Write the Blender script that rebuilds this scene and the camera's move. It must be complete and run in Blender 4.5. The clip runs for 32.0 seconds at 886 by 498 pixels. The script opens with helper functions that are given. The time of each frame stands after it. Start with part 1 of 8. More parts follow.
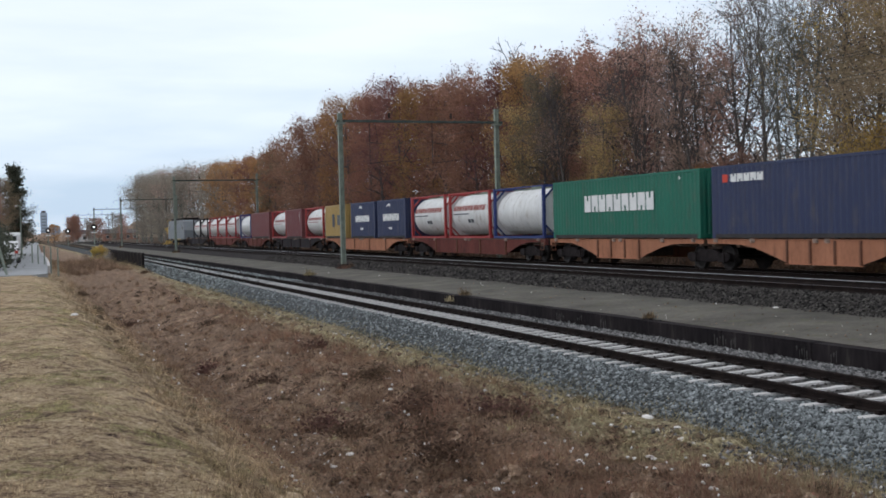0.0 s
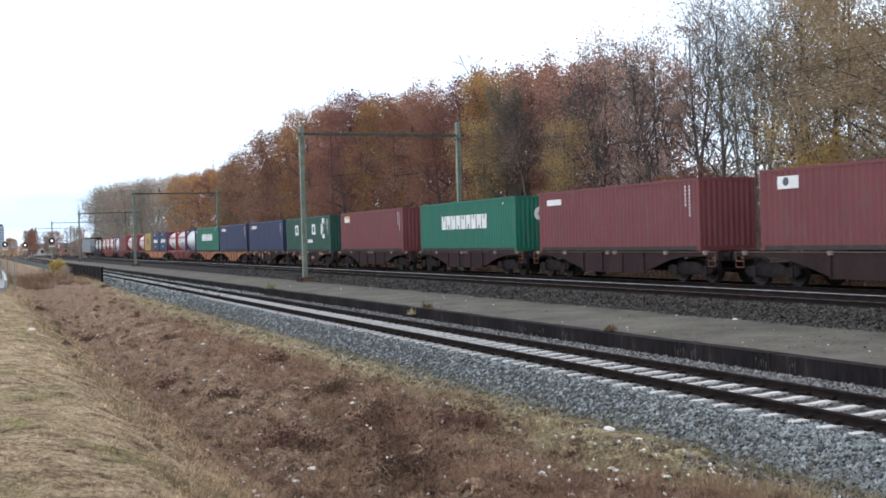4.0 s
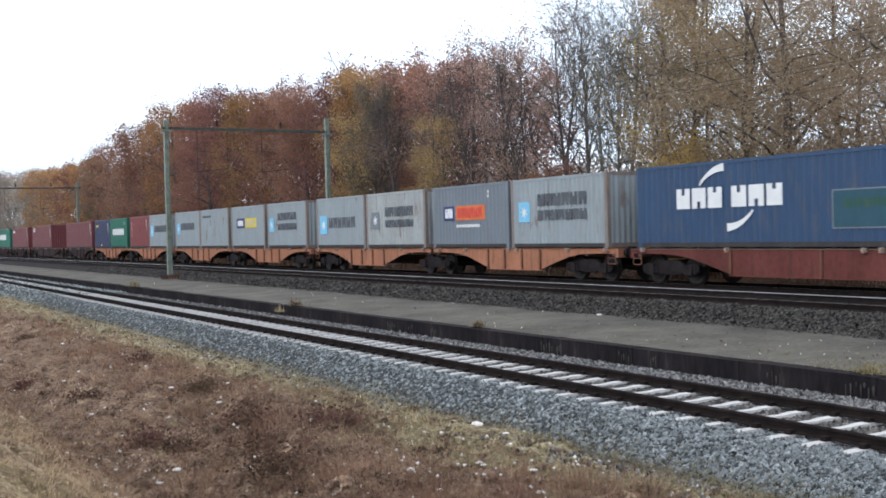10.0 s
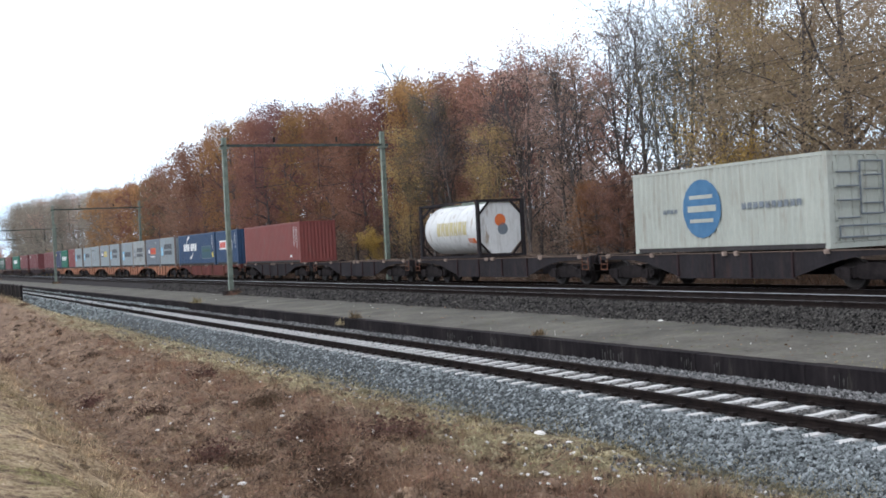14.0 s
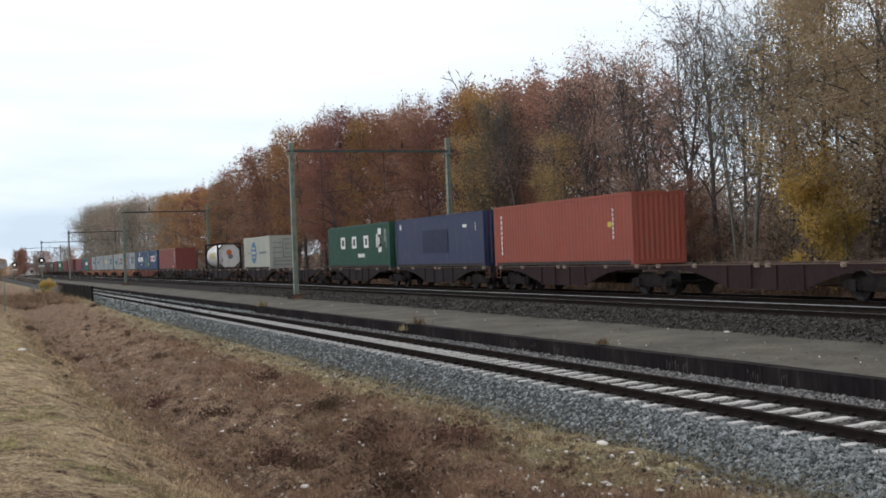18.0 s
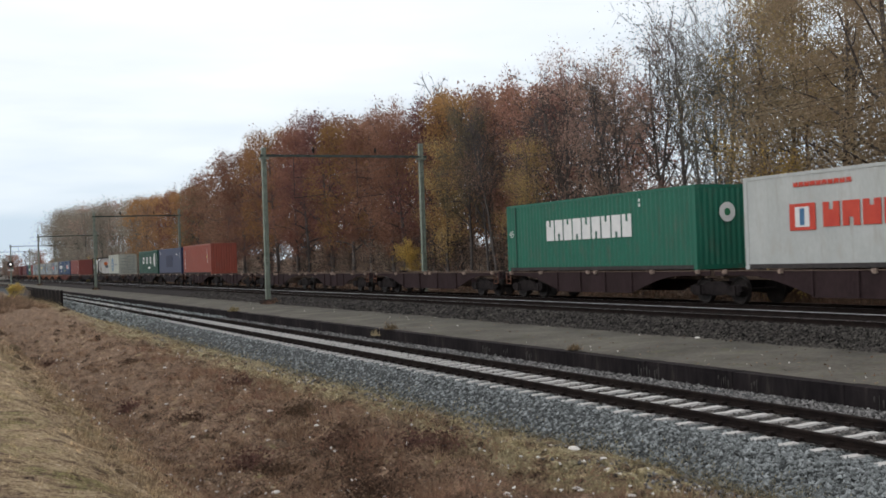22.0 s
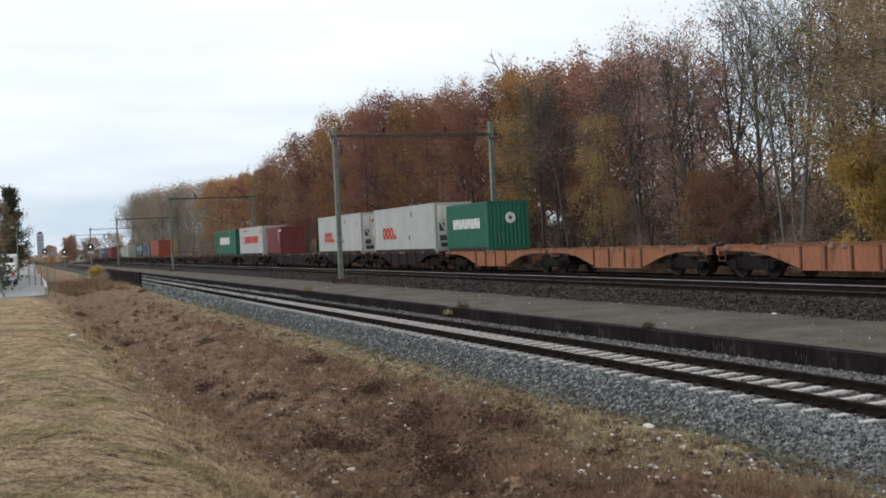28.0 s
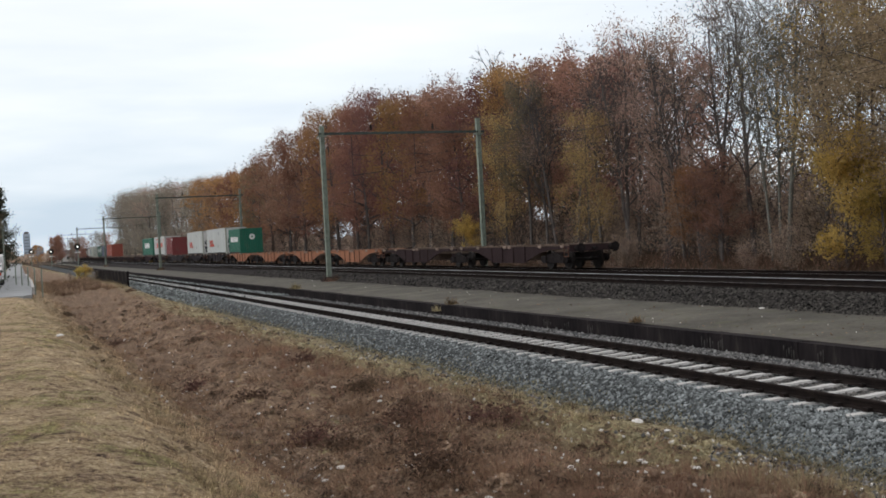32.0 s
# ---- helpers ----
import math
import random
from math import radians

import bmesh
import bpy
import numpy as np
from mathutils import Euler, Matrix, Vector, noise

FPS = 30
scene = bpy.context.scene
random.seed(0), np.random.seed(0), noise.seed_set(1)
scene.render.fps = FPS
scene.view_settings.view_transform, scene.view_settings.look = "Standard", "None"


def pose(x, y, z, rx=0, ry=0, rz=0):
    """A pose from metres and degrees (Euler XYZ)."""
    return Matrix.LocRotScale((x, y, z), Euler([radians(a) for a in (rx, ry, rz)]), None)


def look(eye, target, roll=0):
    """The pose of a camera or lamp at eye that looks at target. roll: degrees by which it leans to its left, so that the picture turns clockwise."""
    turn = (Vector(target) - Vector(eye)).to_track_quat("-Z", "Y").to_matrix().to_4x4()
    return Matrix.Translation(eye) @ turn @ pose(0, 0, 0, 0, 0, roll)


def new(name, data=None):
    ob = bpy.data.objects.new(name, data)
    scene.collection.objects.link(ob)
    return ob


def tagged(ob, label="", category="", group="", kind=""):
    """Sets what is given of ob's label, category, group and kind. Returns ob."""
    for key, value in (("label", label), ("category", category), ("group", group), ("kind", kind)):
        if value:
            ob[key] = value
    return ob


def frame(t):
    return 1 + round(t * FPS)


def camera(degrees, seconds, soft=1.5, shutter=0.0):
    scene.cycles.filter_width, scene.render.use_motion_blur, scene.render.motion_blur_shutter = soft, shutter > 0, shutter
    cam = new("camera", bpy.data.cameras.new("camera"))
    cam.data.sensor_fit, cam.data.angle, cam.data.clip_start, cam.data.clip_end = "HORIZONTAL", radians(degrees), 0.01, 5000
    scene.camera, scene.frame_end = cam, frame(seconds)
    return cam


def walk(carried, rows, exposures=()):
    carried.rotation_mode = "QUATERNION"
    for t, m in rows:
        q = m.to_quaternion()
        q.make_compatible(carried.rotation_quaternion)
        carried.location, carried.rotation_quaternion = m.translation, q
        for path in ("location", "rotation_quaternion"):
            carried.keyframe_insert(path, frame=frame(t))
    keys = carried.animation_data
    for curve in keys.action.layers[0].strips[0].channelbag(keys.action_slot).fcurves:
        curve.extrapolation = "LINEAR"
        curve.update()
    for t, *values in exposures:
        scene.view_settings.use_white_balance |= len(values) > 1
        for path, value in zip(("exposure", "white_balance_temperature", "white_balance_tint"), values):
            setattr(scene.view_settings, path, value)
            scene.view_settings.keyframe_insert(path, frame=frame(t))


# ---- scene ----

EXPOSURES = [(0.0, -0.50, 6020, 10), (1.0, -0.28, 6020, 10), (2.0, 0.02, 5980, 10), (3.0, 0.10, 5950, 10), (6.0, 0.18, 5850, 10), (15.0, 0.18, 5900, 10), (19.0, -0.45, 6420, 10), (23.0, -0.43, 6440, 10), (28.0, -0.44, 6450, 10), (32.0, -0.47, 6450, 10)]
EYE = Vector((0.0, 0.0, 1.829))


def view(yaw, pitch, roll):
    """The camera at its stand, turned to the left, up, and leaning, in degrees."""
    a, b = radians(yaw), radians(pitch)
    return look(EYE, EYE + Vector((-math.sin(a) * math.cos(b), math.cos(a) * math.cos(b), math.sin(b))), roll)


cam = camera(42.82, 32.0, soft=1.7, shutter=0.1)
walk(cam, [
    (0, view(-20.701, -1.122, -1.444)), (0.5, view(-21.692, -1.279, -1.412)), (1, view(-23.271, -1.528, -1.425)),
    (1.5, view(-24.864, -1.135, -1.374)), (2, view(-24.989, -0.592, -1.344)), (2.5, view(-24.474, -0.591, -1.350)),
    (3, view(-23.422, -0.736, -1.491)), (3.5, view(-22.532, -0.534, -1.675)), (5.5, view(-23.402, -0.626, -1.026)),
    (6, view(-23.398, -0.977, -1.364)), (6.5, view(-22.040, -0.939, -1.619)), (7, view(-19.470, -1.037, -1.685)),
    (7.5, view(-19.205, -1.046, -1.960)), (8, view(-20.488, -1.002, -1.979)), (8.5, view(-22.668, -0.947, -1.918)),
    (9, view(-25.414, -1.009, -1.657)), (9.5, view(-26.958, -1.053, -1.643)), (10, view(-29.272, -0.846, -1.447)),
    (10.5, view(-30.289, -0.492, -1.400)), (11, view(-30.267, -0.371, -1.467)), (11.5, view(-30.302, -0.573, -1.501)),
    (12, view(-29.888, -0.344, -1.576)), (12.5, view(-28.610, -0.129, -1.605)), (13, view(-28.240, 0.151, -1.730)),
    (13.5, view(-27.831, 0.260, -2.105)), (14, view(-26.364, -0.226, -2.907)), (14.5, view(-24.307, -0.254, -2.656)),
    (15, view(-22.177, -0.377, -2.533)), (15.5, view(-21.032, -0.196, -2.368)), (17.5, view(-22.075, 0.497, -1.891)),
    (18, view(-23.137, 0.259, -2.139)), (18.5, view(-24.249, 0.287, -2.295)), (19, view(-24.532, 0.126, -2.245)),
    (19.5, view(-23.878, 0.198, -2.320)), (20, view(-23.896, 0.300, -2.179)), (20.5, view(-24.420, 0.322, -2.327)),
    (21, view(-24.046, 0.284, -2.113)), (21.5, view(-24.134, 0.458, -1.924)), (22, view(-24.529, 0.487, -1.946)),
    (22.5, view(-24.679, 0.273, -1.805)), (23, view(-24.631, 0.187, -1.807)), (23.5, view(-24.801, 0.299, -1.725)),
    (24, view(-24.184, 0.131, -1.745)), (24.5, view(-23.661, 0.329, -1.810)), (25, view(-23.734, 0.134, -1.873)),
    (25.5, view(-23.620, -0.110, -2.130)), (27.5, view(-23.276, -0.478, -2.256)), (28, view(-20.872, -0.474, -2.618)),
    (28.5, view(-19.687, -0.400, -2.644)), (29, view(-20.215, -0.411, -2.893)), (29.5, view(-21.091, -0.094, -3.187)),
    (30, view(-20.645, 0.260, -2.939)), (30.5, view(-19.912, 0.246, -2.953)), (31, view(-20.624, 0.132, -2.873)),
    (31.5, view(-21.261, -0.163, -3.002)), (32, view(-21.468, -0.652, -3.027)),
], exposures=EXPOSURES)

# ---- light ----
world = bpy.data.worlds.new("overcast_sky")
scene.world = world
world.use_nodes = True
wn, wl = world.node_tree.nodes, world.node_tree.links
wn.clear()
w_out, w_bg = wn.new("ShaderNodeOutputWorld"), wn.new("ShaderNodeBackground")
w_sky = wn.new("ShaderNodeTexSky")
w_sky.sky_type, w_sky.sun_disc = "NISHITA", False
w_sky.sun_elevation, w_sky.sun_rotation = radians(24), radians(-110)
w_co, w_map, w_noise, w_ramp, w_mix = (wn.new("ShaderNode" + k) for k in ("TexCoord", "Mapping", "TexNoise", "ValToRGB", "Mix"))
w_map.inputs["Scale"].default_value = (1.2, 1.2, 7.0)
w_noise.inputs["Scale"].default_value, w_noise.inputs["Detail"].default_value, w_noise.inputs["Roughness"].default_value = 1.7, 7.0, 0.52
w_ramp.color_ramp.elements[0].position, w_ramp.color_ramp.elements[0].color = 0.36, (0.55, 0.655, 0.765, 1)
w_ramp.color_ramp.elements[1].position, w_ramp.color_ramp.elements[1].color = 0.60, (0.86, 0.91, 0.955, 1)
w_sep, w_up, w_low = wn.new("ShaderNodeSeparateXYZ"), wn.new("ShaderNodeMapRange"), wn.new("ShaderNodeMix")
w_up.inputs["From Min"].default_value, w_up.inputs["From Max"].default_value = 0.06, 0.32
w_low.data_type = "RGBA"
w_low.inputs["B"].default_value = (1.0, 1.0, 1.0, 1)
w_mix.data_type, w_mix.blend_type = "RGBA", "ADD"
w_mix.inputs["Factor"].default_value = 0.012
wl.new(w_co.outputs["Generated"], w_map.inputs["Vector"])
wl.new(w_map.outputs["Vector"], w_noise.inputs["Vector"])
wl.new(w_noise.outputs["Fac"], w_ramp.inputs["Fac"])
wl.new(w_co.outputs["Generated"], w_sep.inputs["Vector"])
wl.new(w_sep.outputs["Z"], w_up.inputs["Value"])
wl.new(w_up.outputs["Result"], w_low.inputs["Factor"])
wl.new(w_ramp.outputs["Color"], w_low.inputs["A"])
wl.new(w_low.outputs["Result"], w_mix.inputs["A"])
wl.new(w_sky.outputs["Color"], w_mix.inputs["B"])
wl.new(w_mix.outputs["Result"], w_bg.inputs["Color"])
w_bg.inputs["Strength"].default_value = 1.45
wl.new(w_bg.outputs["Background"], w_out.inputs["Surface"])

sun = new("sun", bpy.data.lights.new("sun", "SUN"))
sun.data.energy, sun.data.angle, sun.data.color = 0.7, radians(25), (1.0, 0.96, 0.9)
sun.matrix_world = look((-80, 30, 42), (0, 0, 0))


# ---- materials ----
def mat(name, c1, c2, scale=2.0, rough=0.8, metal=0.0, bump=0.0, fine=30.0, third=None, per=0.0, detail=6.0, coords="Object", spec=0.3, stretch=None, spread=0.0):
    """Two colours mixed by a large and a fine noise, an optional third as blotches; per: how far each object or island differs."""
    m = bpy.data.materials.new(name)
    m.use_nodes = True
    n, k = m.node_tree.nodes, m.node_tree.links
    b = n["Principled BSDF"]
    co = n.new("ShaderNodeTexCoord")
    src = co.outputs[coords]
    if stretch:
        mp = n.new("ShaderNodeMapping")
        mp.inputs["Scale"].default_value = stretch
        k.new(src, mp.inputs["Vector"])
        src = mp.outputs["Vector"]
    big, small = n.new("ShaderNodeTexNoise"), n.new("ShaderNodeTexNoise")
    big.inputs["Scale"].default_value, big.inputs["Detail"].default_value = scale, detail
    small.inputs["Scale"].default_value, small.inputs["Detail"].default_value = fine, 4.0
    k.new(src, big.inputs["Vector"])
    k.new(src, small.inputs["Vector"])
    add = n.new("ShaderNodeMath")
    add.operation = "MULTIPLY_ADD"
    add.inputs[1].default_value = 0.6
    k.new(small.outputs["Fac"], add.inputs[0])
    k.new(big.outputs["Fac"], add.inputs[2])
    rng = n.new("ShaderNodeMapRange")
    rng.inputs["From Min"].default_value, rng.inputs["From Max"].default_value = 0.58, 1.02
    k.new(add.outputs["Value"], rng.inputs["Value"])
    mix = n.new("ShaderNodeMix")
    mix.data_type = "RGBA"
    mix.inputs["A"].default_value, mix.inputs["B"].default_value = (*c1, 1), (*c2, 1)
    k.new(rng.outputs["Result"], mix.inputs["Factor"])
    col = mix.outputs["Result"]
    if third:
        spot, cut, mx = n.new("ShaderNodeTexNoise"), n.new("ShaderNodeMapRange"), n.new("ShaderNodeMix")
        spot.inputs["Scale"].default_value, spot.inputs["Detail"].default_value = scale * 2.7, 8.0
        cut.inputs["From Min"].default_value, cut.inputs["From Max"].default_value = 0.56, 0.70
        mx.data_type = "RGBA"
        mx.inputs["B"].default_value = (*third, 1)
        k.new(src, spot.inputs["Vector"])
        k.new(spot.outputs["Fac"], cut.inputs["Value"])
        k.new(cut.outputs["Result"], mx.inputs["Factor"])
        k.new(col, mx.inputs["A"])
        col = mx.outputs["Result"]
    if per:
        geo, info, hsv, r1, r2 = (n.new("ShaderNode" + q) for q in ("NewGeometry", "ObjectInfo", "HueSaturation", "MapRange", "MapRange"))
        r1.inputs["To Min"].default_value, r1.inputs["To Max"].default_value = 1 - per, 1 + per
        r2.inputs["To Min"].default_value, r2.inputs["To Max"].default_value = 0.5 - per * 0.045, 0.5 + per * 0.045
        k.new(geo.outputs["Random Per Island"], r1.inputs["Value"])
        k.new(info.outputs["Random"], r2.inputs["Value"])
        tone, both = n.new("ShaderNodeMapRange"), n.new("ShaderNodeMath")
        tone.inputs["To Min"].default_value, tone.inputs["To Max"].default_value = 1 - spread, 1 + 0.8 * spread
        both.operation = "MULTIPLY"
        spin = n.new("ShaderNodeMath")
        spin.operation = "FRACT"
        ten = n.new("ShaderNodeMath")
        ten.operation = "MULTIPLY"
        ten.inputs[1].default_value = 17.3
        k.new(info.outputs["Random"], ten.inputs[0])
        k.new(ten.outputs["Value"], spin.inputs[0])
        k.new(spin.outputs["Value"], tone.inputs["Value"])
        k.new(r1.outputs["Result"], both.inputs[0])
        k.new(tone.outputs["Result"], both.inputs[1])
        k.new(both.outputs["Value"], hsv.inputs["Value"])
        k.new(r2.outputs["Result"], hsv.inputs["Hue"])
        k.new(col, hsv.inputs["Color"])
        col = hsv.outputs["Color"]
    k.new(col, b.inputs["Base Color"])
    b.inputs["Roughness"].default_value, b.inputs["Metallic"].default_value = rough, metal
    b.inputs["Specular IOR Level"].default_value = spec
    if bump:
        bp = n.new("ShaderNodeBump")
        bp.inputs["Strength"].default_value, bp.inputs["Distance"].default_value = bump, 0.02
        k.new(small.outputs["Fac"], bp.inputs["Height"])
        k.new(bp.outputs["Normal"], b.inputs["Normal"])
    return m


def leaf_mat(name, c1, c2, per=0.22):
    m = mat(name, c1, c2, scale=0.6, fine=3.0, rough=0.75, per=per, spec=0.15, spread=0.2 if name.endswith("leaves") else 0.0)
    n, k = m.node_tree.nodes, m.node_tree.links
    b, out = n["Principled BSDF"], n["Material Output"]
    tr, ms = n.new("ShaderNodeBsdfTranslucent"), n.new("ShaderNodeMixShader")
    ms.inputs["Fac"].default_value = 0.55
    k.new(b.inputs["Base Color"].links[0].from_socket, tr.inputs["Color"])
    k.new(b.outputs["BSDF"], ms.inputs[1])
    k.new(tr.outputs["BSDF"], ms.inputs[2])
    k.new(ms.outputs["Shader"], out.inputs["Surface"])
    return m


def paint(name, c, grime=(0.10, 0.085, 0.07), worn=0.82, rough=0.55, streak=0.35, rust=None):
    """Weathered container or wagon paint: faded, with upright dirt streaks, blotches and, where given, rust."""
    dark = tuple(v * worn for v in c)
    m = mat(name, dark, c, scale=0.9, fine=14.0, rough=rough, third=tuple(0.72 * v + 0.28 * g for v, g in zip(c, grime)), bump=0.05, stretch=(1, 1, 0.45), spec=0.4 if rough < 0.7 else 0.08)
    n, k = m.node_tree.nodes, m.node_tree.links
    b = n["Principled BSDF"]
    col = b.inputs["Base Color"].links[0].from_socket
    co, info, add = n.new("ShaderNodeTexCoord"), n.new("ShaderNodeObjectInfo"), n.new("ShaderNodeVectorMath")
    add.operation = "MULTIPLY_ADD"
    add.inputs[1].default_value = (1, 1, 1)
    k.new(co.outputs["Object"], add.inputs[0])
    off = n.new("ShaderNodeCombineXYZ")
    far = n.new("ShaderNodeMath")
    far.operation = "MULTIPLY"
    far.inputs[1].default_value = 40.0
    k.new(info.outputs["Random"], far.inputs[0])
    k.new(far.outputs["Value"], off.inputs["Y"])
    k.new(off.outputs["Vector"], add.inputs[2])
    for size, lo, hi, tone, amount in (((5, 5, 0.45), 0.54, 0.75, grime, streak), ((2.2, 2.2, 0.5), 0.60, 0.68, rust or grime, 0.85 if rust else streak * 0.6)):
        mp, nz, cut, mx, amt = (n.new("ShaderNode" + q) for q in ("Mapping", "TexNoise", "MapRange", "Mix", "Math"))
        mp.inputs["Scale"].default_value = size
        nz.inputs["Scale"].default_value, nz.inputs["Detail"].default_value, nz.inputs["Roughness"].default_value = 1.0, 7.0, 0.62
        cut.inputs["From Min"].default_value, cut.inputs["From Max"].default_value = lo, hi
        amt.operation = "MULTIPLY"
        amt.inputs[1].default_value = amount
        mx.data_type = "RGBA"
        mx.inputs["B"].default_value = (*tone, 1)
        k.new(add.outputs["Vector"], mp.inputs["Vector"])
        k.new(mp.outputs["Vector"], nz.inputs["Vector"])
        k.new(nz.outputs["Fac"], cut.inputs["Value"])
        k.new(cut.outputs["Result"], amt.inputs[0])
        k.new(amt.outputs["Value"], mx.inputs["Factor"])
        k.new(col, mx.inputs["A"])
        col = mx.outputs["Result"]
    k.new(col, b.inputs["Base Color"])
    return m


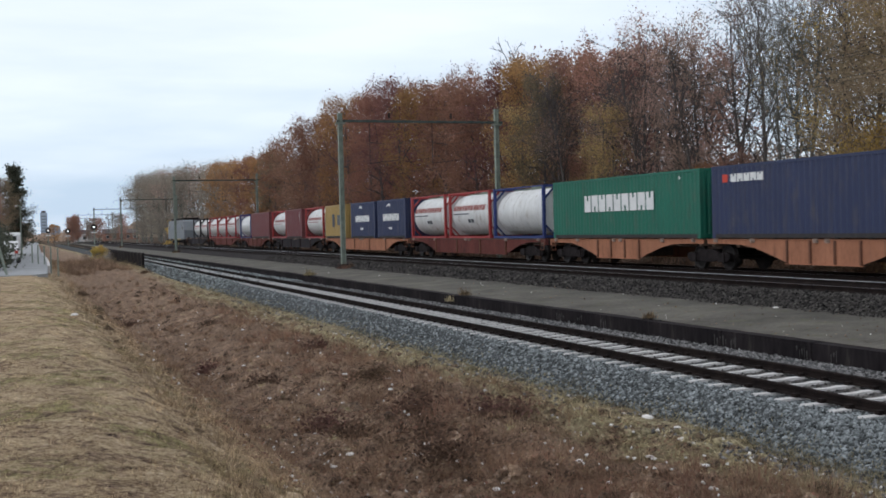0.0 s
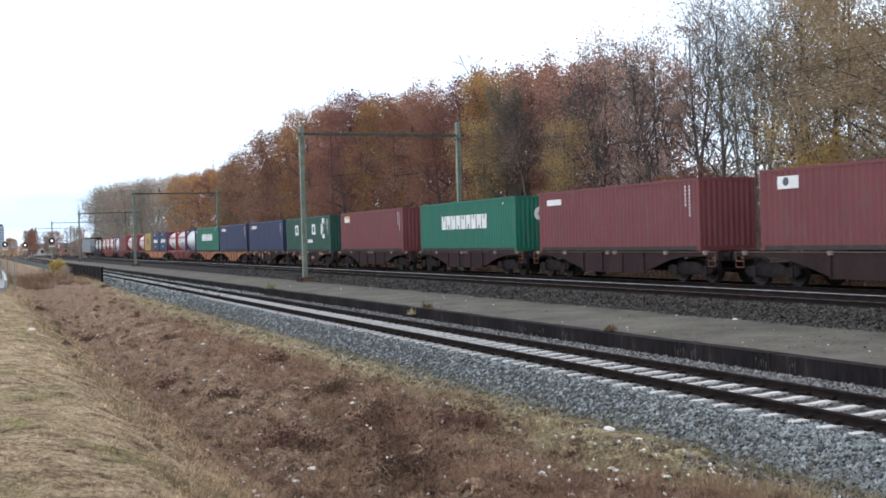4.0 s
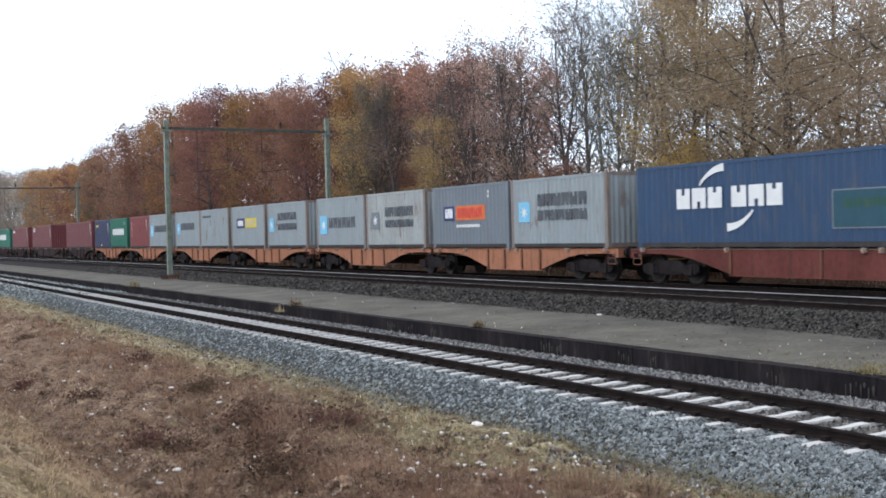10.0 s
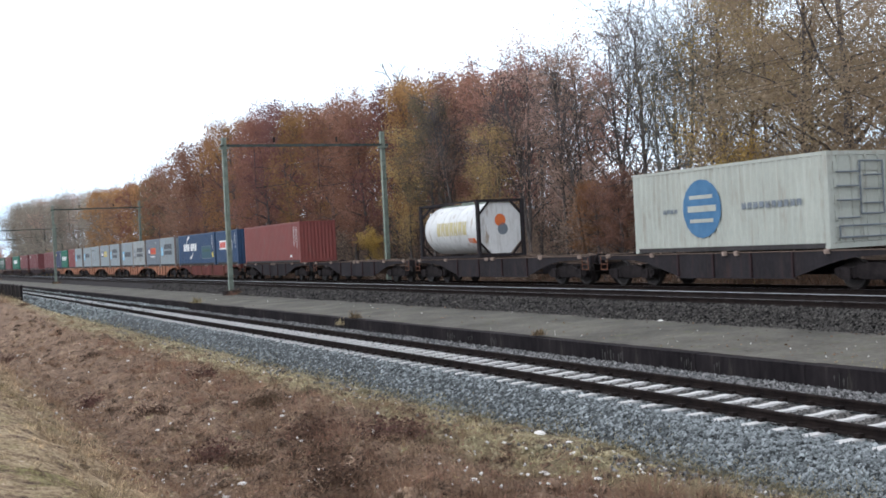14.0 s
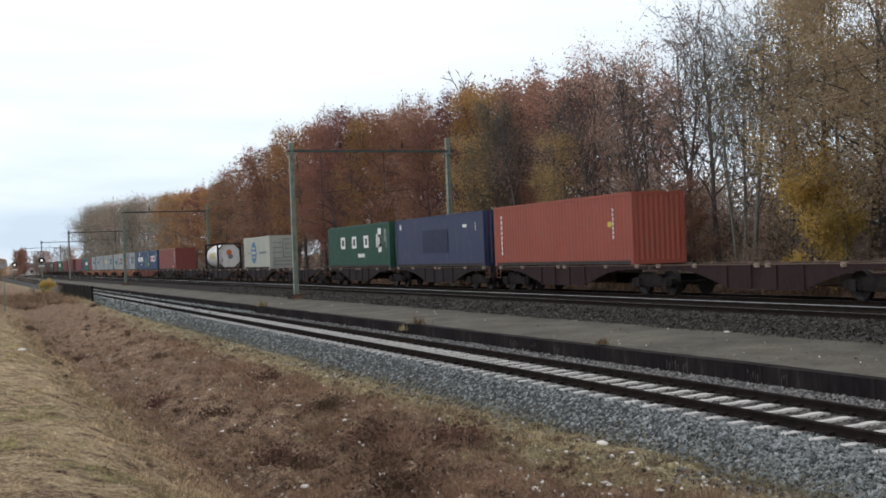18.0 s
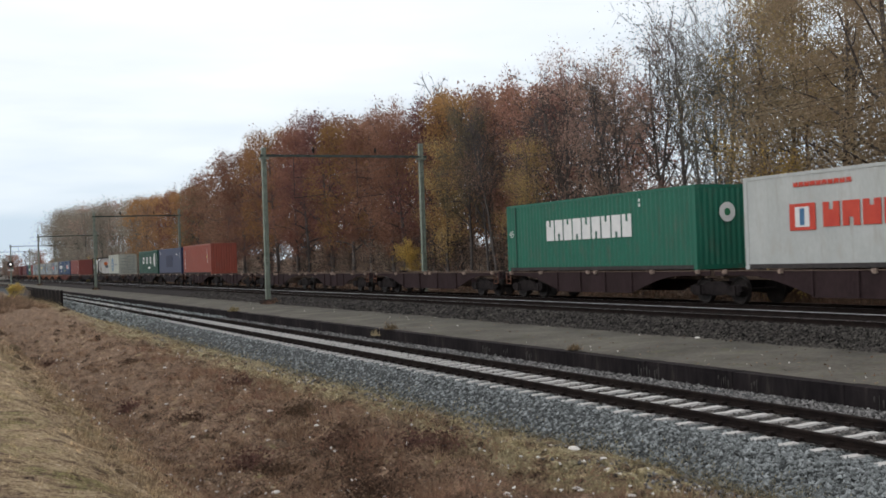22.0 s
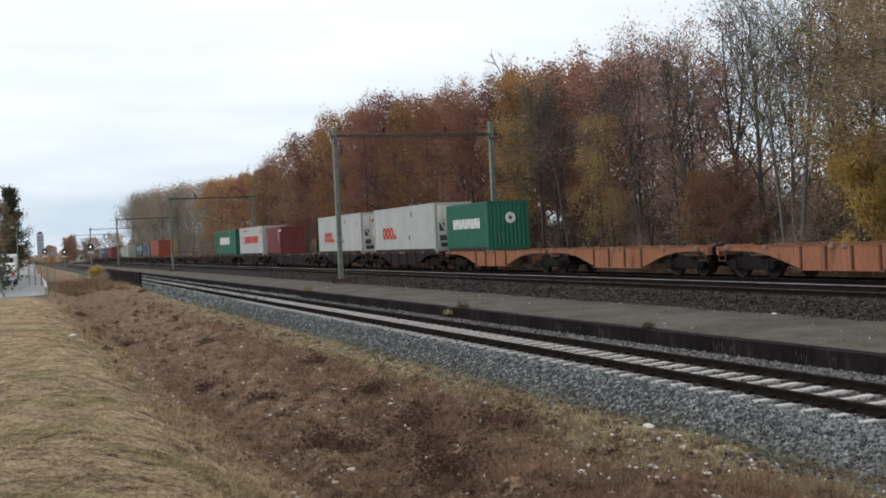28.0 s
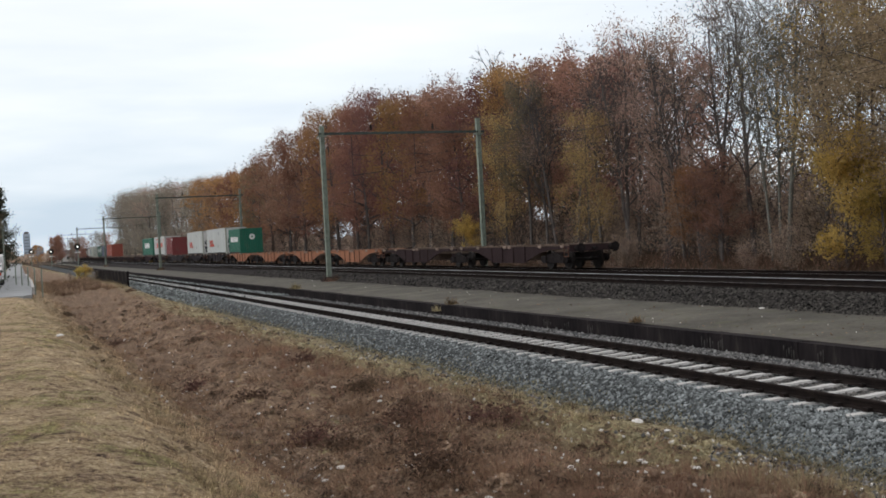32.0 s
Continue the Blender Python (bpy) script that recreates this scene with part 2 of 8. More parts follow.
M = {
    "green": paint("green_paint", (0.008, 0.126, 0.080)),
    "dark_green": paint("dark_green_paint", (0.010, 0.064, 0.044)),
    "navy": paint("navy_paint", (0.021, 0.031, 0.085)),
    "blue": paint("blue_paint", (0.020, 0.055, 0.125)),
    "maroon": paint("maroon_paint", (0.145, 0.036, 0.040)),
    "red": paint("faded_red_paint", (0.195, 0.049, 0.042)),
    "deep_red": paint("deep_red_paint", (0.185, 0.036, 0.038)),
    "orange_red": paint("orange_red_paint", (0.27, 0.062, 0.040)),
    "bright_red": paint("bright_red_paint", (0.33, 0.035, 0.035)),
    "worn_grey": paint("stained_pale_paint", (0.345, 0.368, 0.362), grime=(0.14, 0.12, 0.10), worn=0.72, streak=0.6, rust=(0.16, 0.105, 0.075)),
    "grey": paint("pale_grey_paint", (0.27, 0.308, 0.325), grime=(0.16, 0.13, 0.11), rust=(0.14, 0.085, 0.06)),
    "rusted": paint("rusted_edge_paint", (0.24, 0.20, 0.18), grime=(0.11, 0.06, 0.04), worn=0.6, streak=0.8, rust=(0.12, 0.065, 0.045)),
    "slate": paint("slate_grey_paint", (0.16, 0.185, 0.215)),
    "white": paint("white_paint", (0.46, 0.48, 0.47), grime=(0.22, 0.17, 0.13)),
    "tank": paint("tank_white_paint", (0.66, 0.66, 0.65), grime=(0.18, 0.15, 0.12), rough=0.4, streak=0.6, rust=(0.26, 0.20, 0.14)),
    "cream": paint("cream_paint", (0.41, 0.425, 0.375), grime=(0.18, 0.14, 0.1), streak=0.5),
    "ochre": paint("ochre_paint", (0.36, 0.24, 0.075)),
    "wagon_orange": paint("wagon_orange_paint", (0.39, 0.176, 0.104), grime=(0.09, 0.05, 0.04), worn=0.66, rough=0.75, streak=0.95, rust=(0.13, 0.06, 0.04)),
    "wagon_red": paint("wagon_red_paint", (0.15, 0.05, 0.042), grime=(0.035, 0.028, 0.026), worn=0.55, rough=0.8, streak=0.8),
    "wagon_dark": paint("wagon_dark_paint", (0.034, 0.030, 0.033), grime=(0.05, 0.032, 0.028), worn=0.6, rough=0.85, streak=0.7),
    "wagon_plum": paint("wagon_plum_paint", (0.042, 0.027, 0.029), grime=(0.03, 0.022, 0.02), worn=0.6, rough=0.85, streak=0.8),
    "rib_rust_shadow": paint("rib_rust_shadow_paint", (0.16, 0.075, 0.05), worn=0.6, rough=0.85, streak=0.7),
    "peg_pale": paint("worn_bracket_paint", (0.38, 0.29, 0.24), worn=0.6, rough=0.7),
    "deck_rust": paint("deck_rust_paint", (0.17, 0.125, 0.10), grime=(0.06, 0.04, 0.03), worn=0.6, rough=0.85, streak=0.6),
    # Bottom rails: grime plus the shadow along the container's foot, as one colour.
    "grime_shadow_rail": paint("grime_shadow_rail_paint", (0.06, 0.055, 0.055), worn=0.6, rough=0.8),
    "loco": paint("locomotive_grey_paint", (0.15, 0.165, 0.18)),
    "mark_white": mat("white_marking", (0.62, 0.63, 0.63), (0.72, 0.72, 0.71), scale=3, fine=25, rough=0.6),
    "mark_red": mat("red_marking", (0.45, 0.045, 0.03), (0.55, 0.07, 0.04), scale=3, fine=25, rough=0.6),
    "mark_rust": mat("worn_dark_red_marking", (0.24, 0.085, 0.075), (0.34, 0.13, 0.115), scale=3, fine=25, rough=0.6),
    "mark_black": mat("black_marking", (0.05, 0.055, 0.065), (0.09, 0.096, 0.108), scale=3, fine=25, rough=0.6),
    "mark_sky": mat("sky_blue_marking", (0.16, 0.42, 0.62), (0.22, 0.50, 0.70), scale=3, fine=25, rough=0.6),
    "mark_blue": mat("blue_marking", (0.045, 0.125, 0.24), (0.07, 0.17, 0.30), scale=3, fine=25, rough=0.6),
    "mark_navy": mat("navy_marking", (0.02, 0.03, 0.12), (0.035, 0.05, 0.16), scale=3, fine=25, rough=0.6),
    "mark_patch": mat("dark_navy_patch", (0.012, 0.017, 0.045), (0.018, 0.024, 0.06), scale=3, fine=25, rough=0.6),
    "mark_teal": mat("teal_marking", (0.016, 0.058, 0.085), (0.022, 0.072, 0.10), scale=3, fine=25, rough=0.6),
    "mark_gold": mat("gold_marking", (0.42, 0.36, 0.19), (0.52, 0.46, 0.27), scale=3, fine=25, rough=0.6),
    "mark_yellow": mat("yellow_marking", (0.52, 0.40, 0.06), (0.60, 0.48, 0.09), scale=3, fine=25, rough=0.6),
    "mark_orange": mat("orange_marking", (0.50, 0.11, 0.03), (0.60, 0.16, 0.05), scale=3, fine=25, rough=0.6),
    "mark_green": mat("green_marking", (0.02, 0.13, 0.06), (0.03, 0.17, 0.08), scale=3, fine=25, rough=0.6),
    "tyre_steel": mat("wheel_steel", (0.012, 0.010, 0.010), (0.034, 0.028, 0.026), scale=5, fine=40, rough=0.6, metal=0.5),
    # Dirty underframe steel, with the shade below the sills darkened into its colour.
    "under": mat("underframe_dirt_shade", (0.010, 0.0085, 0.009), (0.028, 0.023, 0.023), scale=4, fine=40, rough=0.9, bump=0.2, spec=0.06),
    "galv": mat("galvanised_steel", (0.15, 0.178, 0.148), (0.25, 0.282, 0.238), scale=3, fine=30, rough=0.65, metal=0.1, third=(0.12, 0.135, 0.11)),
    "rail_side": mat("rusty_rail", (0.010, 0.008, 0.008), (0.024, 0.018, 0.016), scale=4, fine=60, rough=0.9, bump=0.2, spec=0.05),
    "rail_top": mat("polished_rail", (0.20, 0.20, 0.205), (0.34, 0.34, 0.345), scale=2, fine=30, rough=0.3, metal=0.8),
    "sleeper": mat("concrete_sleeper", (0.36, 0.345, 0.33), (0.54, 0.525, 0.51), scale=3, fine=40, rough=0.9, bump=0.25, per=0.2),
    "dark_steel": mat("dark_green_steel", (0.035, 0.045, 0.042), (0.07, 0.085, 0.08), scale=3, fine=30, rough=0.7, spec=0.15),
    "old_sleeper": mat("dark_sleeper", (0.022, 0.019, 0.019), (0.05, 0.044, 0.042), scale=3, fine=40, rough=0.95, bump=0.3, spec=0.05),
    # Siding bed: near-black, so the shade between loose stones is in its colour.
    "ballast": mat("gap_shade_ballast", (0.012, 0.014, 0.015), (0.055, 0.060, 0.062), scale=5, fine=24, rough=0.95, bump=1.0),
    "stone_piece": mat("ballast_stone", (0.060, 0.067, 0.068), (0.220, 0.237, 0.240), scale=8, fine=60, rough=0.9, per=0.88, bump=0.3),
    "brown_stone": mat("brown_grey_stone", (0.054, 0.052, 0.052), (0.19, 0.183, 0.18), scale=8, fine=60, rough=0.9, per=0.92, bump=0.3),
    "dark_ballast": mat("dark_brown_ballast", (0.012, 0.0105, 0.011), (0.042, 0.037, 0.036), scale=2.2, fine=18, rough=0.95, bump=1.0, third=(0.032, 0.028, 0.022), spec=0.05),
    "inner_stone": mat("dirty_ballast_stone", (0.042, 0.038, 0.036), (0.135, 0.122, 0.116), scale=8, fine=60, rough=0.9, per=0.9, bump=0.3),
    "dark_stone": mat("dark_ballast_stone", (0.019, 0.0165, 0.0165), (0.068, 0.060, 0.056), scale=8, fine=60, rough=0.9, per=0.97, bump=0.3, spec=0.1),
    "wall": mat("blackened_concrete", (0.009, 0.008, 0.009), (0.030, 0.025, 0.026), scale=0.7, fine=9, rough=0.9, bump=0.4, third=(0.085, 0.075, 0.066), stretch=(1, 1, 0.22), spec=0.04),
    "stain": mat("lime_stain", (0.020, 0.018, 0.017), (0.058, 0.053, 0.049), scale=9, fine=40, rough=0.9),
    "platform": mat("worn_platform_asphalt", (0.046, 0.041, 0.033), (0.114, 0.103, 0.084), scale=0.8, fine=9, rough=0.95, bump=0.5, third=(0.075, 0.072, 0.045)),
    "asphalt": mat("asphalt_road", (0.20, 0.205, 0.21), (0.29, 0.295, 0.30), scale=0.8, fine=20, rough=0.9, bump=0.2),
    "bark": mat("dark_bark", (0.055, 0.047, 0.044), (0.145, 0.126, 0.118), scale=3, fine=25, rough=0.95, bump=0.5, stretch=(1, 1, 0.3)),
    "bark_grey": mat("pale_grey_bark", (0.095, 0.092, 0.080), (0.205, 0.20, 0.178), scale=3, fine=25, rough=0.95, bump=0.5, stretch=(1, 1, 0.3)),
    "leaf_rust": leaf_mat("rust_leaves", (0.225, 0.118, 0.085), (0.34, 0.186, 0.13)),
    "leaf_red": leaf_mat("red_brown_leaves", (0.21, 0.112, 0.095), (0.315, 0.175, 0.144)),
    "leaf_haze": leaf_mat("pale_withered_leaves", (0.24, 0.205, 0.165), (0.36, 0.32, 0.265)),
    "leaf_russet": leaf_mat("russet_leaves", (0.29, 0.170, 0.125), (0.42, 0.25, 0.185)),
    "leaf_orange": leaf_mat("orange_brown_leaves", (0.31, 0.172, 0.078), (0.44, 0.26, 0.125)),
    "leaf_olive": leaf_mat("dull_olive_leaves", (0.18, 0.145, 0.10), (0.29, 0.235, 0.158)),
    "leaf_tan": leaf_mat("tan_leaves", (0.40, 0.29, 0.13), (0.57, 0.42, 0.19)),
    "leaf_yellow": leaf_mat("yellow_leaves", (0.46, 0.335, 0.095), (0.64, 0.48, 0.16)),
    "leaf_dark": leaf_mat("dark_evergreen_needles", (0.06, 0.07, 0.052), (0.11, 0.115, 0.085)),
    "leaf_rose": leaf_mat("pinkish_brown_leaves", (0.37, 0.245, 0.198), (0.53, 0.37, 0.30)),
    "leaf_khaki": leaf_mat("khaki_brown_leaves", (0.285, 0.218, 0.142), (0.43, 0.338, 0.228)),
    "leaf_brown": leaf_mat("withered_brown_leaves", (0.33, 0.245, 0.19), (0.49, 0.38, 0.30)),
    "grass_dry": leaf_mat("dry_grass_blades", (0.30, 0.24, 0.145), (0.46, 0.38, 0.25), per=0.45),
    "grass_brown": leaf_mat("brown_grass_blades", (0.105, 0.068, 0.046), (0.23, 0.155, 0.105), per=0.6),
    "grass_moss": leaf_mat("verge_moss", (0.14, 0.105, 0.070), (0.32, 0.258, 0.175), per=0.6),
    "grass_olive": leaf_mat("olive_grass_blades", (0.18, 0.155, 0.075), (0.30, 0.26, 0.14), per=0.45),
    "litter": leaf_mat("red_brown_leaf_litter", (0.17, 0.092, 0.066), (0.29, 0.172, 0.12), per=0.55),
    "bramble": leaf_mat("dark_bramble_leaves", (0.07, 0.042, 0.032), (0.165, 0.10, 0.072), per=0.55),
    "pale_stone": mat("pale_limestone", (0.50, 0.47, 0.44), (0.72, 0.69, 0.66), scale=6, fine=50, rough=0.9, bump=0.3, per=0.2),
    "wire": mat("dark_wire", (0.03, 0.03, 0.03), (0.05, 0.05, 0.05), rough=0.7),
    "glass_dark": mat("dark_window_glass", (0.02, 0.025, 0.03), (0.035, 0.04, 0.045), rough=0.12, spec=0.6),
    "car_white": mat("white_car_paint", (0.70, 0.70, 0.70), (0.78, 0.78, 0.78), rough=0.3, spec=0.5),
    "rubber": mat("black_rubber", (0.015, 0.015, 0.015), (0.03, 0.03, 0.03), rough=0.8),
    "brick": mat("red_brown_brick", (0.17, 0.085, 0.06), (0.27, 0.14, 0.10), scale=1.2, fine=16, rough=0.9),
    # Tower cladding made paler and bluer: distance haze is put into its colour.
    "tower": mat("haze_tinted_cladding", (0.28, 0.34, 0.42), (0.36, 0.42, 0.50), scale=0.2, fine=3, rough=0.7),
    "render_pale": mat("pale_render", (0.50, 0.48, 0.45), (0.60, 0.58, 0.55), scale=0.6, fine=6, rough=0.9),
    "roof": mat("dark_roof", (0.07, 0.06, 0.06), (0.12, 0.10, 0.095), scale=1, fine=10, rough=0.9),
    "signal_light": mat("signal_lamp_lens", (0.8, 0.8, 0.78), (0.9, 0.9, 0.88), rough=0.2),
}


M["signal_light"].node_tree.nodes["Principled BSDF"].inputs["Emission Color"].default_value = (1.0, 0.97, 0.9, 1)
M["signal_light"].node_tree.nodes["Principled BSDF"].inputs["Emission Strength"].default_value = 1.4


def turf(name, gain, per=0.0, relief=0.0, thin=0.0):
    """Straw on the bank, red-brown growth on the slope, olive moss by the ballast, soil in the wood, in drifting patches."""
    m = bpy.data.materials.new(name)
    m.use_nodes = True
    n, k = m.node_tree.nodes, m.node_tree.links
    b = n["Principled BSDF"]
    co, sep = n.new("ShaderNodeTexCoord"), n.new("ShaderNodeSeparateXYZ")
    k.new(co.outputs["Object"], sep.inputs["Vector"])

    def cloud(scale, detail, rough):
        q = n.new("ShaderNodeTexNoise")
        q.inputs["Scale"].default_value, q.inputs["Detail"].default_value, q.inputs["Roughness"].default_value = scale, detail, rough
        k.new(co.outputs["Object"], q.inputs["Vector"])
        return q.outputs["Fac"]

    def op(kind, a, c, d=None):
        q = n.new("ShaderNodeMath")
        q.operation = kind
        for i, v in enumerate((a, c, d)):
            if isinstance(v, (int, float)):
                q.inputs[i].default_value = v
            elif v is not None:
                k.new(v, q.inputs[i])
        return q.outputs["Value"]

    def ranged(v, a, c):
        q = n.new("ShaderNodeMapRange")
        q.inputs["From Min"].default_value, q.inputs["From Max"].default_value = a, c
        k.new(v, q.inputs["Value"])
        return q.outputs["Result"]

    def blend(f, a, c):
        q = n.new("ShaderNodeMix")
        q.data_type = "RGBA"
        k.new(f, q.inputs["Factor"])
        k.new(a, q.inputs["A"])
        k.new(c, q.inputs["B"])
        return q.outputs["Result"]

    wide, patch, grain = cloud(0.55, 6, 0.6), cloud(3.2, 9, 0.70), cloud(22.0, 8, 0.78)
    shift = op("ADD", op("MULTIPLY_ADD", wide, 2.6, sep.outputs["X"]), op("MULTIPLY", patch, 1.4))
    tone = op("MULTIPLY_ADD", grain, 0.8, op("MULTIPLY", patch, 0.35))

    def palette(*cols):
        r = n.new("ShaderNodeValToRGB")
        for i, c in enumerate(cols):
            at = 0.475 + 0.20 * i / (len(cols) - 1)
            e = r.color_ramp.elements[i] if i in (0,) else (r.color_ramp.elements[1] if i == len(cols) - 1 else r.color_ramp.elements.new(at))
            e.position, e.color = at, (*(v * gain for v in c), 1)
        k.new(tone, r.inputs["Fac"])
        return r.outputs["Color"]

    straw = palette((0.21, 0.13, 0.070), (0.57, 0.39, 0.205), (0.72, 0.52, 0.30), (0.83, 0.65, 0.41))
    olive = palette((0.12, 0.095, 0.042), (0.335, 0.295, 0.125), (0.53, 0.465, 0.22))
    brown = palette((0.026, 0.014, 0.011), (0.138, 0.073, 0.052), (0.275, 0.153, 0.104), (0.52, 0.355, 0.245))
    moss = palette((0.070, 0.055, 0.028), (0.26, 0.212, 0.10), (0.43, 0.36, 0.18), (0.60, 0.51, 0.31))
    soil = palette((0.035, 0.024, 0.016), (0.085, 0.058, 0.038), (0.14, 0.095, 0.062))
    bank = blend(ranged(cloud(6.5, 7, 0.72), 0.47, 0.55), blend(ranged(wide, 0.50, 0.60), straw, olive), blend(ranged(patch, 0.42, 0.62), brown, straw))
    slope = blend(ranged(patch, 0.58, 0.72), brown, blend(ranged(wide, 0.40, 0.52), straw, olive))
    verge = blend(ranged(patch, 0.40, 0.52), brown, moss)
    col = blend(ranged(shift, 3.3, 5.7), bank, slope)
    col = blend(ranged(shift, 9.0, 9.9), col, verge)
    col = blend(ranged(shift, 12.4, 13.2), col, soil)
    if per:
        geo, hsv = n.new("ShaderNodeNewGeometry"), n.new("ShaderNodeHueSaturation")
        r1 = n.new("ShaderNodeMapRange")
        r1.inputs["To Min"].default_value, r1.inputs["To Max"].default_value = 1 - per, 1 + per
        k.new(geo.outputs["Random Per Island"], r1.inputs["Value"])
        k.new(r1.outputs["Result"], hsv.inputs["Value"])
        k.new(col, hsv.inputs["Color"])
        col = hsv.outputs["Color"]
    k.new(col, b.inputs["Base Color"])
    b.inputs["Roughness"].default_value, b.inputs["Specular IOR Level"].default_value = 0.95, 0.1
    if relief:
        bp = n.new("ShaderNodeBump")
        bp.inputs["Strength"].default_value, bp.inputs["Distance"].default_value = 1.0, relief
        k.new(tone, bp.inputs["Height"])
        k.new(bp.outputs["Normal"], b.inputs["Normal"])
    if thin:
        tr, ms = n.new("ShaderNodeBsdfTranslucent"), n.new("ShaderNodeMixShader")
        ms.inputs["Fac"].default_value = thin
        k.new(col, tr.inputs["Color"])
        k.new(b.outputs["BSDF"], ms.inputs[1])
        k.new(tr.outputs["BSDF"], ms.inputs[2])
        k.new(ms.outputs["Shader"], n["Material Output"].inputs["Surface"])
    return m


M["ground"] = turf("field_soil", 0.76, relief=0.08)
M["blade"] = turf("turf_blades", 1.15, per=0.5, thin=0.35)
M["dark_clod"] = turf("matted_soil", 0.5, per=0.5)
M["dark_blade"] = turf("withered_turf_blades", 0.72, per=0.6, thin=0.3)


# ---- mesh helpers ----
class Build:
    """Collects corners and faces for one mesh."""

    def __init__(self):
        self.v, self.f = [], []
        self.per, self.tall = 0, False

    def box(self, x0, y0, z0, x1, y1, z1):
        o = len(self.v)
        self.v += [(x, y, z) for z in (z0, z1) for y in (y0, y1) for x in (x0, x1)]
        self.f += [tuple(o + i for i in q) for q in ((0, 2, 3, 1), (4, 5, 7, 6), (0, 1, 5, 4), (2, 6, 7, 3), (0, 4, 6, 2), (1, 3, 7, 5))]
        return self

    def bevel_box(self, x0, y0, z0, x1, y1, z1, b):
        """A box whose upright edges are cut off by b."""
        ring = [(x0 + b, y0), (x1 - b, y0), (x1, y0 + b), (x1, y1 - b), (x1 - b, y1), (x0 + b, y1), (x0, y1 - b), (x0, y0 + b)]
        return self.prism(ring, z0, z1)

    def prism(self, ring, z0, z1):
        o, n = len(self.v), len(ring)
        self.v += [(x, y, z0) for x, y in ring] + [(x, y, z1) for x, y in ring]
        self.f += [tuple(o + i for i in reversed(range(n))), tuple(o + n + i for i in range(n))]
        self.f += [(o + i, o + (i + 1) % n, o + n + (i + 1) % n, o + n + i) for i in range(n)]
        return self

    def plate(self, ring, x0, x1):
        """A flat outline in y and z, from x0 to x1 thick."""
        o, n = len(self.v), len(ring)
        self.v += [(x0, y, z) for y, z in ring] + [(x1, y, z) for y, z in ring]
        self.f += [tuple(o + i for i in range(n)), tuple(o + n + i for i in reversed(range(n)))]
        self.f += [(o + (i + 1) % n, o + i, o + n + i, o + n + (i + 1) % n) for i in range(n)]
        return self

    def rod(self, p, q, r0, r1=None, n=6, caps=True):
        p, q = Vector(p), Vector(q)
        r1 = r0 if r1 is None else r1
        d = (q - p).normalized()
        a = d.orthogonal().normalized()
        c = d.cross(a)
        o = len(self.v)
        for w, r in ((p, r0), (q, r1)):
            self.v += [tuple(w + (a * math.cos(6.2832 * i / n) + c * math.sin(6.2832 * i / n)) * r) for i in range(n)]
        self.f += [(o + i, o + (i + 1) % n, o + n + (i + 1) % n, o + n + i) for i in range(n)]
        if caps:
            self.f += [tuple(o + i for i in reversed(range(n))), tuple(o + n + i for i in range(n))]
        return self

    def turned(self, rings, n=16, axis="y"):
        """A turned body: rings of (place along the axis, radius)."""
        o = len(self.v)
        for s, r in rings:
            for i in range(n):
                c, w = r * math.cos(6.2832 * i / n), r * math.sin(6.2832 * i / n)
                self.v.append({"y": (c, s, w), "x": (s, c, w), "z": (c, w, s)}[axis])
        for j in range(len(rings) - 1):
            self.f += [(o + j * n + i, o + j * n + (i + 1) % n, o + (j + 1) * n + (i + 1) % n, o + (j + 1) * n + i) for i in range(n)]
        e = o + (len(rings) - 1) * n
        self.f += [tuple(o + i for i in reversed(range(n))), tuple(e + i for i in range(n))]
        return self

    def moved(self, dx=0.0, dy=0.0, dz=0.0):
        self.v = [(x + dx, y + dy, z + dz) for x, y, z in self.v]
        return self

    def mesh(self, name, material, smooth=False):
        me = bpy.data.meshes.new(name)
        me.from_pydata(self.v, [], self.f)
        if smooth:
            me.polygons.foreach_set("use_smooth", [True] * len(self.f))
        me.materials.append(material)
        me.update()
        return me


def part(name, shape, material, parent, label="", at=None, smooth=False):
    """Links a shape, or a mesh to share, as one object under its thing."""
    me = shape if isinstance(shape, bpy.types.Mesh) else shape.mesh(name, material, smooth)
    ob = new(name, me)
    ob.parent = parent
    if at is not None:
        ob.matrix_basis = at if isinstance(at, Matrix) else Matrix.Translation(at)
    return tagged(ob, label=label) if label else ob


def thing(name, label, category, at=None, group="", kind="", shape=None, material=None, smooth=False):
    ob = new(name, shape.mesh(name, material, smooth) if shape else None)
    if at is not None:
        ob.matrix_basis = at if isinstance(at, Matrix) else Matrix.Translation(at)
    return tagged(ob, label=label, category=category, group=group, kind=kind)


def soup(name, corners, faces_per, material):
    """A mesh from an array (pieces, corners, 3); faces_per: corner rings of one piece."""
    count, per, _ = corners.shape
    rings = np.array(faces_per)
    faces = (rings[None] + (np.arange(count) * per)[:, None, None]).reshape(-1, rings.shape[1])
    me = bpy.data.meshes.new(name)
    me.vertices.add(count * per)
    me.vertices.foreach_set("co", corners.reshape(-1).astype(np.float32))
    me.loops.add(faces.size)
    me.loops.foreach_set("vertex_index", faces.reshape(-1).astype(np.int32))
    me.polygons.add(len(faces))
    me.polygons.foreach_set("loop_start", (np.arange(len(faces)) * rings.shape[1]).astype(np.int32))
    me.update(calc_edges=True)
    me.materials.append(material)
    return me

# ---- ground ----
SIDE_X, SIDE_LEAN, SIDE_Z = 11.03, 0.0085, -0.75     # near rail of the siding, its drift per metre, its height
TRAIN_X, NEAR_MAIN_X = 24.95, 20.95                  # centre lines of the two running lines
MAST_X, POLE_X, MAST_Y, MAST_STEP = 18.23, 28.35, 65.03, 75.17


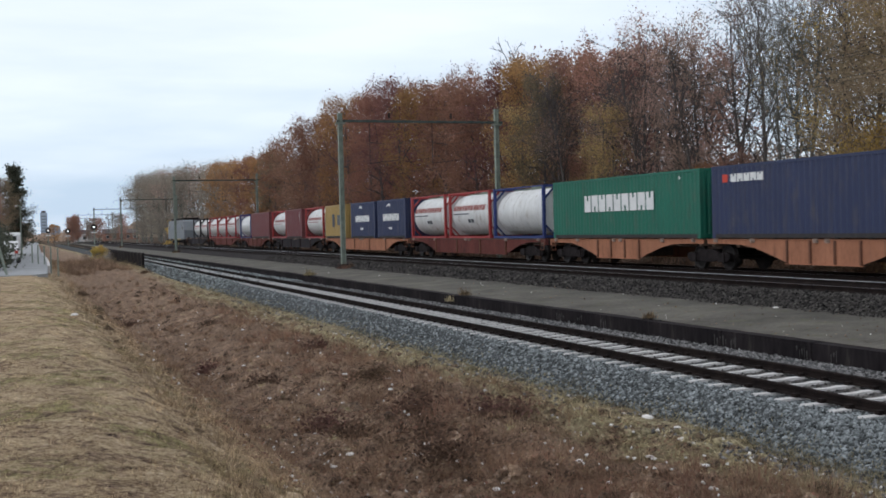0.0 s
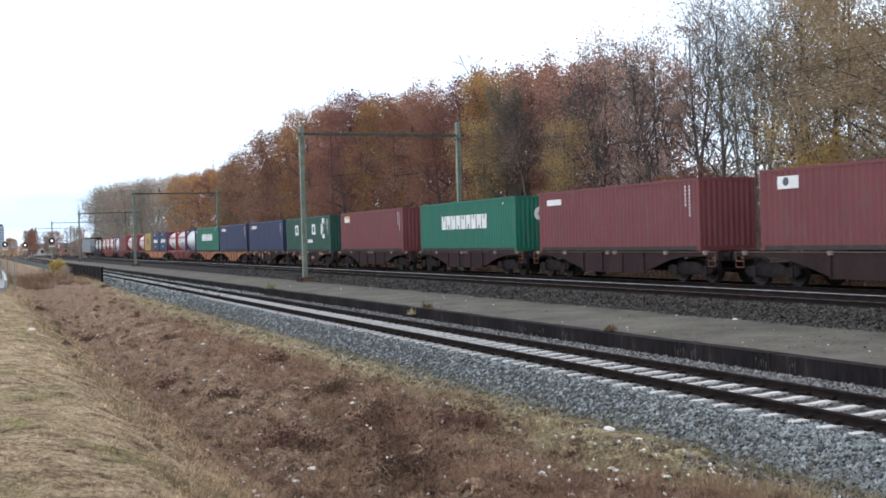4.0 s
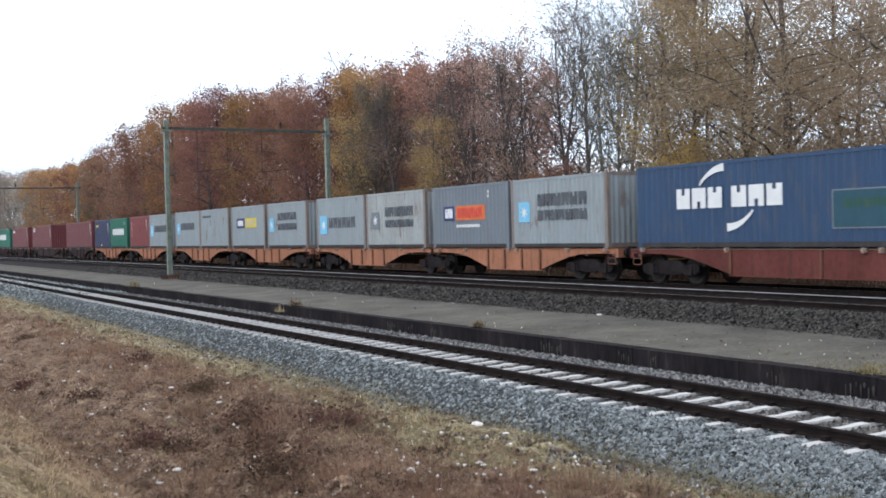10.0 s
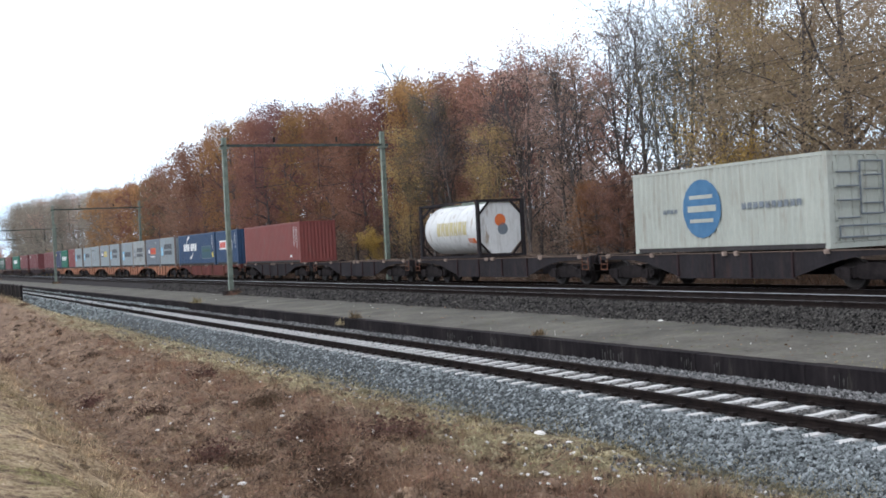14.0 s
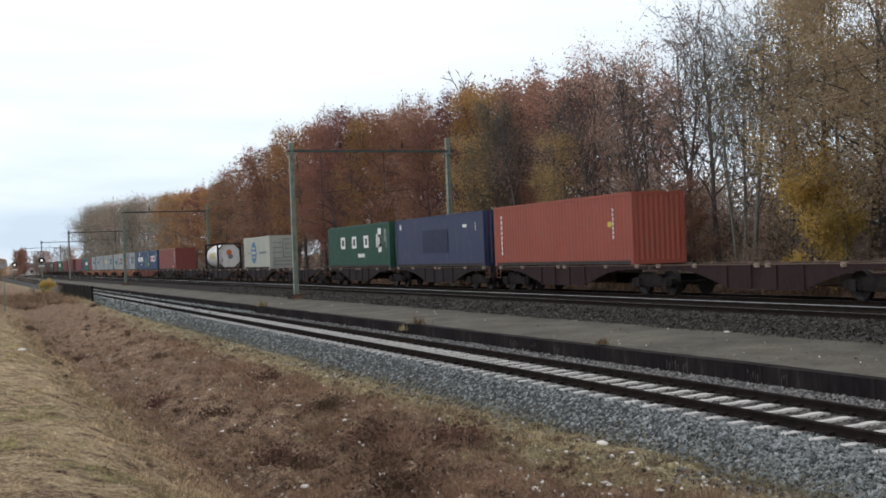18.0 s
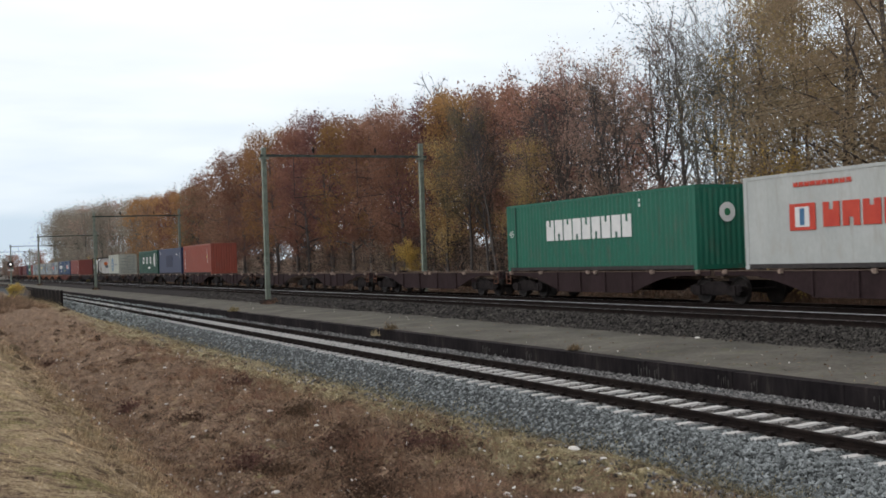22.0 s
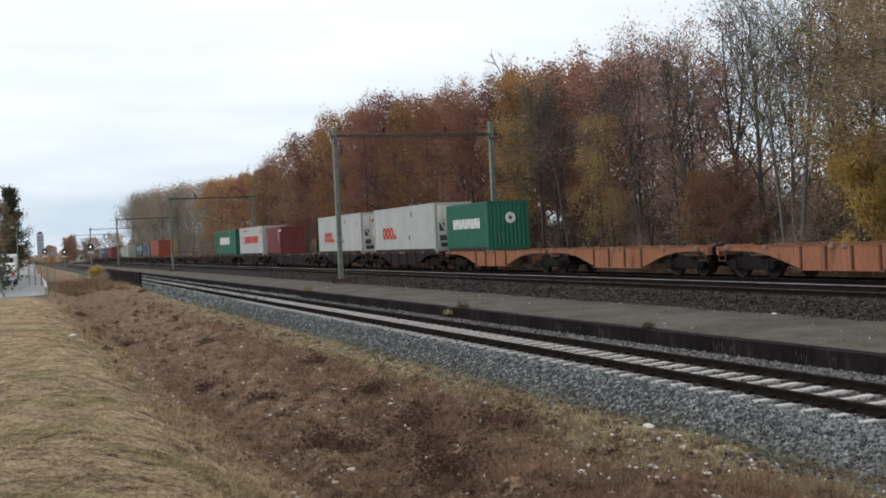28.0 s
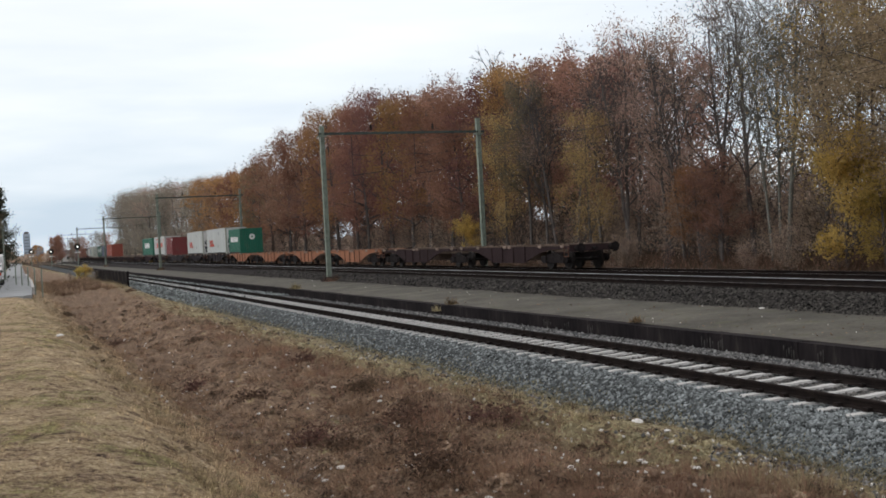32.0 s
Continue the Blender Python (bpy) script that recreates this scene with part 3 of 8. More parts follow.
def height(x, y):
    """Bank, ditch, siding bed, platform bed, running lines and the wood's edge."""
    near = np.clip((95 - y) / 45, 0.25, 1.0)
    z = np.interp(x, [-60, -6, 0.5, 1.2, 2.0, 2.9, 3.5, 3.9, 4.4, 5.4, 6.5, 7.4, 9.3, 14.3, 14.8, 27.4, 28.4, 29.6, 32, 60],
                  [0.0, 0.15, 0.14, 0.0, -0.42, -1.05, -1.54, -1.60, -1.46, -1.22, -1.02, -1.08, -1.33, -1.35, -0.75, -0.7, -0.75, -0.3, 0.1, 0.6])
    deep = np.interp(x, [0.9, 2.1, 8.5, 9.5], [0.0, 1.0, 1.0, 0.0])
    return z + deep * (1 - near) * np.clip(-0.25 - z, 0, 2) * 0.8


def rough_ground(x, y):
    f = np.interp(x, [-20, 0.5, 2.5, 4.5, 7.5, 9.3, 9.9], [0.05, 0.06, 0.18, 0.33, 0.36, 0.12, 0.0]) + np.interp(x, [27.5, 29, 60], [0, 0.12, 0.2])
    return np.array([noise.noise((a * 1.3, b * 1.1, 0)) * 0.6 + noise.noise((a * 4.1, b * 3.7, 3)) * 0.4 + noise.noise((a * 0.35, b * 0.3, 7)) * 0.6 for a, b in zip(x.ravel(), y.ravel())]).reshape(x.shape) * f


def surface(x, y):
    x, y = np.atleast_1d(np.asarray(x, float)), np.atleast_1d(np.asarray(y, float))
    return height(x, y) + rough_ground(x, y)


def make_ground():
    xs = np.concatenate([[-3000, -900, -300, -120, -60, -35], np.arange(-22, -4, 1.5), np.arange(-4, 10.6, 0.16), np.arange(11, 28, 1.0), np.arange(28, 46, 0.8), [50, 60, 90, 200, 600, 3000]])
    ys = np.concatenate([[-600, -150, -40, -15, -6], np.arange(-2, 3, 0.6), np.arange(3, 26, 0.17), np.arange(26, 60, 0.45), np.arange(60, 140, 1.4), np.arange(140, 420, 7), [480, 600, 900, 1600, 4000]])
    gx, gy = np.meshgrid(xs, ys)
    gz = height(gx, gy)
    m = (gx > -25) & (gx < 50) & (gy > -3) & (gy < 300)
    gz[m] += rough_ground(gx[m], gy[m])
    nx, ny = len(xs), len(ys)
    i = (np.arange(ny - 1)[:, None] * nx + np.arange(nx - 1)[None]).ravel()
    me = bpy.data.meshes.new("ground")
    me.from_pydata(np.stack([gx, gy, gz], -1).reshape(-1, 3).tolist(), [], np.stack([i, i + 1, i + nx + 1, i + nx], -1).tolist())
    me.polygons.foreach_set("use_smooth", [True] * len(me.polygons))
    me.materials.append(M["ground"])
    tagged(new("ground", me), "dry grass bank, brown ditch and woodland soil", "ground", kind="structure")


make_ground()


def rail_run(name, x, lean, z, parent, y0=-30.0, y1=420.0, head="rail_top", shiny=(7,)):
    """One rail: foot, web and head, with a polished running surface."""
    prof = [(-0.062, -0.15), (0.062, -0.15), (0.062, -0.138), (0.010, -0.115), (0.010, -0.045), (0.036, -0.035), (0.036, -0.014), (0.024, 0.0), (-0.024, 0.0), (-0.036, -0.014), (-0.036, -0.035), (-0.010, -0.045), (-0.010, -0.115), (-0.062, -0.138)]
    b = Build()
    n = len(prof)
    for y in (y0, y1):
        b.v += [(x + lean * y + a, y, z + c) for a, c in prof]
    b.f = [(i, (i + 1) % n, n + (i + 1) % n, n + i) for i in range(n)] + [tuple(reversed(range(n))), tuple(range(n, 2 * n))]
    ob = part(name, b, M["rail_side"], parent)
    ob.data.materials.append(M[head])
    for i in shiny:
        ob.data.polygons[i].material_index = 1
    return ob


def bed(name, ring, lean, material, label, y0=-30.0, y1=420.0, step=1.2):
    """A long ballast bed with the given cross-section (x, z)."""
    b = Build()
    ys = np.arange(y0, y1 + step, step)
    n = len(ring)
    for y in ys:
        for i, (x, z) in enumerate(ring):
            w = 0.05 * noise.noise((x * 2, y * 1.7, 4)) if 0 < i < n - 1 else 0.10 * noise.noise((x * 2, y * 0.9, 9))
            b.v.append((x + lean * y + w, y, z + 0.5 * w))
    b.f = [(j * n + i, j * n + i + 1, (j + 1) * n + i + 1, (j + 1) * n + i) for j in range(len(ys) - 1) for i in range(n - 1)]
    return thing(name, label, "ballast", kind="structure", shape=b, material=material, smooth=True)


# The siding's bed colour carries the shadow of the gaps between its stones.
SIDING_BED = bed("siding_ballast", [(9.0, -1.62), (9.5, -1.27), (10.25, -0.965), (10.55, -0.94), (11.0, -0.955), (11.8, -0.975), (12.6, -0.94), (13.15, -0.885), (13.7, -0.92), (14.45, -0.985), (14.6, -1.3)], SIDE_LEAN, M["ballast"], "blue-grey crushed stone bed under the siding, darkened as shade between stones")
bed("main_ballast", [(17.6, -0.9), (18.1, -0.52), (18.7, -0.40), (19.3, -0.19), (20.2, -0.17), (21.7, -0.17), (22.6, -0.19), (23.3, -0.19), (24.2, -0.17), (25.7, -0.17), (26.6, -0.19), (27.2, -0.5), (27.9, -0.95)], 0.0, M["dark_ballast"], "dark brown crushed stone bed of the two running lines")


def sleeper_mesh(name, material):
    b = Build()
    rings = [(-1.20, 0.07, -0.03), (-1.15, 0.095, 0.0), (-0.45, 0.095, 0.01), (-0.25, 0.08, -0.006), (0.25, 0.08, -0.006), (0.45, 0.095, 0.01), (1.15, 0.095, 0.0), (1.20, 0.07, -0.03)]
    for x, w, top in rings:
        b.v += [(x, -w, -0.2), (x, -w * 0.8, top), (x, w * 0.8, top), (x, w, -0.2)]
    for j in range(len(rings) - 1):
        b.f += [(j * 4 + i, j * 4 + i + 1, j * 4 + 5 + i, j * 4 + 4 + i) for i in range(3)]
    b.f += [(3, 2, 1, 0), tuple(len(b.v) - 4 + i for i in range(4))]
    return b.mesh(name, material)


side_track = thing("siding_track", "railway siding with dark rails on pale concrete sleepers", "railway track", kind="structure")
for k in (0, 1):
    rail_run("rail", SIDE_X + 1.5 * k, SIDE_LEAN, SIDE_Z, side_track, head="rail_side")
main_tracks = []
for cx, what in ((NEAR_MAIN_X, "empty running line with polished rails"), (TRAIN_X, "running line under the goods train")):
    tk = thing("main_track", what, "railway track", kind="structure")
    main_tracks.append(tk)
    for dx, dz in ((-0.75, 0.0), (0.75, 0.05 if cx == NEAR_MAIN_X else 0.0)):
        rail_run("rail", cx + dx, 0.0, dz, tk, shiny=(7, 8) if dz else (7,))

# old loading platform between the siding and the running lines
PLAT = thing("platform", "long low platform with worn dark asphalt top", "platform", kind="structure")
WALL_X = 14.42
b = Build()
ys = np.arange(-30, 420, 1.5)
for y in ys:
    e = 0.03 * noise.noise((0, y * 0.8, 2))
    b.v += [(WALL_X + 0.2 + SIDE_LEAN * 0.5 * y, y, -0.60 + e), (15.6, y, -0.57 + 0.5 * e), (16.9, y, -0.52 + e), (18.35 + 2 * e, y, -0.47 + e), (18.5, y, -0.9)]
b.f = [(j * 5 + i, j * 5 + i + 1, j * 5 + 6 + i, j * 5 + 5 + i) for j in range(len(ys) - 1) for i in range(4)]
part("platform_top", b, M["platform"], PLAT, smooth=True)
b = Build()
y = -30.0
k = 0
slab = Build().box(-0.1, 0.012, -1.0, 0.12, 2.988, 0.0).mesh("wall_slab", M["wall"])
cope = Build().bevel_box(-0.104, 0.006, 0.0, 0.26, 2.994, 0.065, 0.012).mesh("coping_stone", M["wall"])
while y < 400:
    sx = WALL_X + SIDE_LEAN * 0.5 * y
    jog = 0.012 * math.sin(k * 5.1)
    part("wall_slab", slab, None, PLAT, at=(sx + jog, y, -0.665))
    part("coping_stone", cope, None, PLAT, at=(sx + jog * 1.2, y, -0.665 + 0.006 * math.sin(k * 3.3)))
    y += 3.0
    k += 1

for k, y in enumerate((12.51, 12.15, 18.21, 17.38, 14.15, 28.83, 27.72, 26.33, 37.27, 20.59, 26.7, 20.98)):
    for q in range(3 + k % 3):  # drips that run down from one leak
        w, h = 0.008 + 0.007 * ((k * 3 + q * 2) % 4), 0.10 + 0.06 * ((k + 2 * q) % 5)
        ring = [(-w, -0.3 * h), (-0.5 * w, -0.8 * h), (0.1 * w, -h), (0.6 * w, -0.7 * h), (w, -0.2 * h), (0.4 * w, 0.0), (-0.5 * w, 0.0)]
        part("lime_stain", Build().plate(ring, -0.003, 0.0), M["stain"], PLAT, "pale lime stain", at=(WALL_X + SIDE_LEAN * 0.5 * y - 0.116, y + 0.09 * (q - 1.5) + 0.03 * math.sin(7.0 * q + k), -0.69 - 0.035 * ((q + k) % 3)))


# ---- overhead line ----
def h_post(b, x, y, z0, z1, w, d, t=0.02):
    """An H-section post with its flanges towards the track."""
    b.box(x - w / 2, y - d / 2, z0, x - w / 2 + t, y + d / 2, z1)
    b.box(x + w / 2 - t, y - d / 2, z0, x + w / 2, y + d / 2, z1)
    b.box(x - w / 2 + t, y - t / 2, z0, x + w / 2 - t, y + t / 2, z1)


def portal(y, foot_z=-0.35):
    p = thing("catenary_portal", "green-grey steel catenary portal spanning the running lines", "catenary portal", at=(0, y, 0), group="catenary portals")
    for x, top, nm in ((MAST_X, 8.75, "mast"), (POLE_X, 9.1, "mast")):
        b = Build()
        h_post(b, x, 0, foot_z, top, 0.26, 0.26)
        for z in np.arange(1.0, 8.0, 1.4):
            b.box(x - 0.13, -0.02, z, x + 0.13, 0.02, z + 0.1)
        post = part(nm, b, M["galv"], p)
        part("concrete_foot", Build().bevel_box(x - 0.42, -0.42, foot_z - 0.4, x + 0.42, 0.42, foot_z + 0.12, 0.05), M["old_sleeper"], post)
    b = Build()
    b.box(MAST_X - 0.2, -0.07, 8.2, POLE_X + 0.4, 0.07, 8.34)
    for i in range(9):
        x = MAST_X + (POLE_X - MAST_X) * (i + 0.5) / 9
        b.box(x - 0.02, -0.09, 8.18, x + 0.02, 0.09, 8.36)
    part("crossbeam", b, M["dark_steel"], p)
    for x in (MAST_X, POLE_X):
        part("bracket", Build().box(x - 0.28, -0.2, 8.08, x + 0.28, 0.2, 8.16).box(x - 0.05, -0.22, 8.16, x + 0.05, -0.14, 8.6), M["galv"], p)
    for cx in (NEAR_MAIN_X, TRAIN_X):
        b = Build()
        b.rod((cx - 0.9, 0, 8.2), (cx - 0.9, 0, 5.75), 0.02, n=5)
        b.rod((cx - 0.9, 0, 5.75), (cx + 0.9, 0, 5.95), 0.02, n=5)
        b.rod((cx - 0.9, 0, 7.0), (cx + 0.1, 0, 6.9), 0.02, n=5)
        part("cantilever_arm", b, M["wire"], p)
        part("insulator", Build().turned([(8.46, 0.03), (8.5, 0.09), (8.56, 0.05), (8.62, 0.09), (8.68, 0.05), (8.76, 0.07), (8.8, 0.02)], n=8, axis="z").moved(cx + 0.35), M["old_sleeper"], p)
    return p


for i in range(-1, 6):
    portal(MAST_Y + i * MAST_STEP)

for cx in (NEAR_MAIN_X, TRAIN_X):
    for nm, lab, z, sag, r, dx in (("messenger_wire", "thin sagging catenary wire", 6.9, 0.75, 0.006, 0.0), ("contact_wire", "thin level contact wire", 5.6, 0.0, 0.006, 0.15)):
        b = Build()
        pts = [(i + q / 8, q / 8) for i in range(-1, 5) for q in range(8)]
        for f, g in pts:
            z0 = z - sag * 4 * g * (1 - g)
            b.v += [(cx + dx + r * c, MAST_Y + f * MAST_STEP, z0 + r * d) for c, d in ((1, 0), (0, 1), (-1, 0), (0, -1))]
        b.f = [(4 * j + i, 4 * j + (i + 1) % 4, 4 * j + 4 + (i + 1) % 4, 4 * j + 4 + i) for j in range(len(pts) - 1) for i in range(4)]
        thing(nm, lab, "wire", shape=b, material=M["wire"])
for dx, z in ((0.35, 9.0), (0.35, 8.55)):
    b = Build()
    pts = [(i + q / 8, q / 8) for i in range(-1, 5) for q in range(8)]
    for f, g in pts:
        z0 = z - 0.9 * 4 * g * (1 - g)
        b.v += [(POLE_X + dx + 0.007 * c, MAST_Y + f * MAST_STEP, z0 + 0.007 * d) for c, d in ((1, 0), (0, 1), (-1, 0), (0, -1))]
    b.f = [(4 * j + i, 4 * j + (i + 1) % 4, 4 * j + 4 + (i + 1) % 4, 4 * j + 4 + i) for j in range(len(pts) - 1) for i in range(4)]
    thing("feeder_wire", "sagging feeder wire along the outer masts", "wire", shape=b, material=M["wire"])

# ---- goods train ----
DECK = 1.16            # height of the container floor over the rails
MOVING, WHEELS = [], []


def run(t):
    """How far the train has gone along the line at t seconds, in metres; it slows down gently."""
    q = (t - 16.0) / 16.0
    return 275.56 * q - 21.04 * q * q + 6.18 * q ** 3


def carried_by_train(ob, u):
    """u: metres behind the train's reference point."""
    MOVING.append((ob, u))
    ob.matrix_basis = pose(TRAIN_X, run(0.0) - u, 0.0)
    return ob


SHARED = {}


def once(key, make):
    if key not in SHARED:
        SHARED[key] = make()
    return SHARED[key]


def corrugated(length, height, pitch=0.278, depth=0.036):
    """A folded steel sheet in the plane x = 0, its outer folds at -depth."""
    b = Build()
    n = max(2, round(length / pitch))
    p = length / n
    ys = []
    for i in range(n):
        y = -length / 2 + i * p
        ys += [(y, 0.0), (y + 0.25 * p, 0.0), (y + 0.5 * p, -depth), (y + 0.75 * p, -depth)]
    ys.append((length / 2, 0.0))
    for y, x in ys:
        b.v += [(x, y, 0.0), (x, y, height)]
    b.f = [(2 * i, 2 * i + 1, 2 * i + 3, 2 * i + 2) for i in range(len(ys) - 1)]
    return b


def rects(y0, z0, width, high, n, gap):
    p = width / n
    if n < 3:
        return [(y0 - (i + 1 - gap) * p, y0 - i * p, z0, z0 + high) for i in range(n)]
    out = []
    for i in range(n):  # a solid block for each character, with a small bite above or below
        a, w = y0 - i * p, p * (1 - gap)
        lo, hi = ((0.0, 0.68), (0.34, 1.0), (0.0, 0.74), (0.26, 1.0))[i % 4]
        out += [(a - 0.38 * w, a, z0, z0 + high), (a - 0.62 * w, a - 0.38 * w, z0 + lo * high, z0 + hi * high), (a - w, a - 0.62 * w, z0, z0 + high)]
    return out


def blocks(y0, z0, width, high, n, x=-1.2235, gap=0.14):
    """A line of n plain blocks in the place of lettering; y falls as one reads on."""
    b = Build()
    for a, c, z, t in rects(y0, z0, width, high, n, gap):
        b.box(x, a, z, x + 0.006, c, t)
    b.per, b.tall = 24 if n >= 3 else 8, True
    return b


def panel(y0, z0, y1, z1, x=-1.2225):
    return Build().box(x, min(y0, y1), z0, x + 0.005, max(y0, y1), z1)


def code_columns(b, y, z, n, size=0.09, x=-1.2235):
    """Upright lines of small code marks too small to read."""
    for i in range(n):
        b.box(x, y, z - i * size * 1.5, x + 0.006, y + size * 0.75, z - i * size * 1.5 + size)
    b.per = 8
    return b


def put_marks(c, marks):
    """Painted marks: large bars one by one, rows of small ones joined."""
    for shape, mc in marks:
        shape.moved(0, 0, DECK)
        n = bar_size(shape)
        pieces = len(shape.v) // n if n else 1
        high = max(v[2] for v in shape.v) - min(v[2] for v in shape.v)
        if n and 1 < pieces <= 24 and high > 0.3 and shape.tall:
            per = len(shape.f) // pieces
            for i in range(pieces):
                b = Build()
                b.v = shape.v[i * n:(i + 1) * n]
                b.f = [tuple(q - i * n for q in f) for f in shape.f[i * per:(i + 1) * per]]
                part("bar", b, M[mc], c)
        else:
            ob = part("marking", shape, M[mc], c)
            if pieces > 1:
                ob["kind"] = "stuff"


def bar_size(shape):
    """Corners of one bar, where the shape is a row of bars."""
    return shape.per


def container(colour, length, high, u0, label, marks=(), doors_aft=False, smooth_side=False, frame=None):
    """A freight container whose leading end lies at u0. marks: (shape, colour) pairs in its own space."""
    L, W = length, 2.438
    c = thing("freight_container", label, "container", group="freight containers")
    carried_by_train(c, u0 + L / 2)
    m, fm = M[colour], M[frame or ("rusted" if colour == "grey" else colour)]
    key = (colour, L, high, frame)
    side_h = high - 0.16 - 0.10
    if smooth_side:
        side = once(key + ("s",), lambda: Build().box(-0.02, -L / 2 + 0.12, 0, 0.02, L / 2 - 0.12, side_h).mesh("side_panel", m))
    else:
        side = once(key + ("s",), lambda: corrugated(L - 0.24, side_h).mesh("side_panel", m))
    part("side_panel", side, None, c, at=(-W / 2 + 0.045, 0, DECK + 0.16))
    part("side_panel", side, None, c, at=Matrix.Translation((W / 2 - 0.045, 0, DECK + 0.16)) @ pose(0, 0, 0, 0, 0, 180))
    part("roof", once(key + ("r",), lambda: roof_sheet(L, W).mesh("roof", m)), None, c, at=(0, 0, DECK + high - 0.06))
    part("floor", once(("floor", L), lambda: Build().box(-W / 2 + 0.06, -L / 2 + 0.06, 0.0, W / 2 - 0.06, L / 2 - 0.06, 0.12).mesh("floor", M["under"])), None, c, at=(0, 0, DECK + 0.02))
    post = once(("post", colour, high, frame), lambda: Build().bevel_box(-0.08, -0.09, 0, 0.08, 0.09, high, 0.015).mesh("corner_post", fm))
    cast = once(("cast", colour, frame), lambda: Build().bevel_box(-0.09, -0.1, 0, 0.09, 0.1, 0.118, 0.01).mesh("corner_casting", fm))
    for sx in (-1, 1):
        for sy in (-1, 1):
            part("corner_post", post, None, c, at=(sx * (W / 2 - 0.08), sy * (L / 2 - 0.09), DECK))
            for z in (0.0, high - 0.118):
                part("corner_casting", cast, None, c, at=(sx * (W / 2 - 0.088), sy * (L / 2 - 0.098), DECK + z))
    rails = once(key + ("rail",), lambda: Build().box(-0.04, -L / 2 + 0.18, 0, 0.04, L / 2 - 0.18, 0.1).mesh("top_rail", m))
    low = once(key + ("low",), lambda: bottom_rail(L).mesh("bottom_rail", M["grime_shadow_rail"]))
    for sx in (-1, 1):
        part("top_rail", rails, None, c, at=(sx * (W / 2 - 0.045), 0, DECK + high - 0.1))
        part("bottom_rail", low, None, c, at=(sx * (W / 2 - 0.045), 0, DECK))
    wall = once(("end", colour, high), lambda: corrugated(W - 0.3, high - 0.26, 0.25, 0.04).mesh("end_wall", m))
    part("end_wall", wall, None, c, at=Matrix.Translation((0, L / 2 - 0.05, DECK + 0.16)) @ pose(0, 0, 0, 0, 0, -90))
    leaf = once(("leaf", colour, high), lambda: door_leaf(W / 2 - 0.17, high - 0.3).mesh("door", m))
    bar = once(("bar", high, colour), lambda: lock_bar(high - 0.3).mesh("lock_rod", m))
    if doors_aft:
        for sx in (-1, 1):
            d = part("door", leaf, None, c, at=(sx * (W / 4 - 0.08), -L / 2 + 0.05, DECK + 0.17))
            for dx in (-0.28, 0.22):
                part("lock_rod", bar, None, d, at=(dx, -0.05, 0))
    else:
        part("end_wall", wall, None, c, at=Matrix.Translation((0, -L / 2 + 0.05, DECK + 0.16)) @ pose(0, 0, 0, 0, 0, 90))
    part("end_sill", once(("sill", colour), lambda: Build().box(-W / 2 + 0.16, -0.05, 0, W / 2 - 0.16, 0.05, 0.16).mesh("end_sill", fm)), None, c, at=(0, -L / 2 + 0.06, DECK))
    part("end_header", once(("header", colour), lambda: Build().box(-W / 2 + 0.16, -0.05, 0, W / 2 - 0.16, 0.05, 0.12).mesh("end_header", fm)), None, c, at=(0, -L / 2 + 0.06, DECK + high - 0.12))
    put_marks(c, marks)
    return c


def roof_sheet(L, W):
    b = Build()
    n = round(L / 0.5)
    for i in range(n + 1):
        y = -L / 2 + 0.1 + (L - 0.2) * i / n
        z = 0.02 * (i % 2)
        b.v += [(-W / 2 + 0.05, y, z), (W / 2 - 0.05, y, z)]
    b.f = [(2 * i, 2 * i + 1, 2 * i + 3, 2 * i + 2) for i in range(n)]
    return b


def bottom_rail(L):
    """The lower side rail with its fork pockets, coloured dark for grime and shadow."""
    b = Build().box(-0.03, -L / 2 + 0.18, 0.02, 0.03, L / 2 - 0.18, 0.16)
    for y in np.arange(-L / 2 + 1.0, L / 2 - 0.6, 1.5):
        b.box(-0.045, y, 0.0, 0.035, y + 0.12, 0.05)
    return b


def door_leaf(w, h):
    b = Build().box(-w / 2, -0.02, 0, w / 2, 0.02, h)
    for i in range(5):
        z = h * (0.06 + 0.19 * i)
        b.box(-w / 2 + 0.08, -0.045, z, w / 2 - 0.08, -0.02, z + h * 0.11)
    for z in (0.2, h * 0.38, h * 0.66, h - 0.3):
        b.box(-w / 2 - 0.03, -0.04, z, -w / 2 + 0.04, -0.015, z + 0.14)
    return b


def lock_bar(h):
    b = Build().rod((0, 0, -0.04), (0, 0, h + 0.04), 0.018, n=6)
    for z in (0.05, h * 0.33, h * 0.66, h - 0.05):
        b.box(-0.05, -0.02, z, 0.05, 0.03, z + 0.06)
    return b.box(-0.02, -0.05, h * 0.42, 0.2, -0.02, h * 0.42 + 0.03)


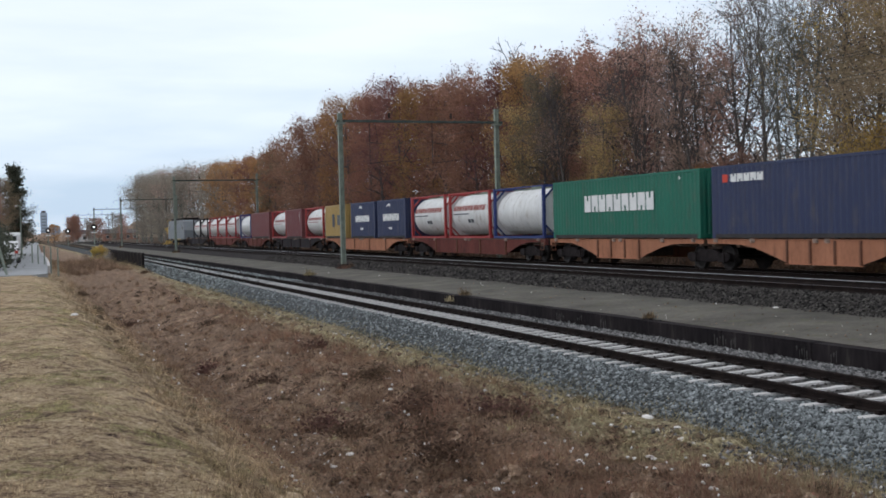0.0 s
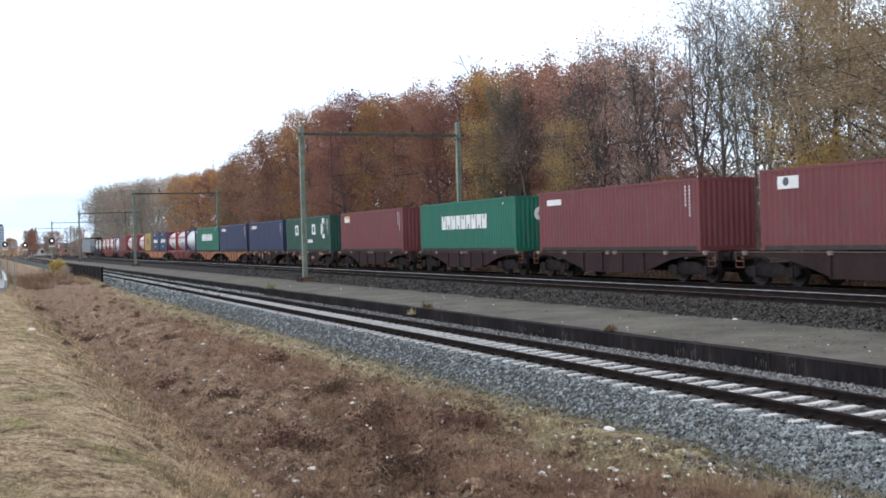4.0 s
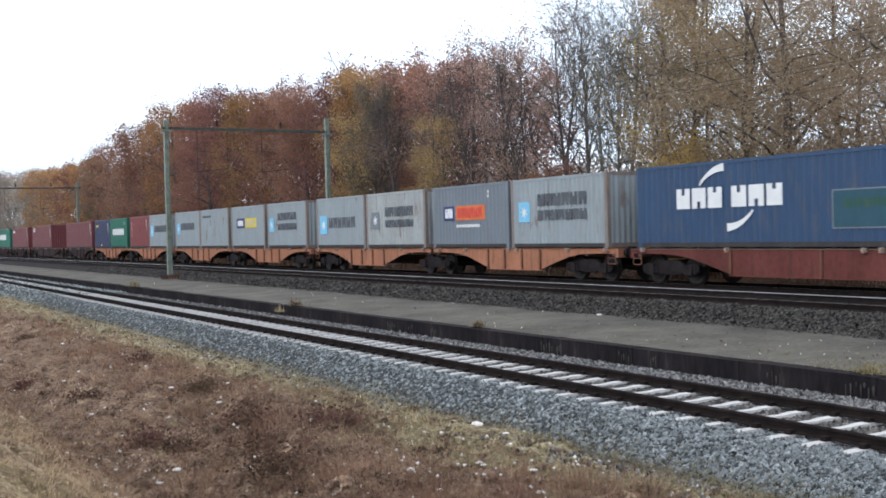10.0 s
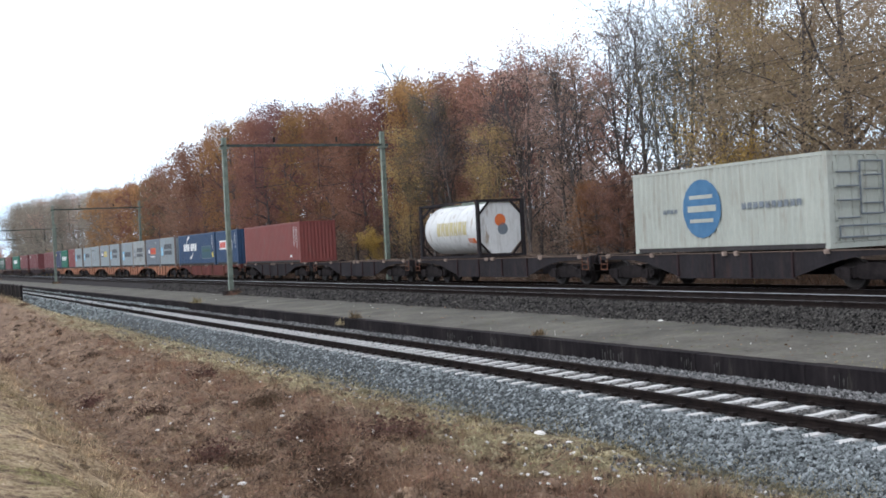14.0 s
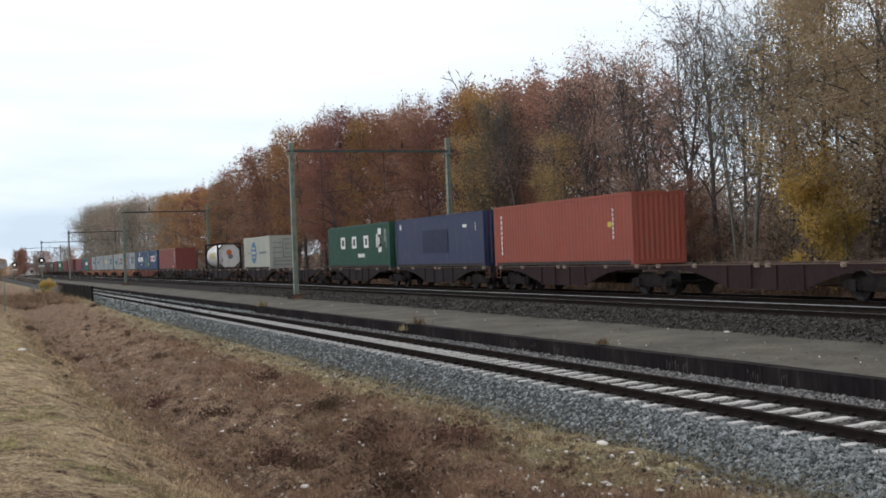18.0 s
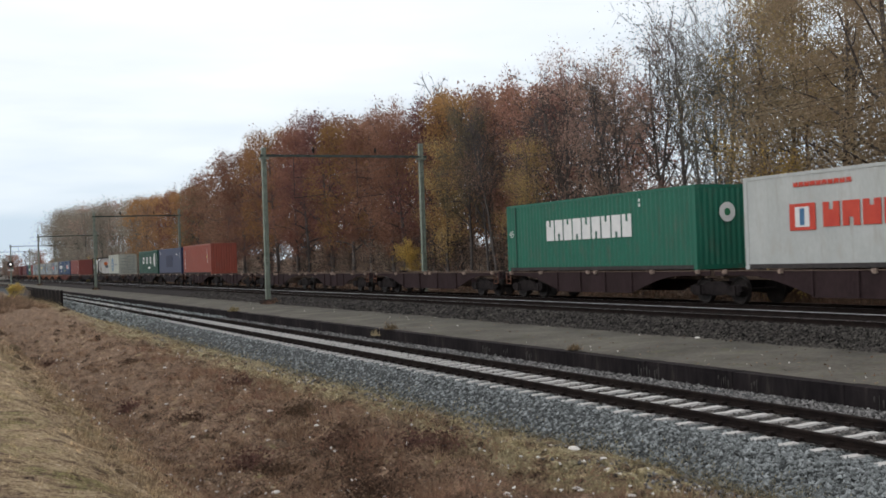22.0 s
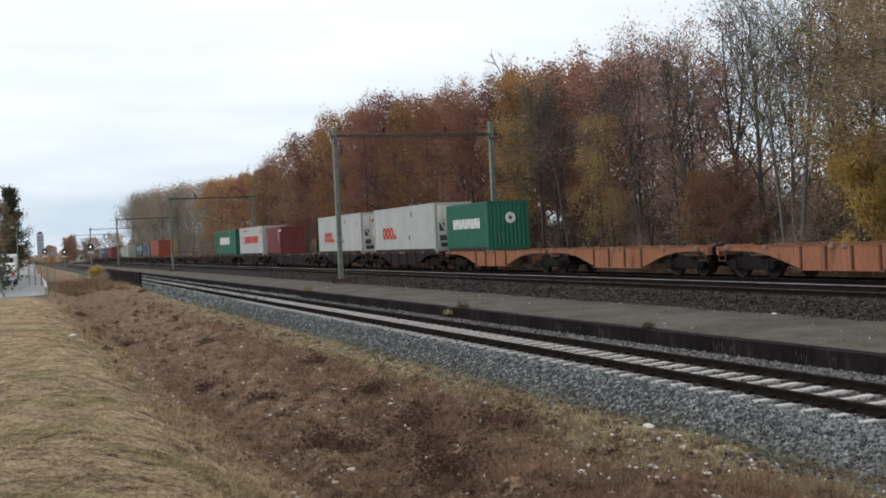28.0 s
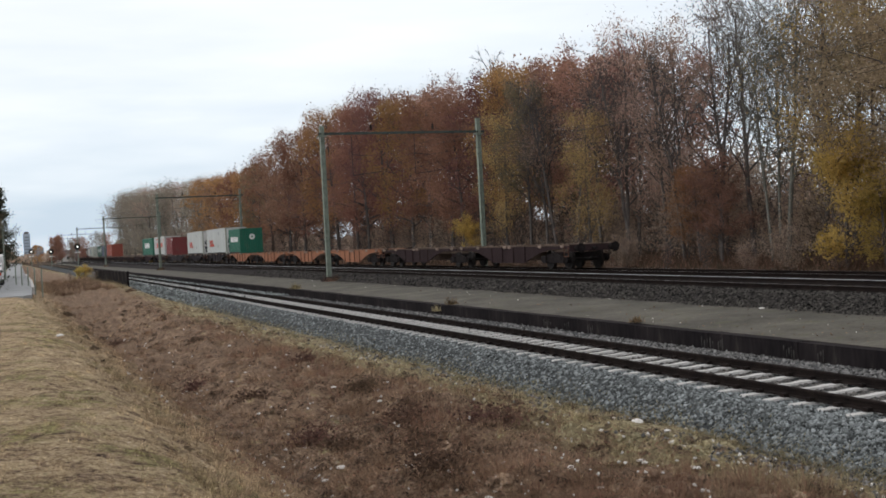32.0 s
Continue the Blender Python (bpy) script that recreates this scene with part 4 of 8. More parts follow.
def tank(u0, frame, label, marks=(), cap=True, length=6.06, radius=1.14, cladding="tank"):
    """A tank in a six-metre frame of beams."""
    L, W, H = length, 2.438, 2.59
    c = thing("tank_container", label, "tank container", group="tank containers")
    carried_by_train(c, u0 + L / 2)
    fm = M[frame]
    r = radius
    zc = DECK + H / 2 + 0.02
    shell = once(("shell", L, r, cladding), lambda: Build().turned([(-L / 2 + 0.16, r * 0.35), (-L / 2 + 0.2, r * 0.75), (-L / 2 + 0.32, r * 0.94), (-L / 2 + 0.5, r)] + [(y, r) for y in (-1.6, -1.59, 0, 0.01, 1.6, 1.61)] + [(L / 2 - 0.5, r), (L / 2 - 0.32, r * 0.94), (L / 2 - 0.2, r * 0.75), (L / 2 - 0.16, r * 0.35)], n=40).mesh("tank_shell", M[cladding], True))
    part("tank_shell", shell, None, c, at=(0, 0, zc))
    band = once(("band", r, cladding), lambda: Build().turned([(-0.04, r + 0.002), (-0.035, r + 0.012), (0.035, r + 0.012), (0.04, r + 0.002)], n=40).mesh("cladding_band", M[cladding], True))
    for y in (-1.9, -0.65, 0.65, 1.9):
        part("cladding_band", band, None, c, at=(0, y, zc))
    post = once(("tpost", frame), lambda: Build().bevel_box(-0.075, -0.08, 0, 0.075, 0.08, H, 0.012).mesh("corner_post", fm))
    for sx in (-1, 1):
        for sy in (-1, 1):
            part("corner_post", post, None, c, at=(sx * (W / 2 - 0.075), sy * (L / 2 - 0.08), DECK))
    cross = once(("tcross", frame), lambda: Build().box(-W / 2 + 0.15, -0.06, 0, W / 2 - 0.15, 0.06, 0.12).mesh("end_beam", fm))
    diag = once(("tdiag", frame), lambda: Build().rod((-W / 2 + 0.14, 0, 0.55), (-W / 2 + 0.65, 0, 0.0), 0.055, n=4).mesh("end_brace", fm))
    for sy in (-1, 1):
        for z in (0.0, H - 0.12):
            part("end_beam", cross, None, c, at=(0, sy * (L / 2 - 0.08), DECK + z))
        for rx, ry in ((0, 0), (0, 180), (180, 0), (180, 180)):
            part("end_brace", diag, None, c, at=Matrix.Translation((0, sy * (L / 2 - 0.08), DECK + (0.1 if rx == ry else H - 0.1))) @ pose(0, 0, 0, 0, 0 if rx == ry else 180, 0) @ pose(0, 0, 0, 0, 0, ry))
    long = once(("tlong", frame), lambda: Build().box(-0.05, -L / 2 + 0.16, 0, 0.05, L / 2 - 0.16, 0.11).mesh("side_beam", fm))
    for sx in (-1, 1):
        part("side_beam", long, None, c, at=(sx * (W / 2 - 0.06), 0, DECK))
    part("top_rail", once(("ttop", frame), lambda: Build().box(-0.035, -L / 2 + 0.16, 0, 0.035, L / 2 - 0.16, 0.07).mesh("top_rail", fm)), None, c, at=(-W / 2 + 0.06, 0, DECK + H - 0.08))
    part("walkway", Build().box(-0.1, -L / 2 + 0.2, 0, 0.45, L / 2 - 0.2, 0.04), M["galv"], c, at=(0, 0, zc + r + 0.02))
    part("manhole", Build().turned([(0, 0.3), (0.16, 0.3), (0.2, 0.26)], n=14, axis="z"), M["galv"], c, at=(0.1, 0.3, zc + r - 0.03), smooth=False)
    if cap:
        o = 0.56
        a, h = W / 2 - 0.17, H / 2 - 0.14
        ring = [(-a, -h + o), (-a + o, -h), (a - o, -h), (a, -h + o), (a, h - o), (a - o, h), (-a + o, h), (-a, h - o)]
        b = Build()
        b.v = [(x, 0.0, z) for x, z in ring] + [(x, 0.04, z) for x, z in ring]
        b.f = [tuple(range(8)), tuple(reversed(range(8, 16)))] + [((i + 1) % 8, i, 8 + i, 8 + (i + 1) % 8) for i in range(8)]
        part("end_cover", b, M[cladding], c, at=(0, -L / 2 + 0.12, zc))
    put_marks(c, marks)
    return c


def curved_blocks(y0, z0, width, high, n, r=1.14, gap=0.2):
    """Plain bars laid round a tank's flank."""
    b, zc, k = Build(), 1.335, 6
    for a, c, z, t in rects(y0, z0, width, high, n, gap):
        o = len(b.v)
        for i in range(k + 1):
            q = (z + (t - z) * i / k - zc) / r
            for y in (a, c):
                b.v.append((-(r + 0.014) * math.cos(q), y, zc + (r + 0.014) * math.sin(q)))
        b.f += [(o + 2 * i, o + 2 * i + 2, o + 2 * i + 3, o + 2 * i + 1) for i in range(k)]
    b.per, b.tall = (2 * k + 2) * (3 if n >= 3 else 1), True
    return b


# ---- wagons ----
def wheelset():
    b = Build().turned([(-0.98, 0.07), (0.98, 0.07)], n=8, axis="x")
    for s in (-1, 1):
        rings = [(s * 0.68, 0.46), (s * 0.685, 0.49), (s * 0.715, 0.49), (s * 0.725, 0.462), (s * 0.815, 0.455), (s * 0.815, 0.40), (s * 0.79, 0.36), (s * 0.78, 0.16), (s * 0.83, 0.12), (s * 0.86, 0.12)]
        b.turned(rings if s > 0 else rings[::-1], n=20, axis="x")
    return b


def bogie_frame():
    b = Build()
    for s in (-1, 1):
        ring = [(-1.35, 0.42), (-1.2, 0.36), (-0.55, 0.36), (-0.3, 0.30), (0.3, 0.30), (0.55, 0.36), (1.2, 0.36), (1.35, 0.42), (1.35, 0.60), (1.1, 0.66), (0.7, 0.60), (0.42, 0.74), (-0.42, 0.74), (-0.7, 0.60), (-1.1, 0.66), (-1.35, 0.60)]
        b.plate(ring, s * 1.03 - 0.06, s * 1.03 + 0.06)
        for y in (-0.9, 0.9):
            b.box(s * 1.05 - 0.1, y - 0.17, 0.30, s * 1.05 + 0.1, y + 0.17, 0.62)
            for dy in (-0.27, 0.27):
                b.rod((s * 1.05, y + dy, 0.33), (s * 1.05, y + dy, 0.60), 0.075, n=8)
    return b.box(-1.0, -0.22, 0.5, 1.0, 0.22, 0.76)


def sill_plate(L, a, c, belly):
    """The side sill: straight over the wheels, deep between them. a, c: where the wheel arches end."""
    top, shallow = 0.0, -0.17
    drop = [(-1.2, 0.0), (-0.5, -0.03), (0.2, -0.13), (0.9, -0.30), (1.6, -0.50), (2.1, belly - shallow)]
    return [(-L / 2, shallow)] + [(-a + d, shallow + e) for d, e in drop] + [(c - d, shallow + e) for d, e in drop[::-1]] + [(L / 2, shallow), (L / 2, top), (-L / 2, top)]


def platform_unit(w, colour, L, yc, bogies, load_marks=True):
    """One loading platform of a container wagon: sills, ribs, cross members, spigots."""
    m = M[colour]
    top = DECK - 0.03
    arch = L / 2 - 2.6
    key = ("sill", colour, round(L, 1))
    for s in (-1, 1):
        x = s * 1.16
        part("side_sill", once(key + (s,), lambda: Build().plate(sill_plate(L, arch, arch, -0.80), -0.02, 0.02).mesh("side_sill", m)), None, w, at=(x, yc, top))
        part("sill_flange", once(key + ("fl",), lambda: Build().box(-0.07, -L / 2, -0.03, 0.07, L / 2, 0.0).mesh("sill_flange", m if colour == "wagon_orange" else M["deck_rust"])), None, w, at=(x - s * 0.02, yc, top))
        part("lower_flange", once(key + ("lf",), lambda: Build().box(-0.07, -arch + 1.9, 0.0, 0.07, arch - 1.9, 0.025).mesh("lower_flange", m)), None, w, at=(x, yc, top - 0.82))
        # Ribs in rust brown that also paints in the shadow lines along them.
        rib = once(("rib", colour), lambda: Build().box(-0.05, -0.035, -0.78, 0.05, 0.035, -0.03).mesh("rib", M["rib_rust_shadow"] if colour in ("wagon_orange", "wagon_red") else M["wagon_plum"]))
        for i in range(4):
            part("rib", rib, None, w, at=(x + s * 0.03, yc - (arch - 2.0) + (2 * arch - 4.0) * i / 3, top))
        peg = once(("peg", colour), lambda: Build().box(-0.05, -0.07, -0.11, 0.05, 0.07, 0.03).box(-0.09, -0.04, -0.08, 0.0, 0.04, 0.015).mesh("spigot_bracket", M["peg_pale"]))
        for y in (-L / 2 + 0.6, -L / 4 - 0.4, -0.28, 0.28, L / 4 + 0.4, L / 2 - 0.6):
            part("spigot_bracket", peg, None, w, at=(x + s * 0.06, yc + y, top))
    frame = once(("frame", colour, round(L, 1)), lambda: floor_frame(L).mesh("floor_frame", M["deck_rust"]))
    part("floor_frame", frame, None, w, at=(0, yc, top))
    for y in bogies:
        bg = part("bogie", once("bogie", lambda: bogie_frame().mesh("bogie", M["under"])), None, w, at=(0, yc + y, 0))
        for dy in (-0.9, 0.9):
            ws = part("wheelset", once("wheelset", lambda: wheelset().mesh("wheelset", M["tyre_steel"])), None, bg, at=(0, dy, 0.455))
            WHEELS.append((ws, dy))


def floor_frame(L):
    b = Build().box(-0.22, -L / 2 + 0.1, -0.34, 0.22, L / 2 - 0.1, -0.05)
    for y in np.linspace(-L / 2 + 0.3, L / 2 - 0.3, 9):
        b.box(-1.12, y - 0.07, -0.26, 1.12, y + 0.07, -0.05)
    for i in range(8):
        y0, y1 = -L / 2 + 0.3 + i * (L - 0.6) / 8, -L / 2 + 0.3 + (i + 1) * (L - 0.6) / 8
        b.rod((-1.1, y0, -0.07), (1.1, y1, -0.07), 0.05, n=4).rod((1.1, y0, -0.075), (-1.1, y1, -0.075), 0.05, n=4)
    b.box(-0.5, -1.6, -0.72, 0.5, -0.6, -0.34).rod((0.6, 0.3, -0.5), (0.6, 1.5, -0.5), 0.17, n=10)
    return b


def end_gear(w, colour, y, way):
    """Buffers, head beam, hook and a hand rail at one end of a wagon; way: +1 leading, -1 trailing."""
    m = M[colour]
    part("head_beam", once(("hb", colour), lambda: Build().box(-1.2, -0.06, -0.28, 1.2, 0.06, 0.02).mesh("head_beam", m)), None, w, at=(0, y, DECK - 0.05))
    buf = once(("buf", way), lambda: Build().turned([(0, 0.11), (way * 0.28, 0.11), (way * 0.28, 0.075), (way * 0.46, 0.075), (way * 0.46, 0.2), (way * 0.5, 0.225), (way * 0.53, 0.215)][::way], n=12).mesh("buffer", M["under"]))
    for x in (-0.875, 0.875):
        part("buffer", buf, None, w, at=(x, y, 0.98))
    part("coupling_hook", once(("hook", way), lambda: Build().box(-0.05, min(0, way * 0.4), -0.06, 0.05, max(0, way * 0.4), 0.06).mesh("coupling_hook", M["under"])), None, w, at=(0, y, 0.95))
    part("hand_rail", once(("hr", way), lambda: Build().rod((0, 0, -0.05), (0, 0, -0.5), 0.018, n=5).rod((0, -way * 0.4, -0.5), (0, 0, -0.5), 0.018, n=5).rod((0, -way * 0.4, -0.05), (0, -way * 0.4, -0.5), 0.018, n=5).rod((0, -way * 0.4, -0.3), (0, 0, -0.3), 0.018, n=5).mesh("hand_rail", M["rib_rust_shadow"])), None, w, at=(-1.2, y - way * 0.08, DECK - 0.05))


def wagon(colour, u0, u1, label, halves=1):
    """A container wagon from u0 to u1; two halves share a middle bogie."""
    w = thing("container_wagon", label, "wagon", group="container wagons")
    uc = (u0 + u1) / 2
    carried_by_train(w, uc)
    b0, b1 = uc - u0 - 0.2, uc - u1 + 0.2
    if halves == 1:
        L = b0 - b1
        platform_unit(w, colour, L, 0.0, (L / 2 - 1.75, -L / 2 + 1.75))
    else:
        L = (b0 - b1) / 2 - 0.12
        platform_unit(w, colour, L, L / 2 + 0.12, (L / 2 - 1.75, -L / 2 - 0.12))
        platform_unit(w, colour, L, -L / 2 - 0.12, (-L / 2 + 1.75,))
        part("joint", Build().box(-0.3, -0.25, 0.7, 0.3, 0.25, 1.05), M["under"], w)
    end_gear(w, colour, b0, 1)
    end_gear(w, colour, b1, -1)
    return w


ORANGE = "weathered orange articulated container wagon with fish-belly sills"
DARK = "grimy dark container wagon with fish-belly sills"
for col, a, c, halves, lab in (
    ("wagon_dark", -473.4, -452.6, 1, DARK), ("wagon_red", -452.2, -430.6, 1, "dirty red container wagon under tank containers"),
    ("wagon_red", -430.3, -413.9, 1, "dirty red container wagon"), ("wagon_dark", -413.6, -393.2, 1, DARK),
    ("wagon_orange", -392.9, -371.9, 1, "faded orange container wagon"), ("wagon_red", -371.6, -351.6, 1, "dirty red container wagon under tank containers"),
    ("wagon_orange", -351.3, -325.3, 2, ORANGE), ("wagon_dark", -324.9, -298.2, 2, "dark articulated container wagon with orange patches"),
    ("wagon_plum", -297.4, -282.8, 1, DARK), ("wagon_plum", -282.1, -268.1, 1, DARK), ("wagon_plum", -267.5, -253.3, 1, DARK),
    ("wagon_plum", -252.7, -232.2, 1, DARK), ("wagon_plum", -231.6, -217.2, 1, DARK),
    ("wagon_orange", -216.9, -190.6, 2, ORANGE), ("wagon_orange", -190.2, -163.6, 2, ORANGE), ("wagon_orange", -163.2, -136.8, 2, ORANGE),
    ("wagon_red", -136.4, -116.5, 1, "rust-red container wagon with fish-belly sills"), ("wagon_dark", -116.1, -101.4, 1, DARK),
    ("wagon_dark", -101.0, -86.4, 1, "empty grimy dark container wagon"), ("wagon_dark", -86.1, -70.2, 1, DARK), ("wagon_dark", -69.9, -55.0, 1, DARK),
    ("wagon_dark", -54.7, -42.4, 1, "empty grimy dark container wagon"), ("wagon_dark", -42.2, -15.5, 2, "dark articulated container wagon"),
    ("wagon_plum", -15.2, 11.4, 2, "dark articulated container wagon, half empty"), ("wagon_plum", 11.7, 38.2, 2, "empty dark articulated container wagon"),
    ("wagon_plum", 38.5, 54.9, 1, "empty dark container wagon"), ("wagon_plum", 55.2, 85.1, 2, "plum-brown articulated container wagon"),
    ("wagon_dark", 85.4, 105.3, 1, "dark container wagon, partly empty"), ("wagon_dark", 105.6, 120.1, 1, DARK), ("wagon_dark", 120.4, 135.1, 1, DARK),
    ("wagon_orange", 135.4, 162.4, 2, ORANGE), ("wagon_orange", 162.7, 188.9, 2, "empty weathered orange articulated container wagon"),
    ("wagon_plum", 189.0, 215.9, 2, "empty dark articulated container wagon at the train's end")):
    wagon(col, a, c, lab, halves)

F20, F30, F40 = 6.058, 9.125, 12.192
patched = next(ob for ob, u in MOVING if abs(u + 311.55) < 0.1)
for y0, y1, z0, z1 in ((11.6, 10.9, 0.82, 1.08), (9.4, 8.9, 0.7, 1.05), (8.3, 7.9, 0.55, 1.0), (6.0, 5.2, 0.88, 1.08), (-2.2, -2.7, 0.85, 1.05), (-4.4, -5.5, 0.88, 1.06), (-7.6, -8.4, 0.6, 0.8), (-9.6, -10.6, 0.9, 1.08)):
    part("paint_patch", Build().box(-1.192, min(y0, y1), z0, -1.182, max(y0, y1), z1), M["wagon_orange"], patched)
part("number_plate", Build().box(-1.2, -6.2, 0.5, -1.183, -4.0, 0.82), M["peg_pale"], patched, "pale worn plate")


def ever(L, k=1.0):
    """White lettering blocks on a green side."""
    return [(blocks(2.95 * k, 1.15, 5.9 * k, 0.72 * k, 9), "mark_white"), (code_columns(Build(), -L / 2 + 1.3, 2.25, 1, 0.12), "mark_white")]


def round_mark(y, z, r, end=None, x=-1.224):
    b = Build()
    n = 20
    if end is None:
        b.v = [(x, y + r * math.cos(6.2832 * i / n), z + r * math.sin(6.2832 * i / n)) for i in range(n)] + [(x + 0.006, y + r * math.cos(6.2832 * i / n), z + r * math.sin(6.2832 * i / n)) for i in range(n)]
    else:
        b.v = [(y + r * math.cos(6.2832 * i / n), end, z + r * math.sin(6.2832 * i / n)) for i in range(n)] + [(y + r * math.cos(6.2832 * i / n), end + 0.006, z + r * math.sin(6.2832 * i / n)) for i in range(n)]
    b.f = [tuple(range(n)), tuple(reversed(range(n, 2 * n)))] + [((i + 1) % n, i, n + i, n + (i + 1) % n) for i in range(n)]
    return b


def ring_mark(y, z, ro, ri, tall=1.0, x=-1.2235):
    """A plain ring of colour."""
    b, n = Build(), 22
    for i in range(n):
        c, d = math.cos(6.2832 * i / n), math.sin(6.2832 * i / n)
        b.v += [(x, y + ro * c, z + ro * tall * d), (x, y + ri * c, z + ri * tall * d), (x + 0.006, y + ro * c, z + ro * tall * d), (x + 0.006, y + ri * c, z + ri * tall * d)]
    for i in range(n):
        o, q = 4 * i, 4 * ((i + 1) % n)
        b.f += [(o, o + 1, q + 1, q), (o, q, q + 2, o + 2), (o + 1, o + 3, q + 3, q + 1)]
    return b


def swoosh(y, z, r, a0, a1, w, x=-1.2235):
    """An arc of plain colour that narrows towards one end."""
    b = Build()
    n = 9
    pts = []
    for i in range(n + 1):
        a = radians(a0 + (a1 - a0) * i / n)
        h = w * (0.25 + 0.75 * i / n)
        pts.append(((y + (r - h / 2) * math.cos(a), z + (r - h / 2) * math.sin(a)), (y + (r + h / 2) * math.cos(a), z + (r + h / 2) * math.sin(a))))
    for p, q in pts:
        b.v += [(x, *p), (x, *q), (x + 0.006, *p), (x + 0.006, *q)]
    for i in range(n):
        o = 4 * i
        b.f += [(o, o + 1, o + 5, o + 4), (o + 2, o + 6, o + 7, o + 3), (o, o + 4, o + 6, o + 2), (o + 1, o + 3, o + 7, o + 5)]
    return b


def codes(L, z=2.25, n=9):
    b = code_columns(Build(), -L / 2 + 0.55, z, n, 0.085)
    return [(code_columns(b, -L / 2 + 0.8, z, n - 3, 0.085), "mark_white")]


def star_panel(y, z, w, colour="mark_sky"):
    b = Build()
    for i in range(14):
        a, r = 6.2832 * i / 14, w * (0.36 if i % 2 == 0 else 0.12)
        b.v.append((-1.229, y + r * math.cos(a), z + r * math.sin(a)))
    b.v.append((-1.229, y, z))
    b.f = [(i, (i + 1) % 14, 14) for i in range(14)]
    return [(panel(y - w / 2, z - w / 2, y + w / 2, z + w / 2), colour), (b, "mark_white")]


def hollow(y, z, w, h, x=-1.2235):
    """A plain upright frame of colour."""
    b = Build()
    b.box(x, y - 0.28 * w, z, x + 0.006, y, z + h).box(x, y - w, z, x + 0.006, y - 0.72 * w, z + h)
    return b.box(x, y - 0.72 * w, z, x + 0.006, y - 0.28 * w, z + 0.24 * h).box(x, y - 0.72 * w, z + 0.76 * h, x + 0.006, y - 0.28 * w, z + h)


def line_blocks(rows, colour):
    return [(blocks(*r), colour) for r in rows]


def number(text, size):
    """Painted figures as a thin flat mesh."""
    cu = bpy.data.curves.new("figures", "FONT")
    cu.body, cu.size, cu.extrude, cu.resolution_u = text, size, 0.002, 2
    tmp = bpy.data.objects.new("figures", cu)
    me = bpy.data.meshes.new_from_object(tmp)
    bpy.data.objects.remove(tmp)
    bpy.data.curves.remove(cu)
    me.materials.clear()
    me.materials.append(M["mark_white"])
    return me


